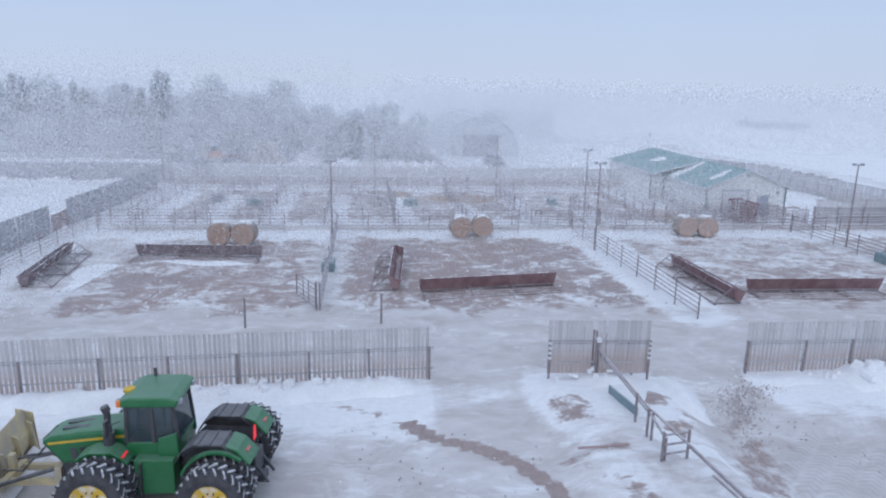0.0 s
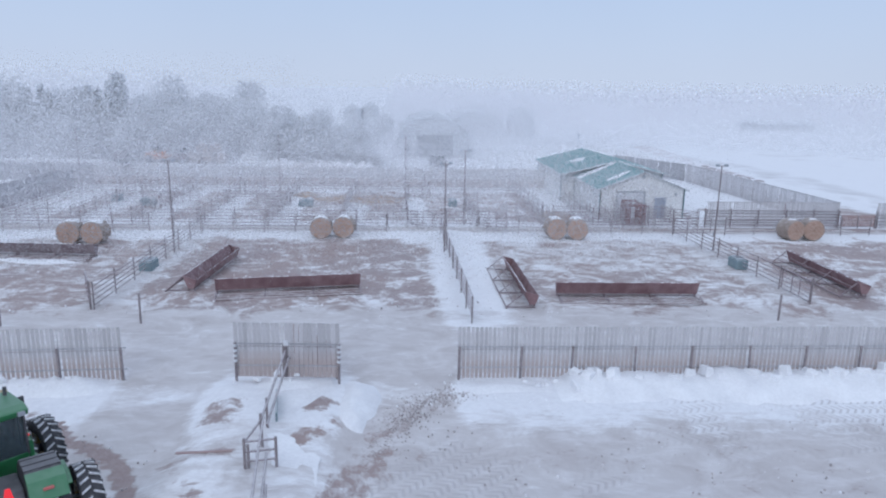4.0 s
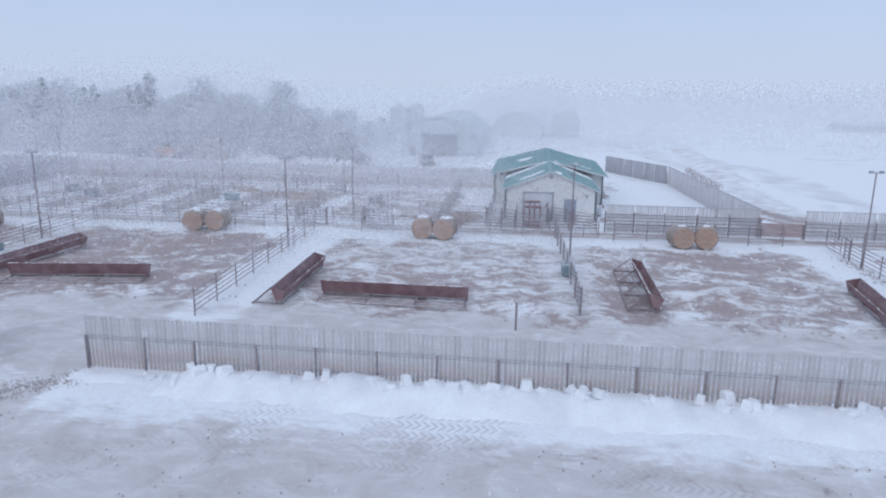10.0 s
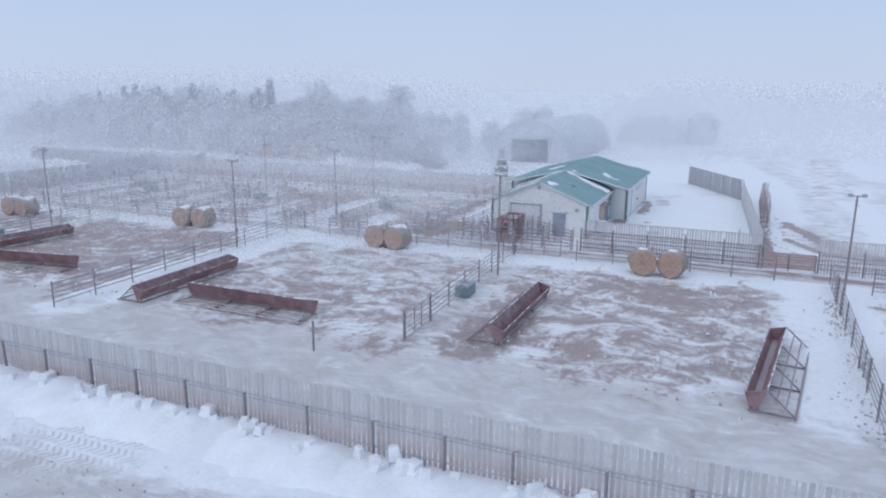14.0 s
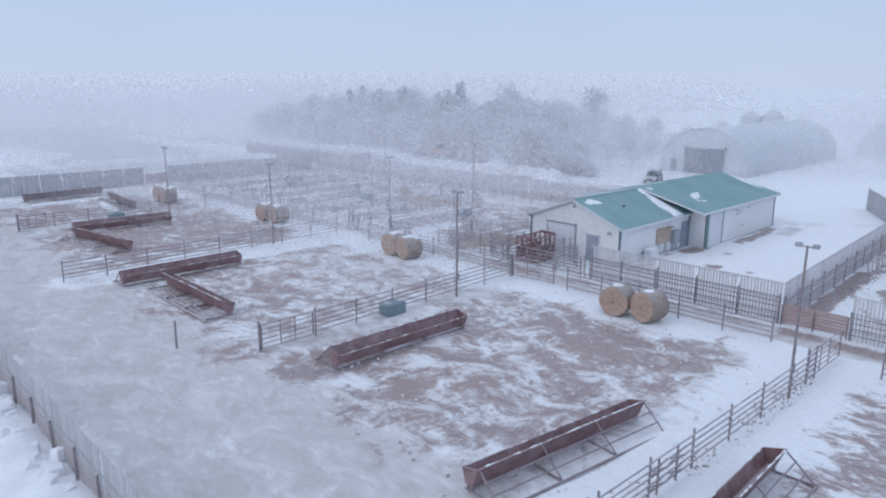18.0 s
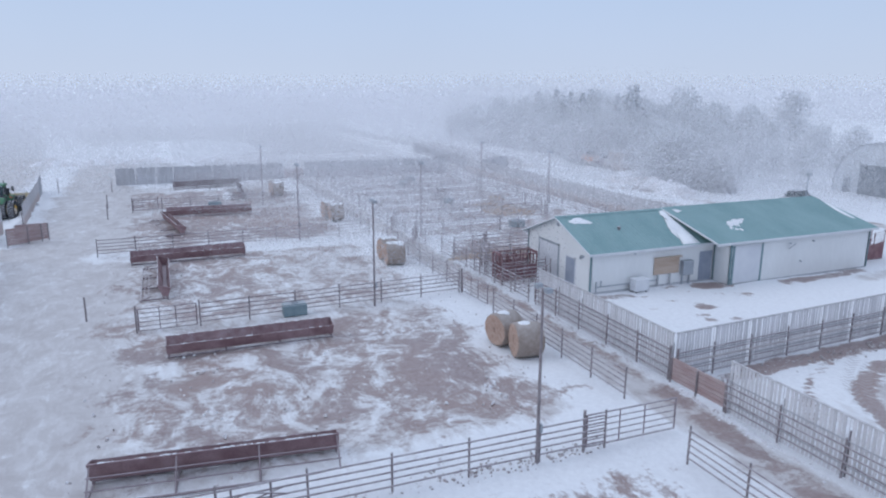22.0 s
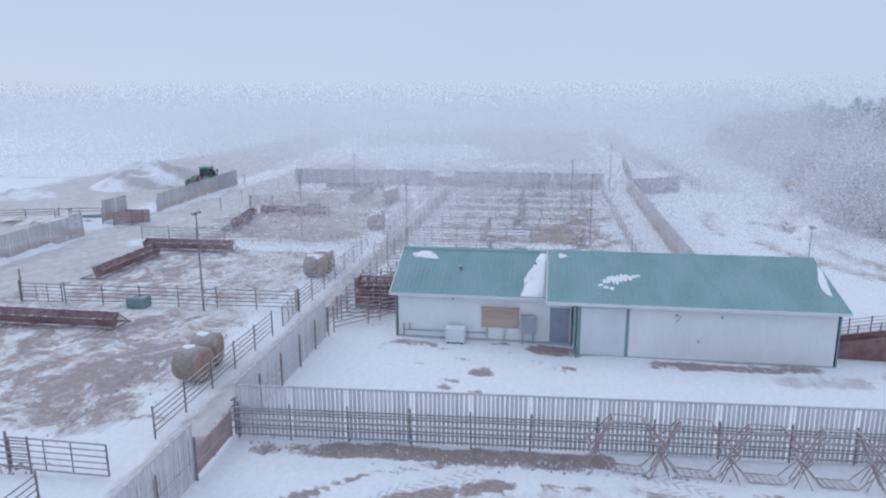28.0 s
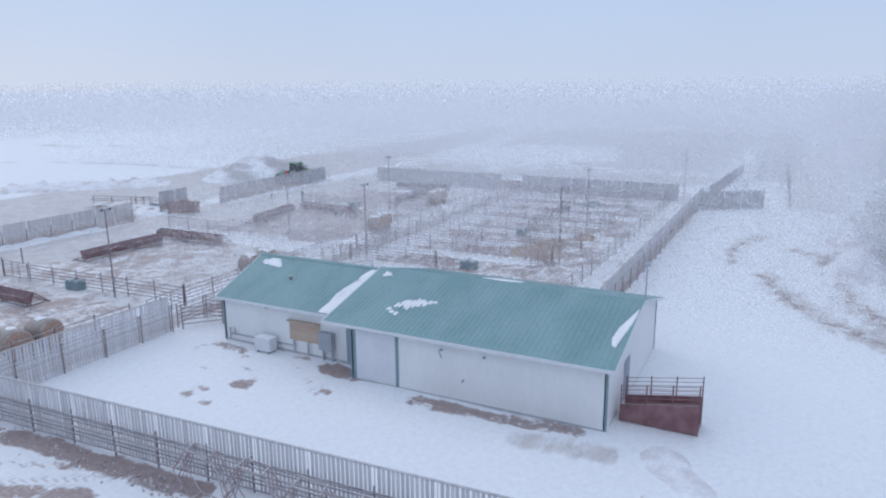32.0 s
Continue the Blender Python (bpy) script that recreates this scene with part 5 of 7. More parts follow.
zf = lambda x, y: FRONT["ridge"] - front_rise * abs(x - SHED_X)
zr = lambda x, y: REAR["ridge"] - rear_rise * abs(x - SHED_X)
snow_patch("roof_snow", blob(SHED_X + 0.82, 68.3, 0.34, 0.95, 1, 0.0, 34, 0.34), zf, "small patch of snow on the green roof")
for sx in (-1, 1):
    ragged = random.Random(40 + sx)
    outer = [(SHED_X + sx * (0.25 + 4.45 * i / 14), 76.15 - 1.15 * min(1, i / 9) + ragged.uniform(-0.16, 0.16)) for i in range(15)]
    snow_patch("roof_snow", outer + [(SHED_X + sx * 4.72, 76.46), (SHED_X + sx * 2.4, 76.48), (SHED_X + sx * 0.3, 76.48)], zf, "ragged strip of drifted snow in the roof valley", 0.12)
snow_patch("roof_snow", blob(SHED_X + 0.75, 77.5, 0.22, 0.36, 3, 0.0, 26, 0.45), zr, "small patch of snow near the ridge")
for k in range(9):
    mid = SHED_X + 3.75 - 0.085 * k + (0.12 if k % 3 == 0 else 0.0)
    snow_patch("roof_snow", blob(mid, 80.0 + 0.26 * k, (0.24, 0.42, 0.5, 0.55, 0.5, 0.42, 0.3, 0.2, 0.14)[k], 0.15, 60 + k, 0.0, 18, 0.22), zr, "streak of snow between roof ribs", 0.035)
for k, (dx, y) in enumerate(((4.35, 79.75), (4.6, 80.05), (4.72, 80.4))):
    snow_patch("roof_snow", blob(SHED_X + dx, y, 0.16, 0.14, 5 + k, 0.0, 16, 0.3), zr, "small patch of snow on the green roof")
snow_patch("roof_snow", [(SHED_X + 0.9, 93.2), (SHED_X + 2.0, 92.9), (SHED_X + 2.9, 92.62), (SHED_X + 3.9, 92.5), (SHED_X + 4.5, 92.62), (SHED_X + 4.7, 92.85), (SHED_X + 3.6, 93.0), (SHED_X + 2.6, 93.16), (SHED_X + 1.6, 93.26)], zr, "strip of snow along the roof's end")
snow_patch("roof_snow", blob(SHED_X - 2.0, 69.2, 1.2, 0.7, 7, 0.3), zf, "patch of snow on the green roof")
snow_patch("roof_snow", blob(SHED_X - 2.8, 84.0, 0.8, 1.5, 8), zr, "patch of snow on the green roof")

heater = thing("heat_pump", pose(39.75, 70.9, 0), "white outdoor unit standing by the shed wall", "air conditioner")
part("casing", Geo().box(-0.25, -0.6, 0.12, 0.45, 0.6, 0.95), M["trimwhite"], heater, bevel=0.03)
part("foot", Geo().box(-0.2, -0.5, 0.0, 0.4, -0.4, 0.12).box(-0.2, 0.4, 0.0, 0.4, 0.5, 0.12), M["black"], heater)
part("top_snow", Geo().box(-0.26, -0.61, 0.952, 0.46, 0.61, 1.02), M["snow"], heater, bevel=0.03)

for y in (69.6, 70.9):
    solid("marker_stake", Geo().pipe((0, 0, -0.2), (0.02, 0, 1.3), 0.035, 6), M["red"], "thin red marker stake in the snow", "stake", "marker stakes", m=pose(51.7, y, 0))

# ---- squeeze chute before the shed ----
ch = thing("squeeze_chute", pose(33.1, 64.3, 0), "dark red steel cattle squeeze chute before the shed door", "cattle chute")
for sx in (-0.75, 0.75):
    part("side_panel", Geo().box(sx - 0.04, -1.5, 0.25, sx + 0.04, 1.5, 1.25), M["red"], ch)
    for i in range(6):
        y = -1.5 + i * 0.6
        part("upright", Geo().box(sx - 0.05, y - 0.04, 0.0, sx + 0.05, y + 0.04, 2.0), M["red"], ch)
    part("top_rail", Geo().box(sx - 0.05, -1.55, 1.95, sx + 0.05, 1.55, 2.05), M["red"], ch)
    for z in (1.45, 1.7):
        part("bar", Geo().pipe((sx, -1.5, z), (sx, 1.5, z), 0.03, 6), M["red"], ch)
part("floor_plate", Geo().box(-0.75, -1.5, 0.06, 0.75, 1.5, 0.14), M["red"], ch)
for y in (-1.5, 1.5):
    part("head_gate", Geo().box(-0.75, y - 0.05, 1.95, 0.75, y + 0.05, 2.15).box(-0.3, y - 0.04, 0.1, -0.18, y + 0.04, 1.95).box(0.18, y - 0.04, 0.1, 0.3, y + 0.04, 1.95), M["red"], ch)
part("handle", Geo().pipe((0.8, -1.2, 1.6), (1.5, -1.4, 2.5), 0.03, 6), M["red"], ch)

# ---- loading ramp at the shed's end ----
ramp = thing("loading_ramp", pose(39.45, 93.2, 0), "dark red steel cattle loading ramp with rails", "loading ramp")
for sx in (-1.2, 0.0):
    part("side_plate", Geo().prism([(0.0, 0.02), (3.75, 0.02), (3.75, 1.55), (0.0, 0.9)], sx - 0.03, sx + 0.03, "x"), M["red"], ramp)
    for i in range(4):
        y = 0.05 + i * 1.22
        part("upright", Geo().box(sx - 0.028, y - 0.028, 0.0, sx + 0.028, y + 0.028, 1.95 + 0.21 * i), M["red"], ramp)
    for k in range(5):
        part("rail", Geo().pipe((sx, 0.0, 1.0 + k * 0.21), (sx, 3.75, 1.66 + k * 0.21), 0.016, 6), M["red"], ramp)
for y in (0.05, 3.7):
    part("cross_bar", Geo().pipe((-1.2, y, 0.1), (0.0, y, 0.1), 0.04, 6), M["red"], ramp)
part("ramp_floor", Geo().prism([(0.0, 0.35), (3.6, 1.0), (3.6, 1.08), (0.0, 0.43)], -1.17, -0.03, "x"), M["brownboard"], ramp)

# ---- folded hay feeder frames leaning along the yard fence ----


def hay_feeder(y, seed):
    rnd = random.Random(seed)
    f = thing("hay_feeder", pose(53.6, y, 0.02, 0, 0, 88 + rnd.uniform(-3, 3)) @ Matrix.Diagonal((1, 1, 1.19, 1)) @ pose(0, 0, 0, 4 + rnd.uniform(-3, 3)), "folded hexagonal hay feeder frame of rusty pipe", "hay feeder", "hay feeders")
    top = [(-0.64, 0.0, 2.0), (0.64, 0.0, 2.0), (1.6, 0.0, 1.0), (0.66, 0.0, 0.08), (-0.66, 0.0, 0.08), (-1.6, 0.0, 1.0)]
    for dx, dy in ((0.0, 0.0), (0.14, -0.6)):
        ring = [(x + dx, dy, z) for x, _, z in top]
        g = Geo()
        for p, q in zip(ring, ring[1:] + ring[:1]):
            g.pipe(p, q, 0.026, 6)
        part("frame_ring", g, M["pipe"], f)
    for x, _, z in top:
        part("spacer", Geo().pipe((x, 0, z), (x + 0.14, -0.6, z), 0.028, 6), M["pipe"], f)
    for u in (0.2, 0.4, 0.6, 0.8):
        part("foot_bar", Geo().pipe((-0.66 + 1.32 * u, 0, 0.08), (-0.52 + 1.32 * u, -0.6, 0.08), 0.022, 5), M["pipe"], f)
    for sx in (-1, 1):
        for dy in (0.12, -0.2, -0.52):
            part("leg_bar", Geo().pipe((sx * 0.62 + 0.04, dy * 0.4, 1.95), (sx * 1.72 + 0.07, dy - 0.25, 0.04), 0.022, 6), M["pipe"], f)


for k in range(7):
    hay_feeder(79.9 + k * 2.72, 90 + k)

# ---- snow banks ----


def snow_bank(pts, width, high, label, seed, step=0.35, dirty=False, jag=0.45, base=0.0):
    """A ridge of shovelled snow along a broken line, with a torn crest."""
    rnd = random.Random(seed)
    pts = [Vector((*p, 0)) for p in pts]
    line = []
    for a, b in zip(pts, pts[1:]):
        n = max(1, int((b - a).length / step))
        line += [a + (b - a) * (i / n) for i in range(n)]
    line.append(pts[-1])
    prof = (-1.0, -0.8, -0.6, -0.4, -0.22, -0.05, 0.12, 0.3, 0.5, 0.75, 1.0)
    g = Geo()
    n = len(prof)
    for i, p in enumerate(line):
        d = (line[min(i + 1, len(line) - 1)] - line[max(i - 1, 0)]).normalized()
        s = Vector((-d.y, d.x, 0))
        end = min(1.0, i / 5, (len(line) - 1 - i) / 5)
        h = high * end * (0.72 + 0.3 * noise.noise((p.x * 0.3, p.y * 0.3, seed)) + 0.28 * jag * noise.noise((p.x * 0.9, p.y * 0.9, seed + 5)) + 0.35 * jag * noise.noise((p.x * 3.1, p.y * 3.1, seed + 7)))
        wob = 0.35 * noise.noise((p.x * 0.5, p.y * 0.5, seed + 9))
        for u in prof:
            k = max(0.0, 1 - abs(u) ** 1.4) ** 0.8
            z = h * k * (1 + 0.26 * noise.noise((p.x * 2.2 + u * 3, p.y * 2.2, seed + 3)) + 0.16 * noise.noise((p.x * 5 + u * 7, p.y * 5, seed + 4))) - 0.05
            spread = 1 + 0.4 * noise.noise((p.x * 0.4, p.y * 0.4, seed + (13 if u > 0 else 17))) + 0.22 * noise.noise((p.x * 1.4, p.y * 1.4, seed + (23 if u > 0 else 27)))
            g.v.append(p + s * (width * (u * spread + wob * (1 - abs(u)))) + Vector((0, 0, z + base)))
    for i in range(len(line) - 1):
        for j in range(n - 1):
            g.f.append((i * n + j, i * n + j + 1, (i + 1) * n + j + 1, (i + 1) * n + j))
            g.mi.append(0)
    solid("snow_bank", g, M["snow_dirty" if dirty else "snow"], label, "snow bank", "snow banks", kind="stuff", smooth=True)


BANK = "ploughed snow bank with a torn crest along the windbreak"
snow_bank([(17.0, 25.4), (24, 25.3), (33, 25.3), (44, 25.4), (52, 25.5), (61, 25.4)], 1.9, 0.82, BANK, 11, step=0.22, jag=0.65)
snow_bank([(-24, 24.3), (-14, 24.9), (-7, 25.3), (-2.2, 25.6)], 1.2, 0.62, BANK, 12, step=0.22, jag=0.8)
snow_bank([(3.0, 24.55), (5, 24.6), (7.1, 24.45)], 0.85, 0.45, "snow bank before the short windbreak panel", 13, base=PAD - 0.1, jag=0.5)
snow_bank([(8.1, 20.6), (8.3, 22.6), (8.35, 24.4), (7.9, 25.6), (7.5, 26.1)], 0.95, 0.75, "snow bank round the corner of the short windbreak panel", 25, step=0.25, jag=0.4)
snow_bank([(12.2, 25.3), (15, 25.2), (17.6, 25.0)], 0.7, 0.28, "low snow bank at the gateway", 14)
snow_bank([(-21.8, 48.15), (-17.5, 47.9), (-13.3, 47.85)], 0.75, 0.3, "snow drift before the feed bunk", 15, jag=0.1)
snow_bank([(-24, 48), (-24.5, 41)], 1.0, 0.12, "low snow drift in the pen", 16, jag=0.1)
snow_bank([(41, 94.8), (52, 103)], 1.2, 0.2, "low snow drift in the yard", 17, dirty=True, jag=0.1)
snow_bank([(-66, 18), (-64, 60), (-62, 86)], 2.2, 1.0, "long snow bank at the field's edge", 18, dirty=True)
snow_bank([(5.5, 25.0), (5.6, 20.5), (6.2, 16.0), (6.6, 12.0)], 1.5, 0.14, "snow bank along the low pipe rails", 19, jag=0.2, base=PAD - 0.05)
snow_bank([(4, -18), (-4, -10), (-10, -4), (-15, 2)], 5.0, 1.5, "rough bank of frozen dirt and snow across the yard", 24, step=0.6, dirty=True, jag=0.9)
snow_bank([(62, 98), (63.5, 130), (66, 160)], 2.6, 0.45, "snow bank along the outer lane", 20, dirty=True, jag=0.15)


snow_bank([(-34, 90.4), (-46, 91.2), (-60, 92.2), (-78, 92.0), (-100, 90.4), (-122, 88.6)], 1.3, 1.7, "white snow ridge along the far lane", 21, step=0.6, jag=0.3)
snow_bank([(-36, 112.5), (-50, 115.5), (-64, 113.8), (-84, 110.0)], 1.6, 0.7, "snow ridge at the wood's foot", 22, step=0.6, jag=0.3)
snow_bank([(-12.5, 105.6), (-8, 106.6), (-3, 106.4), (3.4, 105.4), (6.5, 105.0)], 2.4, 2.1, "mound of snow and frozen dirt beside the lane", 23, dirty=True, jag=0.7)


def snow_pile():
    g, n = Geo(), 64
    for j in range(n + 1):
        for i in range(n + 1):
            u, v = i / n * 2 - 1, j / n * 2 - 1
            x, y = -30.5 + 12.5 * u, 8.5 + 8.5 * v
            r = math.hypot(u, v)
            k = max(0.0, 1 - r * r)
            h = 5.2 * k * (0.62 + 0.6 * noise.noise((x * 0.07, y * 0.07, 4.0)) + 0.16 * noise.noise((x * 0.5, y * 0.5, 2.0))) - 0.1
            g.v.append((x, y, max(-0.1, h)))
    for j in range(n):
        for i in range(n):
            a = j * (n + 1) + i
            g.f.append((a, a + 1, a + n + 2, a + n + 1))
            g.mi.append(0)
    solid("snow_pile", g, M["heap"], "large heap of pushed dirt and snow beside the yard", "snow pile", kind="stuff", smooth=True)


snow_pile()


def slabs(name, pts, spread, count, size, label, seed, low):
    """Flat-topped blocks of broken crust, tilted and half sunk."""
    rnd = random.Random(seed)
    g, pick = Geo(), along(pts, spread)
    for _ in range(count):
        x, y = pick(rnd)
        a, b, c = size * rnd.uniform(0.4, 1.0), size * rnd.uniform(0.3, 0.7), size * rnd.uniform(0.25, 0.6)
        turn = pose(x, y, low + rnd.uniform(0.0, 0.3), rnd.uniform(-16, 16), rnd.uniform(-16, 16), rnd.uniform(0, 180))
        k = [rnd.uniform(0.7, 1.0) for _ in range(8)]
        v = [(sx * a * k[i] * (0.8 if z else 1), sy * b * k[7 - i] * (0.8 if z else 1), c * (1 if z else -1)) for i, (sx, sy, z) in enumerate([(-1, -1, 0), (1, -1, 0), (1, 1, 0), (-1, 1, 0), (-1, -1, 1), (1, -1, 1), (1, 1, 1), (-1, 1, 1)])]
        g.add([turn @ Vector(p) for p in v], [(3, 2, 1, 0), (4, 5, 6, 7), (0, 1, 5, 4), (1, 2, 6, 5), (2, 3, 7, 6), (3, 0, 4, 7)])
    solid(name, g, M["snow"], label, "snow blocks", kind="stuff", bevel=0.04)


def along(pts, spread):
    def pick(rnd):
        k = rnd.randrange(len(pts) - 1)
        u = rnd.random()
        (ax, ay), (bx, by) = pts[k], pts[k + 1]
        return ax + (bx - ax) * u + rnd.gauss(0, spread), ay + (by - ay) * u + rnd.gauss(0, spread)
    return pick


def clods(name, region, count, size, mat, label, seed):
    rnd = random.Random(seed)
    g = Geo()
    for _ in range(count):
        x, y = region(rnd)
        r = size * rnd.uniform(0.35, 1.0) ** 1.6
        c = [Vector((rnd.uniform(-1, 1), rnd.uniform(-1, 1), rnd.uniform(-0.4, 0.8))) * r for _ in range(3)]
        b = [(r * math.cos(a) * rnd.uniform(0.6, 1), r * math.sin(a) * rnd.uniform(0.6, 1), -0.03) for a in (0, 1.26, 2.5, 3.8, 5.0)]
        t = [(q[0] * 0.55, q[1] * 0.55, r * rnd.uniform(0.45, 0.8)) for q in b]
        g.add([(x + p[0], y + p[1], p[2]) for p in b + t], [(i, (i + 1) % 5, 5 + (i + 1) % 5, 5 + i) for i in range(5)] + [(5, 6, 7, 8, 9)])
    solid(name, g, M[mat], label, "clods", kind="stuff")


slabs("snow_slabs", [(18, 25.5), (33, 25.5), (52, 25.6), (60, 25.5)], 0.25, 110, 0.46, "slabs of broken snow crust on the bank", 51, 0.32)
slabs("snow_slabs", [(-22, 24.7), (-12, 25.2), (-2.4, 25.7)], 0.3, 44, 0.3, "slabs of broken snow crust at the windbreak's foot", 52, 0.08)
slabs("snow_slabs", [(3.2, 24.6), (7.0, 24.5)], 0.2, 9, 0.2, "slabs of broken snow crust at the short windbreak", 53, PAD + 0.1)
clods("frozen_clods", along([(7.4, 11), (8.3, 16.3), (9.0, 19.2), (9.9, 21.8), (11.2, 23.9), (13.2, 25.0)], 0.5), 1700, 0.06, "rubble", "strewn lumps of frozen dirt and snow", 41)
clods("snow_chunks", along([(-9, 24.3), (9, 25.0), (17, 24.6), (38, 23.6), (60, 24.0)], 0.8), 240, 0.12, "snow", "broken chunks of ploughed snow", 42)
clods("crest_chunks", along([(16, 25.5), (33, 25.45), (52, 25.6), (60, 25.5)], 0.28), 420, 0.30, "snow", "broken blocks on the snow bank crest", 47)
clods("snow_lumps", lambda r: (r.uniform(-28, 57), r.uniform(35, 58)), 900, 0.13, "snow_dirty", "trodden lumps of snow in the pens", 43)
clods("mud_lumps", lambda r: (r.uniform(-28, 57), r.uniform(35, 58)), 900, 0.10, "rubble", "frozen lumps of mud in the pens", 44)
clods("mound_clods", along([(-5, 104.6), (0, 104.4), (4.5, 104.2)], 0.7), 420, 0.30, "rubble", "frozen dirt clods at the mound's foot", 55)
clods("fence_lumps", along([(57.2, 35), (57.4, 55)], 0.35), 420, 0.10, "rubble", "frozen clods along the corner rail fence", 54)
clods("yard_lumps", along([(53.9, 63), (53.9, 84)], 0.35), 260, 0.13, "rubble", "frozen clods along the yard fence", 45)
clods("road_specks", lambda r: (r.uniform(-6, 60), 3 + 19 * r.random() ** 0.8), 1600, 0.07, "rubble", "specks of frozen dirt on the packed road", 48)
clods("alley_lumps", along([(38, 62.0), (53, 62.1), (58, 61.9), (66, 61.9)], 0.15), 420, 0.12, "snow_dirty", "frozen lumps of dirty snow along the alley fence", 49)
clods("road_lumps", lambda r: (r.uniform(-15, 60), r.uniform(4, 24)), 500, 0.09, "snow_dirty", "small lumps of packed snow on the road", 46)

# ---- low pipe rails by the gateway ----
lr = thing("low_rails", pose(0.32, -1.05, PAD), "low grey pipe rails leaning beside the snowed-in pad", "rail", "pipe rail fences")
for p, q in (((4.85, 26.2, 1.25), (5.0, 20.4, 1.05)), ((5.0, 26.2, 0.95), (5.15, 20.4, 0.72)), ((5.05, 20.4, 1.05), (5.3, 18.3, 1.0)), ((5.3, 18.3, 1.02), (6.2, 11.5, 0.85)), ((5.52, 18.4, 0.75), (6.45, 11.5, 0.55)), ((5.75, 17.0, 0.45), (6.7, 11.5, 0.3)), ((4.75, 18.65, 1.0), (4.97, 20.4, 0.95))):
    part("rail", Geo().pipe(p, q, 0.045, 6), M["pipe_near"], lr)
for x, y, h in ((4.88, 26.2, 1.5), (4.92, 21.6, 1.2), (4.93, 20.45, 1.15), (5.0, 20.2, 1.1), (4.75, 18.65, 1.15), (4.86, 18.7, 0.9), (5.75, 18.85, 1.1), (5.85, 15.0, 0.95), (6.2, 11.6, 0.9)):
    part("post", Geo().pipe((x, y, -0.2), (x, y, h), 0.05, 7), M["pipe_dark"], lr)
for z in (0.3, 0.65, 1.02):
    part("cross_rail", Geo().pipe((4.72, 18.65, z), (5.75, 18.85, z), 0.04, 6), M["pipe_near"], lr)
pad = solid("teal_board", Geo().box(-0.035, -1.1, 0.0, 0.035, 1.1, 0.36), M["tank"], "teal board standing on edge in the snow", "board", m=pose(5.3, 22.1, PAD, 0, 0, 10))
solid("half_buried_plank", Geo().box(-0.95, -0.05, 0.0, 0.95, 0.05, 0.05), M["brownboard"], "half-buried dark plank in the snow", "plank", m=pose(3.4, 18.75, PAD, 0, 0, 4))
mar = solid("white_lamp_box", Geo().box(-0.11, -0.09, 0, 0.11, 0.09, 0.2), M["trimwhite"], "small white box on the rail post", "box", m=pose(5.2, 25.15, PAD + 1.5), bevel=0.02)

# ---- arched steel barn and bins ----


def quonset(x0, x1, y0, y1, high, label, door=True):
    f = thing("arched_barn", pose((x0 + x1) / 2, y0, 0), label, "barn", "arched barns")
    w, L = (x1 - x0) / 2, y1 - y0
    n = 24
    prof = [(w * math.cos(math.pi * i / n) * (1 + 0.04 * math.sin(math.pi * i / n)), high * math.sin(math.pi * i / n) ** 0.82) for i in range(n + 1)]
    g = Geo()
    m = int(L / 0.6)
    for j in range(m * 2 + 1):
        s = 1.0 if j % 2 else 0.994
        for u, v in prof:
            g.v.append((u * s, j * L / (2 * m), v * s))
    for j in range(m * 2):
        for i in range(n):
            a = j * (n + 1) + i
            g.f.append((a, a + 1, a + n + 2, a + n + 1))
            g.mi.append(0)
    part("arch_roof", g, M["galv"], f, "corrugated steel arch in a haze-paled grey")
    for y in (0.15, L - 0.15):
        e = Geo()
        e.add([(u * 0.99, y, v * 0.99) for u, v in prof] + [(u * 0.99, y + 0.1, v * 0.99) for u, v in prof], [tuple(range(n + 1)), tuple(reversed(range(n + 1, 2 * n + 2)))] + [(i, i + 1, n + 2 + i, n + 1 + i) for i in range(n)] + [(n, 0, n + 1, 2 * n + 1)])
        part("end_wall", e, M["galv"], f)
    if door:
        part("big_door", Geo().box(-3.3, 0.02, 0.0, 3.5, 0.12, 4.1), M["darkdoor"], f, "dark open doorway")
        part("door_frame", Geo().box(-3.5, 0.0, 0.0, -3.3, 0.14, 4.3).box(3.5, 0.0, 0.0, 3.7, 0.14, 4.3).box(-3.5, 0.0, 4.1, 3.7, 0.14, 4.3), M["galv"], f)
        part("walk_door", Geo().box(-5.6, 0.02, 0.0, -4.6, 0.12, 2.1), M["darkdoor"], f)


quonset(8.3, 23.0, 129.0, 170.0, 7.3, "large arched steel barn, paled to imitate haze, dark doorway")
quonset(22.0, 37.0, 186.0, 220.0, 6.5, "second arched steel barn farther off in the fog", door=False)


def grain_bin(x, y, r, h, label):
    f = thing("grain_bin", pose(x, y, 0), label, "grain bin", "grain bins")
    prof = []
    rings = int(h / 0.8)
    for i in range(rings):
        prof += [(i * h / rings, r), ((i + 0.5) * h / rings, r * 1.012)]
    prof += [(h, r), (h, 0.05), (0.0, 0.05)]
    part("bin_wall", Geo().lathe(prof, (0, 0, 0), "z", 24), M["galv"], f)
    part("bin_roof", Geo().lathe([(h, r * 1.04), (h + r * 0.55, 0.4), (h + r * 0.62, 0.4), (h + r * 0.62, 0.02), (h, 0.02)], (0, 0, 0), "z", 24), M["galv"], f)
    part("bin_ladder", Geo().pipe((-0.2, -r - 0.05, 0), (-0.2, -r - 0.05, h), 0.03, 5).pipe((0.2, -r - 0.05, 0), (0.2, -r - 0.05, h), 0.03, 5), M["galv"], f)


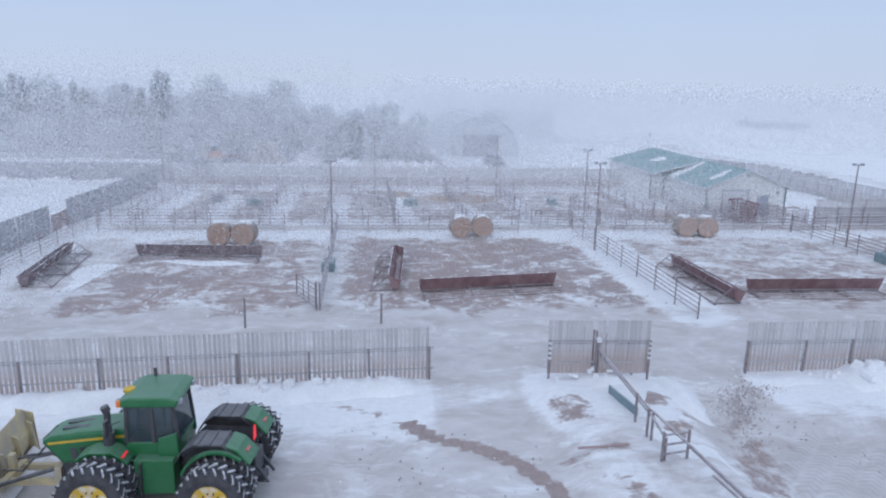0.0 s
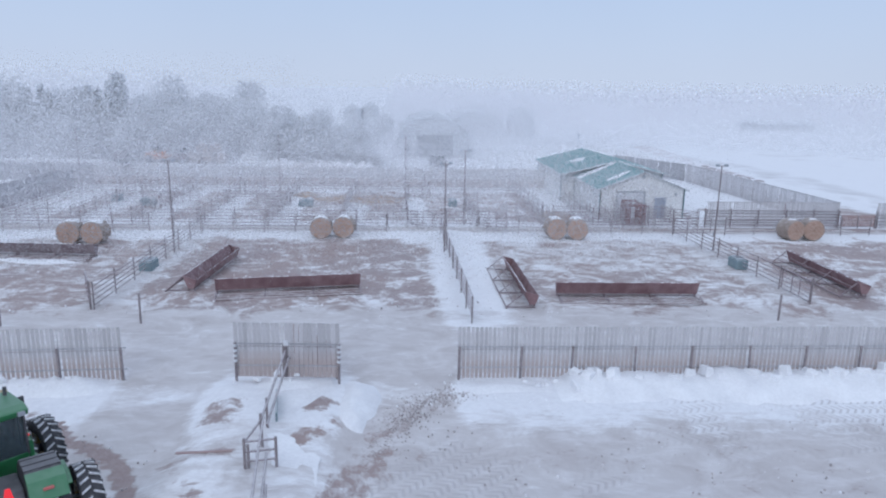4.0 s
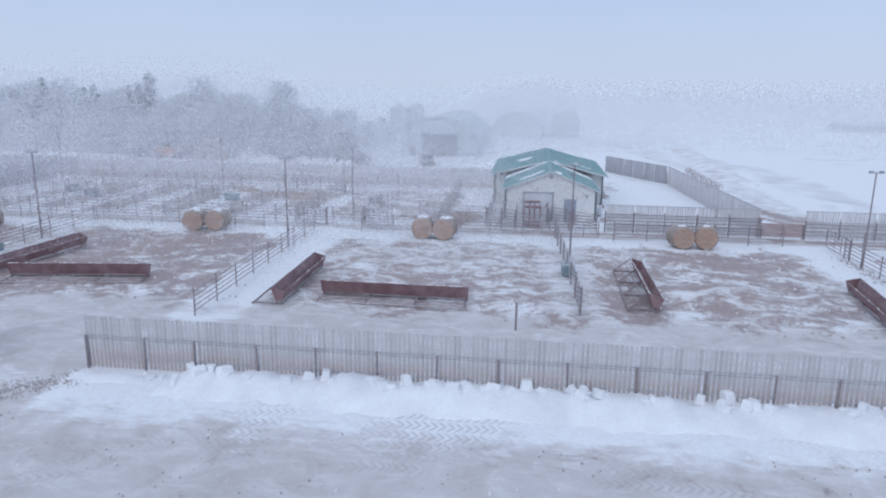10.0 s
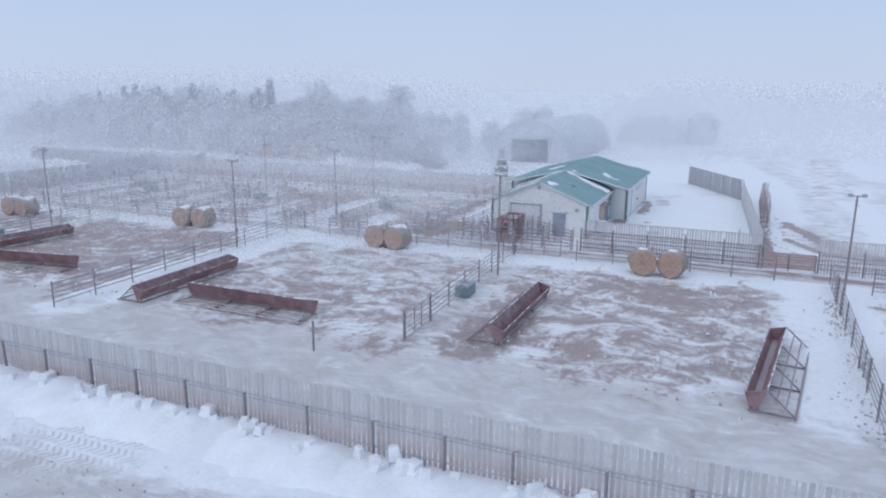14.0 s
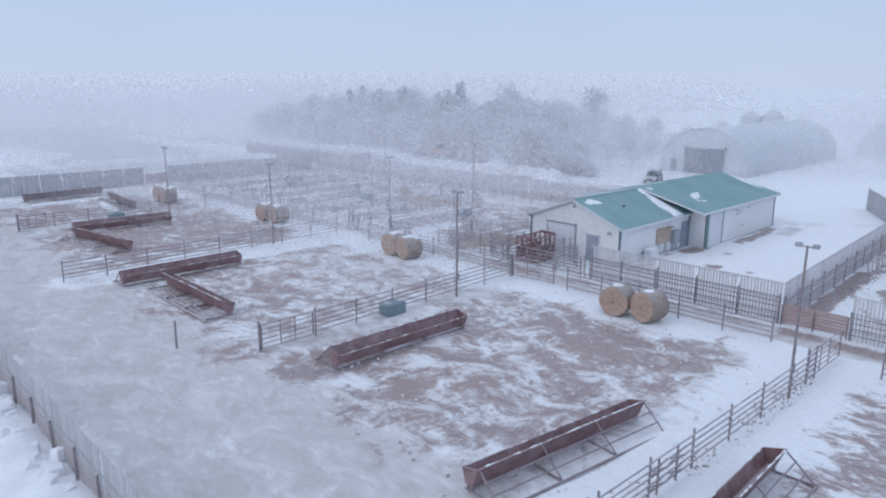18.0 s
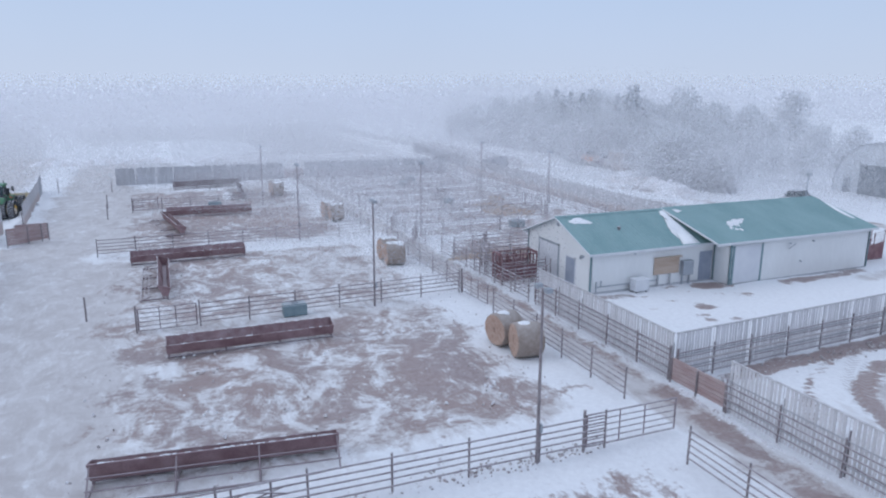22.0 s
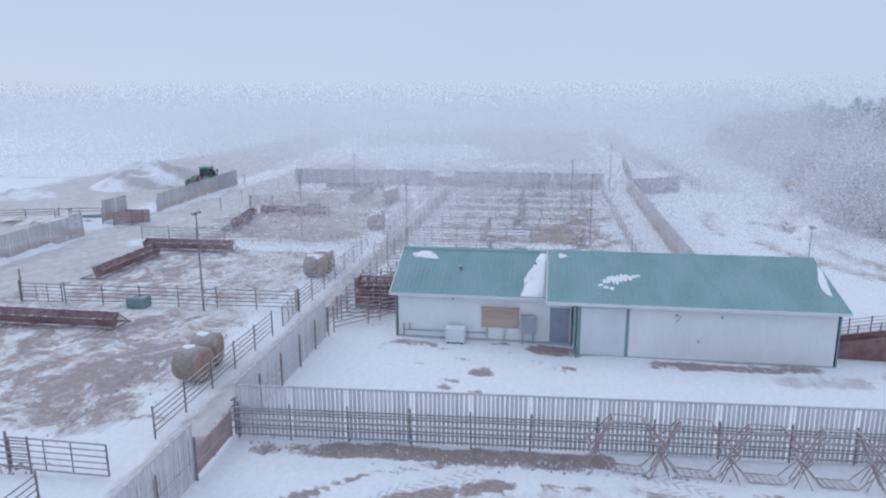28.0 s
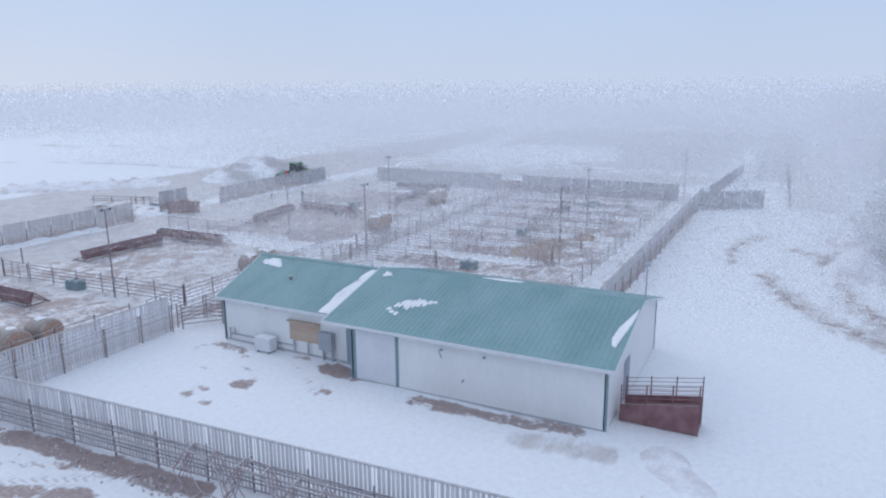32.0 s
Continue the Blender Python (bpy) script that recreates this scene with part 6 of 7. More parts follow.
grain_bin(-4.3, 194.0, 2.4, 6.5, "tall grain bin, grey in the fog")
grain_bin(0.4, 195.5, 2.4, 7.0, "tall grain bin, grey in the fog")
grain_bin(41.6, 189.0, 3.6, 6.0, "broad grain bin far off in the fog")

far_shed = thing("far_shed", pose(141.0, 241.0, -1.0), "low shed far off across the snowy field", "shed")
part("wall", Geo().box(-11, -5, 0, 11, 5, 3), M["galv"], far_shed)
part("roof", Geo().prism([(-6, 3), (0, 4.6), (6, 3)], -11.5, 11.5, "x"), M["galv"], far_shed)

# ---- car before the barn ----


def car(x, y, ang):
    f = thing("parked_car", pose(x, y, 0, 0, 0, ang), "dark frosted sport utility car parked before the barn", "car")
    lower = [(-2.35, 0.45), (2.25, 0.45), (2.38, 0.62), (2.33, 0.95), (1.35, 1.08), (-2.3, 1.12), (-2.42, 0.8)]
    body = Geo()
    body.prism(lower, -0.92, 0.92, "y")
    part("body", body, M["carpaint"], f, bevel=0.06)
    cabin = Geo()
    base = [(-2.2, 1.1), (1.35, 1.08), (0.55, 1.68), (-1.75, 1.74)]
    cabin.v = [(x_, -0.86, z_) for x_, z_ in base[:2]] + [(x_, -0.68, z_) for x_, z_ in base[2:]] + [(x_, 0.86, z_) for x_, z_ in base[:2]] + [(x_, 0.68, z_) for x_, z_ in base[2:]]
    cabin.f = [(0, 1, 2, 3), (7, 6, 5, 4), (0, 4, 5, 1), (1, 5, 6, 2), (2, 6, 7, 3), (3, 7, 4, 0)]
    cabin.mi = [0] * 6
    part("window_band", cabin, M["glass"], f)
    part("roof_panel", Geo().box(-1.72, -0.67, 1.70, 0.55, 0.67, 1.78), M["carpaint"], f, bevel=0.03)
    for sx in (-1.45, 1.45):
        for sy in (-0.88, 0.88):
            w = part("wheel", Geo().lathe([(-0.11, 0.2), (-0.12, 0.33), (-0.06, 0.36), (0.06, 0.36), (0.12, 0.33), (0.11, 0.2)], (sx, sy, 0.36), "y", 20), M["rubber"], f)
            part("rim", Geo().lathe([(-0.10, 0.02), (-0.10, 0.21), (0.10, 0.21), (0.10, 0.02)], (sx, sy, 0.36), "y", 14), M["metalgrey"], w)
    for sy in (-0.62, 0.62):
        part("headlight", Geo().box(2.27, sy - 0.17, 0.72, 2.37, sy + 0.17, 0.86), M["headlamp"], f, "lit headlight")
        part("taillight", Geo().box(-2.44, sy - 0.12, 0.85, -2.38, sy + 0.12, 1.05), M["redlight"], f)
    part("grille", Geo().box(2.33, -0.42, 0.55, 2.40, 0.42, 0.80), M["black"], f)


car(15.8, 113.4, -72)

# ---- old machinery at the wood's edge ----


def machine(x, y, ang, s, label, mat):
    f = thing("old_machine", pose(x, y, 0, 0, 0, ang) @ Matrix.Scale(s, 4), label, "farm machine", "old machines")
    part("body", Geo().prism([(-2.2, 0.8), (1.6, 0.8), (2.2, 1.3), (1.6, 2.3), (-0.4, 2.5), (-2.0, 2.1)], -1.0, 1.0, "y"), M[mat], f, bevel=0.06)
    part("hood", Geo().prism([(1.6, 0.9), (3.4, 0.9), (3.5, 1.5), (1.7, 1.8)], -0.5, 0.5, "y"), M[mat], f, bevel=0.05)
    part("cab", Geo().box(-0.6, -0.7, 2.5, 0.9, 0.7, 3.4), M["glass"], f, bevel=0.04)
    part("cab_roof", Geo().box(-0.8, -0.85, 3.4, 1.0, 0.85, 3.55), M["galv"], f, bevel=0.04)
    for x_, r in ((-1.3, 0.8), (2.6, 0.55)):
        for sy in (-1.2, 1.2):
            part("wheel", Geo().lathe([(-0.2, 0.1), (-0.22, r * 0.9), (-0.12, r), (0.12, r), (0.22, r * 0.9), (0.2, 0.1)], (x_, sy, r), "y", 18), M["haze_rubber"], f)
    part("top_snow", Geo().prism([(-2.0, 2.12), (-0.45, 2.52), (-0.45, 2.66), (-2.0, 2.28)], -0.9, 0.9, "y"), M["snow"], f)


machine(-30.7, 114.2, 10, 0.8, "old orange machine at the wood's edge", "orange_machine")
machine(-37.0, 115.5, 100, 0.8, "old dark machine at the wood's edge", "pipe_dark")
machine(-26.5, 115.0, 200, 0.7, "old rusty machine half under snow at the wood's edge", "rust_far")
for k, (x, y, z) in enumerate(((-24.2, 114.0, 0.0), (-22.2, 114.2, 0.0), (-20.1, 114.0, 0.0), (-23.2, 114.1, 1.5), (-21.1, 114.2, 1.5))):
    old = bale(x, y, 0.95, 1.6, 9 * k - 15, "old frosted round bale stacked at the wood's edge", 120 + k)
    old.location.z = z
    for piece in old.children:
        piece.data.materials[0] = M["oldhay"]
    part("top_snow", Geo().lathe([(-0.6, 0.02), (-0.55, 0.55), (0.55, 0.55), (0.6, 0.02)], (0, 0, 1.46), "y", 12), M["snow"], old, "cap of snow")


def wood_snow_heap():
    g, n = Geo(), 26
    for j in range(n + 1):
        for i in range(n + 1):
            u, v = i / n * 2 - 1, j / n * 2 - 1
            k = max(0.0, 1 - u * u - v * v)
            g.v.append((-13.6 + 4.5 * u, 115.0 + 3.0 * v, 2.7 * k * (0.75 - 0.4 * u + 0.35 * noise.noise((u * 3, v * 3, 6.0))) - 0.08))
    for j in range(n):
        for i in range(n):
            a = j * (n + 1) + i
            g.f.append((a, a + 1, a + n + 2, a + n + 1))
            g.mi.append(0)
    solid("snow_heap", g, M["snow"], "white snow heap beside the stacked bales", "snow pile", kind="stuff", smooth=True)


wood_snow_heap()

# ---- trees ----


def limb(g, a, b, r0, r1, rnd, n=5):
    mid = (a + b) / 2 + Vector((rnd.uniform(-1, 1), rnd.uniform(-1, 1), rnd.uniform(-0.3, 0.6))) * (b - a).length * 0.1
    g.pipe(a, mid, r0, n, r2=(r0 + r1) / 2)
    g.pipe(mid, b, (r0 + r1) / 2, n, r2=r1)


def twigs(g, c, r, count, rnd, size):
    for _ in range(count):
        d = Vector((rnd.gauss(0, 1), rnd.gauss(0, 1), rnd.gauss(0.15, 0.9)))
        p = c + d.normalized() * r * rnd.uniform(0.25, 1.0) ** 0.6
        u = (d.normalized() + Vector((rnd.uniform(-0.8, 0.8), rnd.uniform(-0.8, 0.8), rnd.uniform(-0.6, 0.8)))).normalized() * size * rnd.uniform(0.6, 1.5)
        w = u.cross(Vector((rnd.uniform(-1, 1), rnd.uniform(-1, 1), rnd.uniform(-1, 1)))).normalized() * size * rnd.uniform(0.10, 0.26)
        g.add([p - w * 0.5, p + w * 0.5, p + u + w, p + u * 1.5, p + u - w], [(0, 1, 2, 3, 4)])


def broadleaf_meshes(seed, tall, spread, trunk_share=0.22, clumps=60, per=34, size=0.55):
    rnd = random.Random(seed)
    wood, crown = Geo(), Geo()
    top = Vector((rnd.uniform(-0.4, 0.4), rnd.uniform(-0.4, 0.4), tall * 0.8))
    fork = Vector((0, 0, tall * trunk_share))
    wood.pipe((0, 0, -0.2), fork, tall * 0.022, 8, r2=tall * 0.017)
    limb(wood, fork, top, tall * 0.016, 0.04, rnd, 6)
    for i in range(clumps):
        h = rnd.uniform(trunk_share * 0.9, 1.0)
        a = rnd.uniform(0, 6.28)
        bulge = math.sin(min(1.0, (h - trunk_share * 0.6) / (1 - trunk_share * 0.6)) ** 0.75 * math.pi) ** 0.6
        r = spread * (0.25 + 0.75 * bulge) * rnd.uniform(0.35, 1.0) ** 0.5
        c = Vector((r * math.cos(a), r * math.sin(a), tall * h))
        if i % 2 == 0:
            limb(wood, fork + (top - fork) * max(0, (h - trunk_share)) * 0.7, c, tall * 0.007, 0.02, rnd, 4)
        twigs(crown, c, spread * rnd.uniform(0.22, 0.40), per, rnd, size)
    return wood, crown


def conifer_meshes(seed, tall, spread):
    rnd = random.Random(seed)
    wood, crown = Geo(), Geo()
    wood.pipe((0, 0, -0.2), (0, 0, tall), tall * 0.016, 7, r2=0.03)
    z = tall * 0.08
    while z < tall * 0.99:
        q = 1 - z / tall
        n = 7 + int(6 * q)
        for i in range(n):
            a = 6.28 * i / n + rnd.uniform(-0.3, 0.3)
            r = spread * (q ** 0.85) * rnd.uniform(0.7, 1.1) + 0.15
            tip = Vector((r * math.cos(a), r * math.sin(a), z - r * 0.28))
            root = Vector((0, 0, z + 0.1))
            for k in range(5):
                p = root.lerp(tip, 0.2 + 0.16 * k)
                u = (tip - root).normalized() * 0.9 + Vector((rnd.uniform(-0.4, 0.4), rnd.uniform(-0.4, 0.4), rnd.uniform(-0.3, 0.25)))
                w = u.cross(Vector((0, 0, 1))).normalized() * (0.28 + 0.25 * q)
                crown.add([p - w * 0.3, p + w * 0.3, p + u * 0.7 + w, p + u * 1.2, p + u * 0.7 - w], [(0, 1, 2, 3, 4)])
        z += tall * 0.035
    return wood, crown


KINDS = []
for sd, tall, spread, cl in ((1, 12.5, 4.6, 70), (2, 10.5, 4.2, 64), (3, 13.5, 4.4, 74)):
    w_, c_ = broadleaf_meshes(sd, tall, spread, clumps=cl)
    KINDS.append((w_.mesh("trunk", M["bark"]), c_.mesh("crown", M["frosttwig"])))
w_, c_ = broadleaf_meshes(7, 7.0, 4.8, 0.08, 74, 34, 0.42)
BUSHY = (w_.mesh("trunk", M["bark"]), c_.mesh("crown", M["frosttwig"]))
w_, c_ = broadleaf_meshes(8, 3.0, 2.4, 0.05, 30, 26, 0.35)
SHRUB = (w_.mesh("trunk", M["bark"]), c_.mesh("crown", M["shrub"]))
CONES = []
for sd, tall, spread in ((4, 17.0, 2.6), (5, 14.5, 2.4)):
    w_, c_ = conifer_meshes(sd, tall, spread)
    CONES.append((w_.mesh("trunk", M["bark"]), c_.mesh("crown", M["needles"])))


def tree(name, kind, x, y, s, label, rnd, z=0.0):
    f = thing(name, pose(x, y, z, 0, 0, rnd.uniform(0, 360)) @ Matrix.Diagonal((s * rnd.uniform(0.9, 1.1), s * rnd.uniform(0.9, 1.1), s, 1)), label, "tree" if name != "shrub" else "shrub", "frosted trees")
    part("trunk", kind[0], None, f)
    part("crown", kind[1], None, f)
    return f


def wood():
    rnd = random.Random(21)
    frosty = "broadleaf tree white with hoarfrost at the wood's edge"
    edge = [(-105, 118), (-80, 120), (-60, 121), (-40, 121), (-22, 122), (-8, 122), (1, 121)]
    for row, (back, scale, gap) in enumerate(((0, 0.72, 5.2), (9, 0.95, 5.8), (20, 1.08, 6.4), (34, 1.12, 7.5))):
        x = -106 + rnd.uniform(0, 3)
        while x < 3 + back * 0.15 - (0 if row else 2):
            y = float(np.interp(x, [p[0] for p in edge], [p[1] for p in edge])) + back + rnd.uniform(-2, 2)
            s = 0.78 * scale * rnd.uniform(0.8, 1.15) * (1 - 0.45 * float(smooth_step(np.array(x), -26, 2)))
            tree("frosted_tree", rnd.choice(KINDS), x, y, s, frosty if row < 2 else "tall broadleaf tree grey with frost in the wood", rnd)
            x += gap * rnd.uniform(0.75, 1.25)
    for x, y, s in ((-93, 140, 1.0), (-88, 146, 0.95), (-84, 141, 1.05), (-79, 148, 0.9), (-74, 143, 1.0), (-69, 150, 1.0), (-60, 141, 0.95), (-46.5, 131, 1.0), (-44.2, 134, 1.08), (-42.0, 131, 1.05), (-43.5, 129, 0.95), (-64, 146, 0.9), (-97, 147, 1.0), (-56, 148, 0.85), (-52, 140, 0.9), (-70, 138, 0.95), (-76, 136, 1.0), (-90, 137, 0.95), (-102, 140, 1.0), (-66, 134, 0.85)):
        tree("frosted_spruce", rnd.choice(CONES), x, y, 0.84 * s, "tall spruce grey-white with hoarfrost", rnd)
    for x, y, s in ((-34, 116.5, 0.95), (-26, 118.5, 1.0), (-17, 119.5, 1.05), (-9.5, 112.5, 1.0), (-4.0, 111.0, 1.05), (1.2, 113.5, 0.8), (-12, 117, 1.0), (-46, 117.0, 0.85), (-58, 117.5, 0.8), (-72, 117, 0.85)):
        tree("frosted_bush_tree", BUSHY, x, y, s, "broad bushy tree white with hoarfrost", rnd)
    for i in range(16):
        x = rnd.uniform(-12, 6)
        tree("shrub", SHRUB, x, 112.5 + rnd.uniform(-1, 2.5) - 0.1 * x, rnd.uniform(0.4, 0.75), "low bare shrub grey with frost", rnd)


wood()

# ---- tractor with snow blade ----
WHEEL_R = 1.03


def wheel_mesh(flip):
    g = Geo()
    R = WHEEL_R
    prof = [(-0.26, 0.56), (-0.31, 0.70), (-0.31, 0.90), (-0.26, 0.965), (0.0, 0.985), (0.26, 0.965), (0.31, 0.90), (0.31, 0.70), (0.26, 0.56)]
    g.lathe(prof, (0, 0, 0), "y", 40, 0)
    for i in range(22):
        for s in (-1, 1):
            a = 2 * math.pi * (i + (0.5 if s > 0 else 0)) / 22
            b = a + 0.17
            w = 0.035
            lug = []
            for off in (-w, w):
                for ang, y, r0 in ((a, 0.0, 0.97), (b, 0.31, 0.93)):
                    for r in (r0, R):
                        t = ang + off / R
                        lug.append((r * math.cos(t), s * y, r * math.sin(t)))
            g.add(lug, [(0, 1, 3, 2), (4, 6, 7, 5), (1, 5, 7, 3), (0, 2, 6, 4), (0, 4, 5, 1), (2, 3, 7, 6)], 0)
            if (i * 7 + (3 if s > 0 else 0)) % 7 < 6:
                sn = []
                for off in (w * 0.9, w * 3.2):
                    for ang, y in ((a + 0.01, 0.03), (b - 0.02, 0.285)):
                        for r in (0.955, 1.022):
                            t = ang + off / R
                            sn.append((r * math.cos(t), s * y, r * math.sin(t)))
                g.add(sn, [(0, 1, 3, 2), (4, 6, 7, 5), (1, 5, 7, 3), (0, 2, 6, 4), (0, 4, 5, 1), (2, 3, 7, 6)], 2)
    g.lathe([(-0.24, 0.50), (-0.24, 0.57), (0.24, 0.57), (0.24, 0.50)], (0, 0, 0), "y", 32, 1)
    o = 0.12 * flip
    g.lathe([(o - 0.02, 0.05), (o - 0.02, 0.52), (o + 0.02, 0.52), (o + 0.02, 0.05)], (0, 0, 0), "y", 32, 1)
    g.lathe([(o - 0.02, 0.02), (o - 0.02, 0.2), (o + 0.14 * flip, 0.17), (o + 0.14 * flip, 0.02)], (0, 0, 0), "y", 20, 1)
    for i in range(10):
        a = 2 * math.pi * i / 10
        g.pipe((0.27 * math.cos(a), o - 0.03, 0.27 * math.sin(a)), (0.27 * math.cos(a), o + 0.07 * flip, 0.27 * math.sin(a)), 0.025, 6, 0)
    return g.mesh("wheel", M["rubber"], M["rim"], M["tyresnow"])


WHEELS = []


def fender(x0, x1, y0, y1, z0, z1):
    """A fender that slopes down at both ends, over two wheels side by side."""
    xm = x1 - x0
    top = [(x0, z0), (x0 + 0.12 * xm, z0 + 0.55 * (z1 - z0)), (x0 + 0.30 * xm, z1), (x0 + 0.72 * xm, z1), (x0 + 0.90 * xm, z0 + 0.62 * (z1 - z0)), (x1, z0 + 0.1)]
    low = [(x, z - 0.07) for x, z in reversed(top)]
    return Geo().prism(top + low, y0, y1, "y")


def tractor():
    """It stands with its nose towards +x; the origin lies on the ground under the pivot."""
    t = thing("tractor", pose(-11, 18, 0, 0, 0, 180), "green articulated four-wheel-drive tractor with dual tyres and snow blade", "tractor")
    G, K, Y = M["green"], M["black"], M["yellow"]
    fx, rx = 1.72, -1.95
    # front frame
    part("front_chassis", Geo().box(0.3, -0.55, 0.75, 3.2, 0.55, 1.5), K, t, bevel=0.05)
    part("hood", Geo().prism([(1.1, 1.45), (3.15, 1.3), (3.72, 2.0), (3.74, 2.12), (3.45, 2.27), (2.6, 2.42), (1.1, 2.52)], -0.6, 0.6, "y"), G, t, "green engine hood", bevel=0.12)
    for sy in (-1, 1):
        part("hood_stripe", Geo().prism([(1.15, 2.22), (3.55, 1.98), (3.57, 2.05), (1.15, 2.31)], sy * 0.602, sy * 0.612, "y"), Y, t, "yellow stripe")
        for k in range(3):
            part("hood_vent", Geo().prism([(2.05 + 0.3 * k, 1.5), (2.25 + 0.3 * k, 1.48), (2.32 + 0.3 * k, 1.92 - 0.03 * k), (2.12 + 0.3 * k, 1.96 - 0.03 * k)], sy * 0.602, sy * 0.614, "y"), K, t)
        part("hood_top_vent", Geo().box(2.2, sy * 0.2 - 0.09, 2.37, 3.0, sy * 0.2 + 0.09, 2.42, turn=Matrix.Rotation(radians(5), 4, "Y") @ Matrix.Translation((0.0, 0, 0.22))), K, t)
    part("grille", Geo().prism([(3.05, 1.28), (3.2, 1.28), (3.76, 1.98), (3.6, 1.98)], -0.5, 0.5, "y"), K, t, "black radiator grille")
    for sy in (-1, 1):
        part("head_lamp", Geo().box(3.66, sy * 0.28 - 0.14, 2.0, 3.77, sy * 0.28 + 0.14, 2.1), M["glass"], t)
        f = part("front_fender", fender(0.9, 2.45, sy * 0.72, sy * 1.4, 1.75, 2.12), G, t, "green front fender", bevel=0.03)
        part("fender_lamp", Geo().box(0.98, sy * 1.2 - 0.16, 1.96, 1.04, sy * 1.2 + 0.2, 2.0), M["taillamp"], f, "red marker lamp")
    part("battery_box", Geo().box(-0.4, -1.2, 0.6, 0.8, -0.56, 1.75), G, t, "green side tank", bevel=0.05)
    part("fuel_tank", Geo().box(-0.4, 0.56, 0.6, 0.8, 1.2, 1.75), G, t, "green side tank", bevel=0.05)
    part("step_ladder", Geo().box(0.55, 1.1, 0.45, 0.6, 1.35, 1.7).box(1.05, 1.1, 0.45, 1.1, 1.35, 1.7).box(0.55, 1.12, 0.55, 1.1, 1.35, 0.6).box(0.55, 1.12, 0.9, 1.1, 1.35, 0.95).box(0.55, 1.12, 1.25, 1.1, 1.35, 1.3), K, t)
    part("exhaust_pipe", Geo().pipe((1.6, 0.82, 1.5), (1.6, 0.82, 2.5), 0.17, 12).pipe((1.6, 0.82, 2.5), (1.6, 0.82, 3.2), 0.1, 12).pipe((1.6, 0.82, 3.2), (1.66, 0.84, 3.36), 0.13, 12), K, t, "black exhaust stack", smooth=False)
    part("air_intake", Geo().pipe((1.5, -0.85, 1.5), (1.5, -0.85, 2.7), 0.12, 12).pipe((1.5, -0.85, 2.7), (1.5, -0.85, 2.95), 0.19, 12), K, t)
    # cab
    c = part("cab", Geo().prism([(-0.42, 1.55), (1.1, 1.55), (1.12, 2.15), (-0.5, 2.15)], -0.82, 0.82, "y"), G, t, "green lower cab", bevel=0.05)
    part("cab_glass", Geo().prism([(-0.48, 2.15), (1.1, 2.15), (1.02, 3.35), (-0.35, 3.35)], -0.80, 0.80, "y"), M["glass"], c, "tinted cab windows")
    part("seat", Geo().box(-0.2, -0.28, 2.0, 0.35, 0.28, 2.25).box(-0.3, -0.26, 2.25, -0.15, 0.26, 2.9), K, c)
    for x, x2 in ((-0.48, -0.35), (0.25, 0.3), (1.1, 1.02)):
        for sy in (-1, 1):
            part("cab_pillar", Geo().prism([(x - 0.05, 2.12), (x + 0.05, 2.12), (x2 + 0.05, 3.38), (x2 - 0.05, 3.38)], sy * 0.805 - 0.03, sy * 0.805 + 0.03, "y"), K, c)
    part("cab_roof", Geo().prism([(-0.5, 3.34), (1.15, 3.34), (1.3, 3.42), (1.24, 3.54), (0.9, 3.66), (-0.3, 3.66), (-0.56, 3.54)], -0.93, 0.93, "y"), G, c, "green cab roof", bevel=0.07)
    part("satellite_dome", Geo().lathe([(0, 0.02), (0, 0.2), (0.1, 0.17), (0.16, 0.02)], (1.12, 0.15, 3.56), "z", 16), Y, c, "yellow guidance dome", smooth=True)
    part("beacon", Geo().pipe((0.95, 0.7, 3.4), (1.2, 0.9, 3.42), 0.03, 6).pipe((1.2, 0.9, 3.38), (1.2, 0.9, 3.56), 0.07, 10), M["orange"], c, "orange warning beacon")
    part("roof_antenna", Geo().pipe((0.6, -0.7, 3.7), (0.62, -0.72, 3.95), 0.06, 8), K, c)
    for sy in (-1, 1):
        for x in (-0.58, 1.28):
            part("work_lamp", Geo().box(x - 0.04, sy * 0.7 - 0.1, 3.40, x + 0.04, sy * 0.7 + 0.1, 3.52), M["metalgrey"], c)
        part("mirror", Geo().pipe((1.2, sy * 0.9, 2.9), (1.45, sy * 1.35, 2.95), 0.02, 6).box(1.4, sy * 1.35 - 0.12, 2.6, 1.46, sy * 1.35 + 0.12, 3.15), K, c)
    # rear frame
    r = part("rear_frame", Geo().box(-2.8, -0.45, 0.75, -0.2, 0.45, 1.5), K, t, bevel=0.05)
    part("rear_tank", Geo().prism([(-2.4, 1.45), (-0.8, 1.45), (-0.8, 1.85), (-2.0, 1.9)], -0.45, 0.45, "y"), K, r, bevel=0.05)
    for sy in (-1, 1):
        f = part("rear_fender", fender(-2.7, -0.62, sy * 0.48, sy * 1.42, 1.72, 2.42), K, r, "black rear fender", bevel=0.03)
        part("rear_fender_cap", Geo().prism([(-2.86, 1.8), (-2.5, 2.21), (-2.2, 2.36), (-2.2, 2.41), (-2.55, 2.28), (-2.94, 1.84)], sy * 0.46, sy * 1.44, "y"), G, r, "green fender end", bevel=0.03)
        part("tail_lamp", Geo().box(-2.78, sy * 0.95 - 0.13, 2.06, -2.7, sy * 0.95 + 0.13, 2.12), M["redlight"], r, "red tail lamp")
        for k in range(3):
            part("fender_rib", Geo().box(-2.1 + 0.36 * k, sy * 0.95 - 0.46, 2.42, -2.06 + 0.36 * k, sy * 0.95 + 0.46, 2.45), K, r)
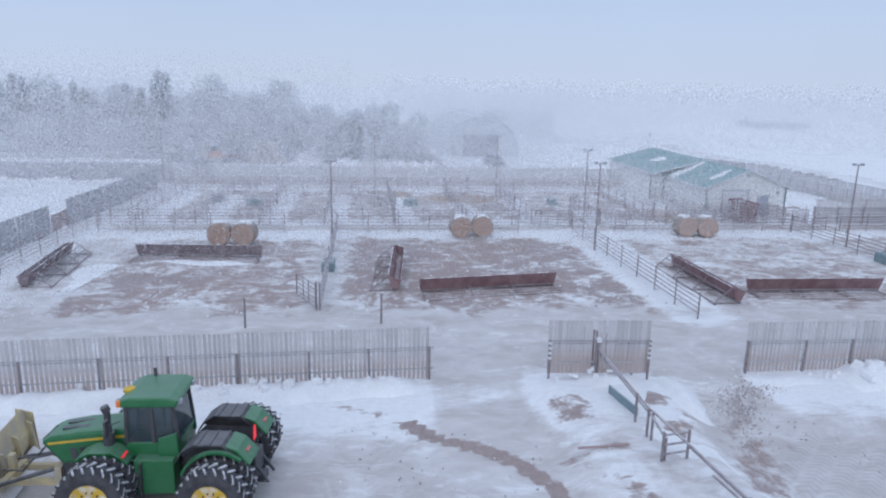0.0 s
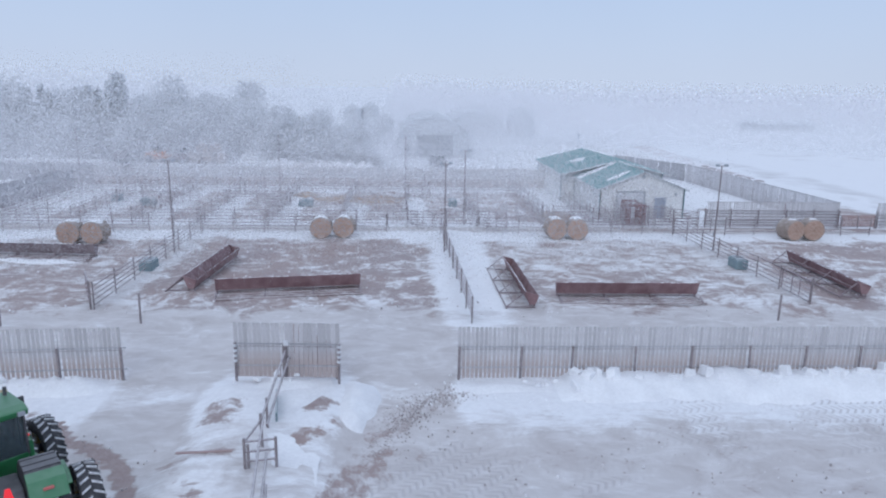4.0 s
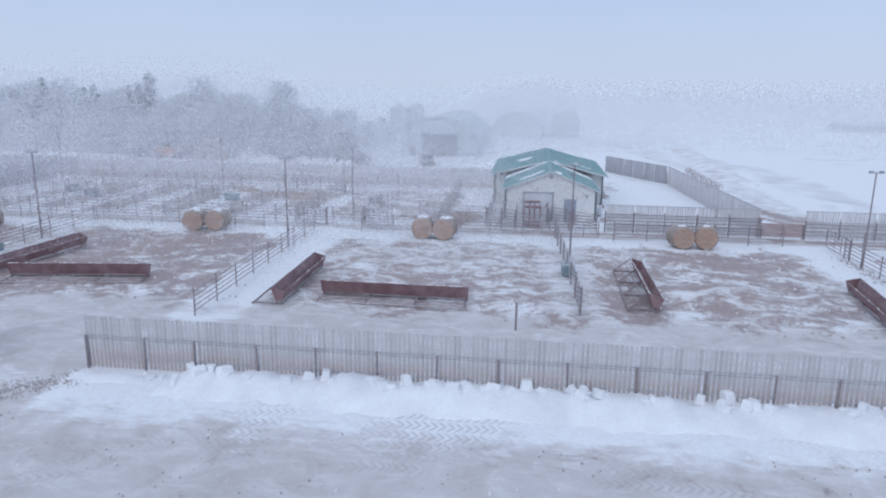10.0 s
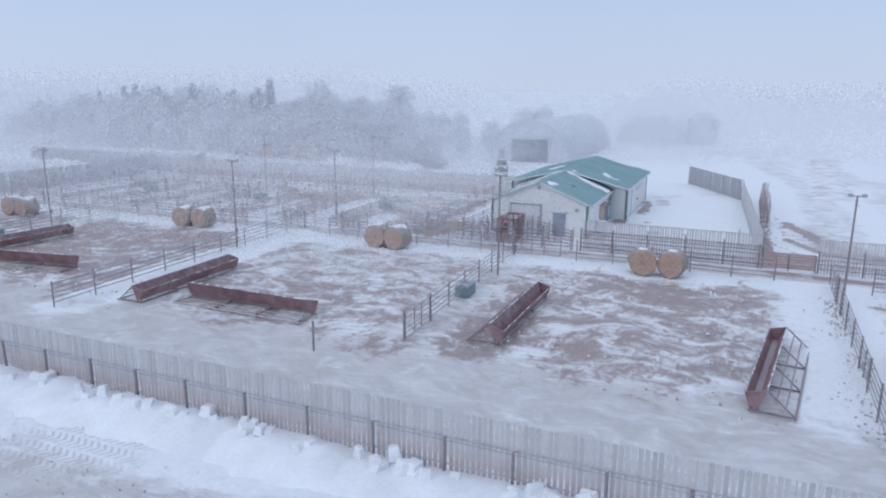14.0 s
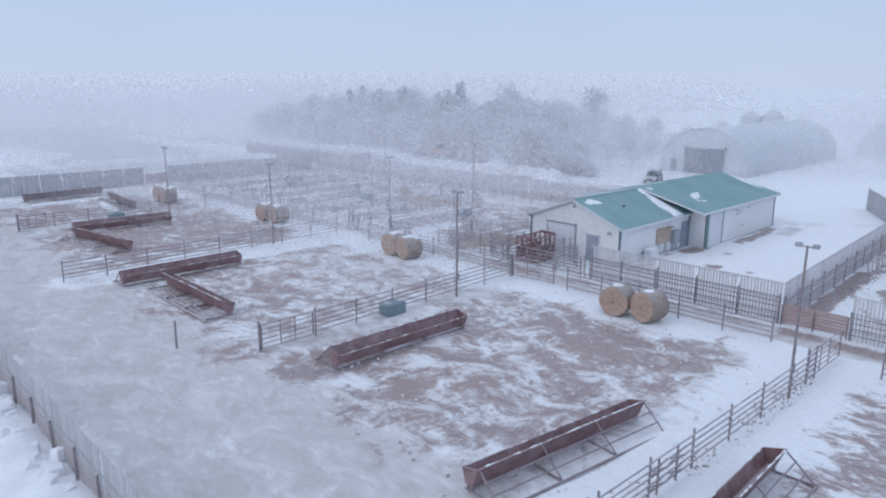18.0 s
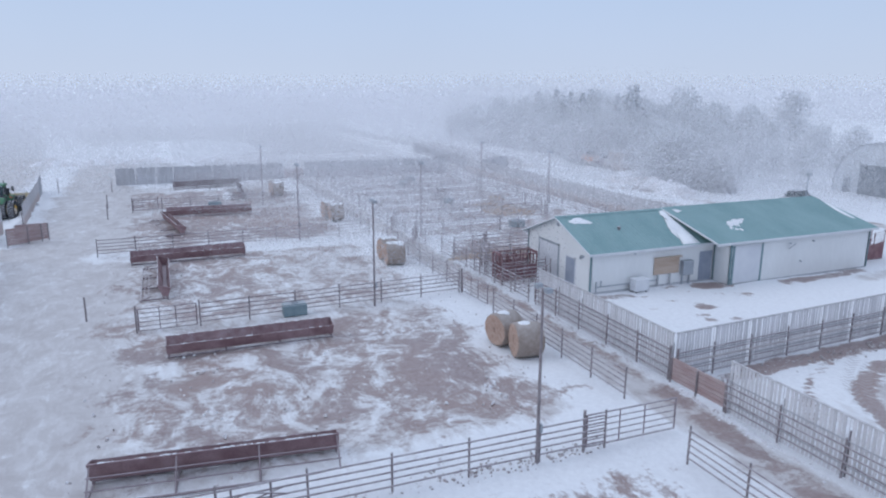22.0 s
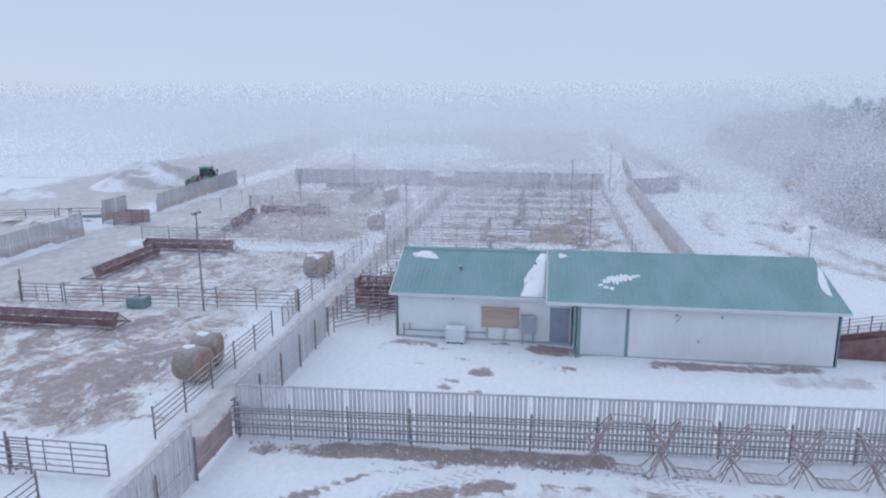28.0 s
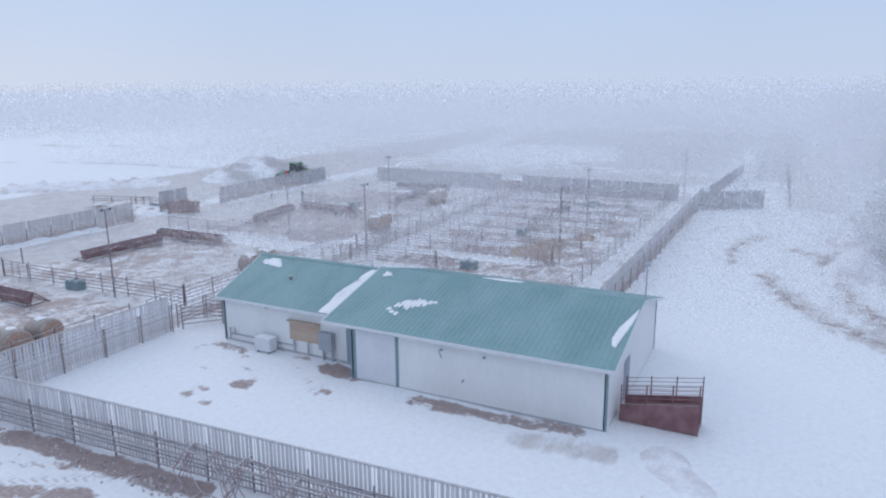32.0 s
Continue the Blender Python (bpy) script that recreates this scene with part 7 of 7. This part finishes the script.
    for sy in (-1, 1):
        arc = [(-1.95 + 1.12 * math.cos(a), 1.08 + 1.12 * math.sin(a)) for a in [radians(20 + 12 * i) for i in range(10)]]
        lip = [(-1.95 + 1.2 * math.cos(a), 1.08 + 1.2 * math.sin(a)) for a in [radians(20 + 12 * i) for i in reversed(range(10))]]
        part("fender_side", Geo().prism([(-2.6, 1.5), (-0.62, 1.35), (-0.62, 1.75), (-1.2, 2.34), (-2.1, 2.34), (-2.6, 2.05)], sy * 0.48, sy * 0.6, "y"), K, r, "black inner fender side")
        part("fender_lip", Geo().prism(arc + lip, sy * 1.42, sy * 1.56, "y"), G, r, "green fender lip")
        part("cab_corner_panel", Geo().prism([(-0.52, 1.7), (0.12, 1.7), (0.1, 2.32), (-0.46, 2.5)], sy * 0.83, sy * 0.97, "y"), G, c, "green panel below the rear window", bevel=0.04)
    # a tall narrow red lamp that glows, on a bracket of its own
    part("slow_sign", Geo().prism([(-0.15, 1.93), (0.15, 1.93), (0.06, 2.38), (-0.06, 2.38)], -2.68, -2.65, "x"), M["taillamp"], r, "narrow red lit lamp")
    part("rear_lamp_bracket", Geo().box(-2.65, -0.04, 1.4, -2.61, 0.04, 2.0), K, r)
    part("hitch", Geo().box(-3.0, -0.22, 0.5, -2.75, 0.22, 0.75).pipe((-2.75, -0.35, 1.2), (-3.15, -0.35, 0.6), 0.05, 8).pipe((-2.75, 0.35, 1.2), (-3.15, 0.35, 0.6), 0.05, 8), K, r, "black rear hitch", bevel=0.0)
    me = {s: wheel_mesh(s) for s in (-1, 1)}
    for sy in (-1, 1):
        for off in (1.2, 2.03):
            for base, par in ((fx, t), (rx, r)):
                w = part("wheel", me[sy], None, par, "chevron tyre packed with snow on a yellow rim", at=pose(base, sy * off, WHEEL_R))
                WHEELS.append((w, base, sy * off))
    for base, par in ((fx, t), (rx, r)):
        part("axle", Geo().pipe((base, -2.1, WHEEL_R), (base, 2.1, WHEEL_R), 0.16, 10), K, par)
    # snow blade
    b = part("snow_blade", Geo().prism([(5.9, 0.05), (6.15, 0.05), (5.85, 0.5), (5.78, 1.0), (6.0, 1.72), (5.94, 1.77), (5.68, 1.02), (5.72, 0.45)], -2.4, 2.4, "y"), M["blade"], t, "worn yellow snow blade packed with snow", at=pose(5.4, 0, 0, 0, 0, 6) @ pose(-5.72, 0, 0))
    for k in range(5):
        y = -2.2 + 1.1 * k
        part("blade_rib", Geo().prism([(5.45, 0.2), (5.75, 0.15), (5.75, 1.4), (5.6, 1.3)], y - 0.04, y + 0.04, "y"), M["blade"], b)
    part("cutting_edge", Geo().box(5.95, -2.41, 0.0, 6.18, 2.41, 0.06), K, b)
    for sy in (-1, 1):
        part("blade_end", Geo().prism([(5.5, 0.06), (6.2, 0.06), (6.15, 1.77), (5.6, 1.6)], sy * 2.41 - 0.02, sy * 2.41 + 0.02, "y"), M["blade"], b)
        part("push_arm", Geo().box(2.9, sy * 0.45 - 0.08, 0.55, 5.2, sy * 0.45 + 0.08, 0.75), M["blade"], t)
        part("lift_cylinder", Geo().pipe((3.2, sy * 0.5, 1.2), (5.15, sy * 0.9, 0.75), 0.07, 8), K, t)
        part("hose", Geo().tube([(3.2, sy * 0.2, 1.25), (3.6, sy * 0.3, 1.5), (4.1, sy * 0.45, 1.45), (4.5, sy * 0.4, 1.0), (5.15, sy * 0.35, 1.0)], 0.035, 6), K, t)
    part("hitch_frame", Geo().box(3.2, -0.7, 0.5, 3.4, 0.7, 1.25).box(4.9, -0.8, 0.5, 5.1, 0.8, 0.8).box(4.92, -0.1, 0.5, 5.1, 0.1, 1.35), M["blade"], t, "yellow blade carrier")
    part("blade_snow", Geo().prism([(5.2, 0.05), (5.62, 0.05), (5.6, 0.5)], -2.2, 2.2, "y"), M["snow_dirty"], b, "snow caked on the blade's back", bevel=0.08)
    return t, r


TRACTOR, REAR_FRAME = tractor()

# ---- ice fog ----
FOG_TINT = (0.885, 0.88, 0.90, 1)
FOG_VEIL = 0.42  # how much light one flake stops
CLEAR_AIR = [(-6, -5), (0, -4), (38, 0), (62, 14), (76, 34), (83, 58), (77, 90), (72, 101)]


def ice_material():
    """Frozen droplets: clear ice that scatters part of the light and lets the rest through."""
    m = bpy.data.materials.new("frozen_fog_droplets")
    m.use_nodes = True
    n, l = m.node_tree.nodes, m.node_tree.links
    n.remove(n["Principled BSDF"])
    d, t, mix = n.new("ShaderNodeBsdfDiffuse"), n.new("ShaderNodeBsdfTranslucent"), n.new("ShaderNodeMixShader")
    for b in (d, t):
        b.inputs["Color"].default_value = FOG_TINT
    l.new(d.outputs[0], mix.inputs[1])
    l.new(t.outputs[0], mix.inputs[2])
    clear, veil = n.new("ShaderNodeBsdfTransparent"), n.new("ShaderNodeMixShader")
    veil.inputs["Fac"].default_value = FOG_VEIL
    l.new(clear.outputs[0], veil.inputs[1])
    l.new(mix.outputs[0], veil.inputs[2])
    l.new(veil.outputs[0], n["Material Output"].inputs["Surface"])
    return m


def fog_bank(name, near, far, ramp, dense, high, grain, label, seed, ice):
    """Loose ice flakes that hang in the air from near to far metres off the clear air along the yard's outer side.
    dense: the share of a line of sight that a metre of fog closes; grain: a flake's width for each metre of distance."""
    rng = np.random.default_rng(seed)
    cell = 4.0
    g = np.arange(-far - 40, far + 120, cell)
    x, y = np.meshgrid(g, g)
    away = np.full(x.shape, 1e9)
    for (ax, ay), (bx, by) in zip(CLEAR_AIR, CLEAR_AIR[1:]):
        dx, dy = bx - ax, by - ay
        u = np.clip(((x - ax) * dx + (y - ay) * dy) / (dx * dx + dy * dy), 0, 1)
        away = np.minimum(away, np.hypot(x - ax - u * dx, y - ay - u * dy))
    # the corner beyond the first gateway is only seen from the far side of the pens
    away = np.where((x < -24) & (y < 42), np.maximum(away, 88), away)
    inside = (np.hypot(x - 15, y - 68) < 70) | (x < -30) & (y > -60) | (y > 105) & (x < 330) | (x < 20) & (y <= -60) & (away > 150)
    behind_wood = (x > -112) & (x < 3) & (y > 135)
    keep = inside & (away > near) & (away < far) & ~behind_wood
    x, y, away = x[keep], y[keep], away[keep]
    # coarser flakes where the yard only looks on from afar
    east = (x > 40) & (y > 105)
    wide = grain * away * np.where(east, 1.6, np.where((x < -32) & (y < 45), 1.35, 1.0))
    # it hangs higher before the wood
    bank = np.maximum(soft_box(x, y, -112, 26, 104, 124, 6.0), soft_box(x, y, 26, 66, 134, 182, 6.0))
    high = high * (1 + 0.5 * bank) * np.where(east, 0.8, 1.0) + 11 * smooth_step(away, 150, 360)
    dense = dense * (1 + 0.9 * bank + 0.25 * soft_box(x, y, -24, 14, 50, 66, 5.0) + 1.1 * soft_box(x, y, 18, 38, 50, 66, 4.0))
    count = rng.poisson(2 * dense / FOG_VEIL * smooth_step(away, near, near + ramp) * 0.75 * high * cell * cell / (0.433 * wide * wide))
    x, y, wide, high = (np.repeat(q, count) for q in (x, y, wide, high))
    n = len(x)
    z = high * np.where(rng.random(n) < 0.6667, 0.5 * rng.random(n), 1 - np.sqrt(0.25 * rng.random(n)))
    centre = np.stack([x + cell * rng.uniform(-0.5, 0.5, n), y + cell * rng.uniform(-0.5, 0.5, n), z], -1)
    a = rng.normal(size=(n, 3))
    a /= np.linalg.norm(a, axis=1)[:, None]
    b = np.cross(a, rng.normal(size=(n, 3)))
    b /= np.linalg.norm(b, axis=1)[:, None]
    size = (wide * 0.577)[:, None]
    verts = np.stack([centre + size * (a * math.cos(q) + b * math.sin(q)) for q in (0, 2.0944, 4.1888)], 1).reshape(-1, 3)
    verts[:, 2] = np.maximum(verts[:, 2], 0.02)
    me = bpy.data.meshes.new(name)
    me.vertices.add(3 * n)
    me.vertices.foreach_set("co", verts.ravel().astype(np.float32))
    me.loops.add(3 * n)
    me.loops.foreach_set("vertex_index", np.arange(3 * n, dtype=np.int32))
    me.polygons.add(n)
    me.polygons.foreach_set("loop_start", np.arange(0, 3 * n, 3, dtype=np.int32))
    me.update()
    me.materials.append(ice)
    tagged(new(name, me), label, "fog", kind="stuff")


ICE = ice_material()
fog_bank("ice_fog", 40, 80, 20, 0.0135, 9.6, 0.0021, "thin freezing fog of drifting ice flakes over the pens", 31, ICE)
fog_bank("ice_fog", 80, 150, 1, 0.0120, 12.0, 0.0020, "thick freezing fog bank before the wood", 32, ICE)
fog_bank("ice_fog", 150, 400, 1, 0.0110, 10.0, 0.0038, "thick freezing fog hiding the far fields", 33, ICE)

# ---- what moves ----
# seconds, x, y, z, heading, articulation of the rear half
TRACTOR_ROWS = [
    (0.0, -11.17, 17.95, 0.0, 177.8, -4.5),
    (1.0, -8.52, 17.8, 0.0, 176.2, -9.4),
    (2.0, -6.05, 17.7, 0.0, 172.5, -17.0),
    (2.5, -4.82, 17.45, 0.0, 170.5, -23.0),
    (3.5, -2.8, 16.7, 0.0, 148.0, -18.0),
    (4.5, -0.85, 14.85, 0.0, 131.0, -5.0),
    (5.0, 0.25, 13.95, 0.0, 127.0, -2.0),
    (6.5, 1.1, 12.7, 0.0, 125.0, 0.0),
    (10.0, 1.1, 12.7, 0.0, 125.0, 2.0),
    (13.0, -0.8, 14.8, 0.0, 128.0, -6.0),
    (16.0, -4.2, 18.6, 0.0, 140.0, -10.0),
    (19.0, -8.2, 21.2, 0.0, 160.0, -8.0),
    (22.0, -10.9, 22.6, 0.0, 177.0, -4.0),
    (23.0, -12.2, 23.0, 0.0, 180.0, -2.0),
    (24.0, -14.0, 23.2, 0.0, 182.0, -2.0),
    (25.5, -17.9, 22.9, 0.0, 184.0, -2.0),
    (28.0, -23.0, 22.6, 0.0, 186.0, 0.0),
    (30.0, -23.8, 22.5, 0.0, 187.0, 0.0),
    (32.0, -24.0, 22.5, 0.0, 187.0, 0.0),
]


def motions():
    rows, swings, rolled, spins = [], [], 0.0, []
    for i, (t, x, y, z, head, bend) in enumerate(TRACTOR_ROWS):
        rows.append((t, pose(x, y, z, 0, 0, head)))
        swings.append((t, pose(0, 0, 0, 0, 0, bend)))
        if i:
            pt, px, py, _, ph, _ = TRACTOR_ROWS[i - 1]
            a = radians((head + ph) / 2)
            step = (x - px) * math.cos(a) + (y - py) * math.sin(a)
            n = max(1, math.ceil(abs(step) / WHEEL_R / radians(60)))
            for k in range(1, n + 1):
                spins.append((pt + (t - pt) * k / n, rolled + step * k / n))
            rolled += step
        else:
            spins.append((t, 0.0))
    walk(TRACTOR, rows)
    walk(REAR_FRAME, swings)
    for w, base, off in WHEELS:
        walk(w, [(t, pose(base, off, WHEEL_R, 0, math.degrees(d / WHEEL_R), 0)) for t, d in spins])


motions()
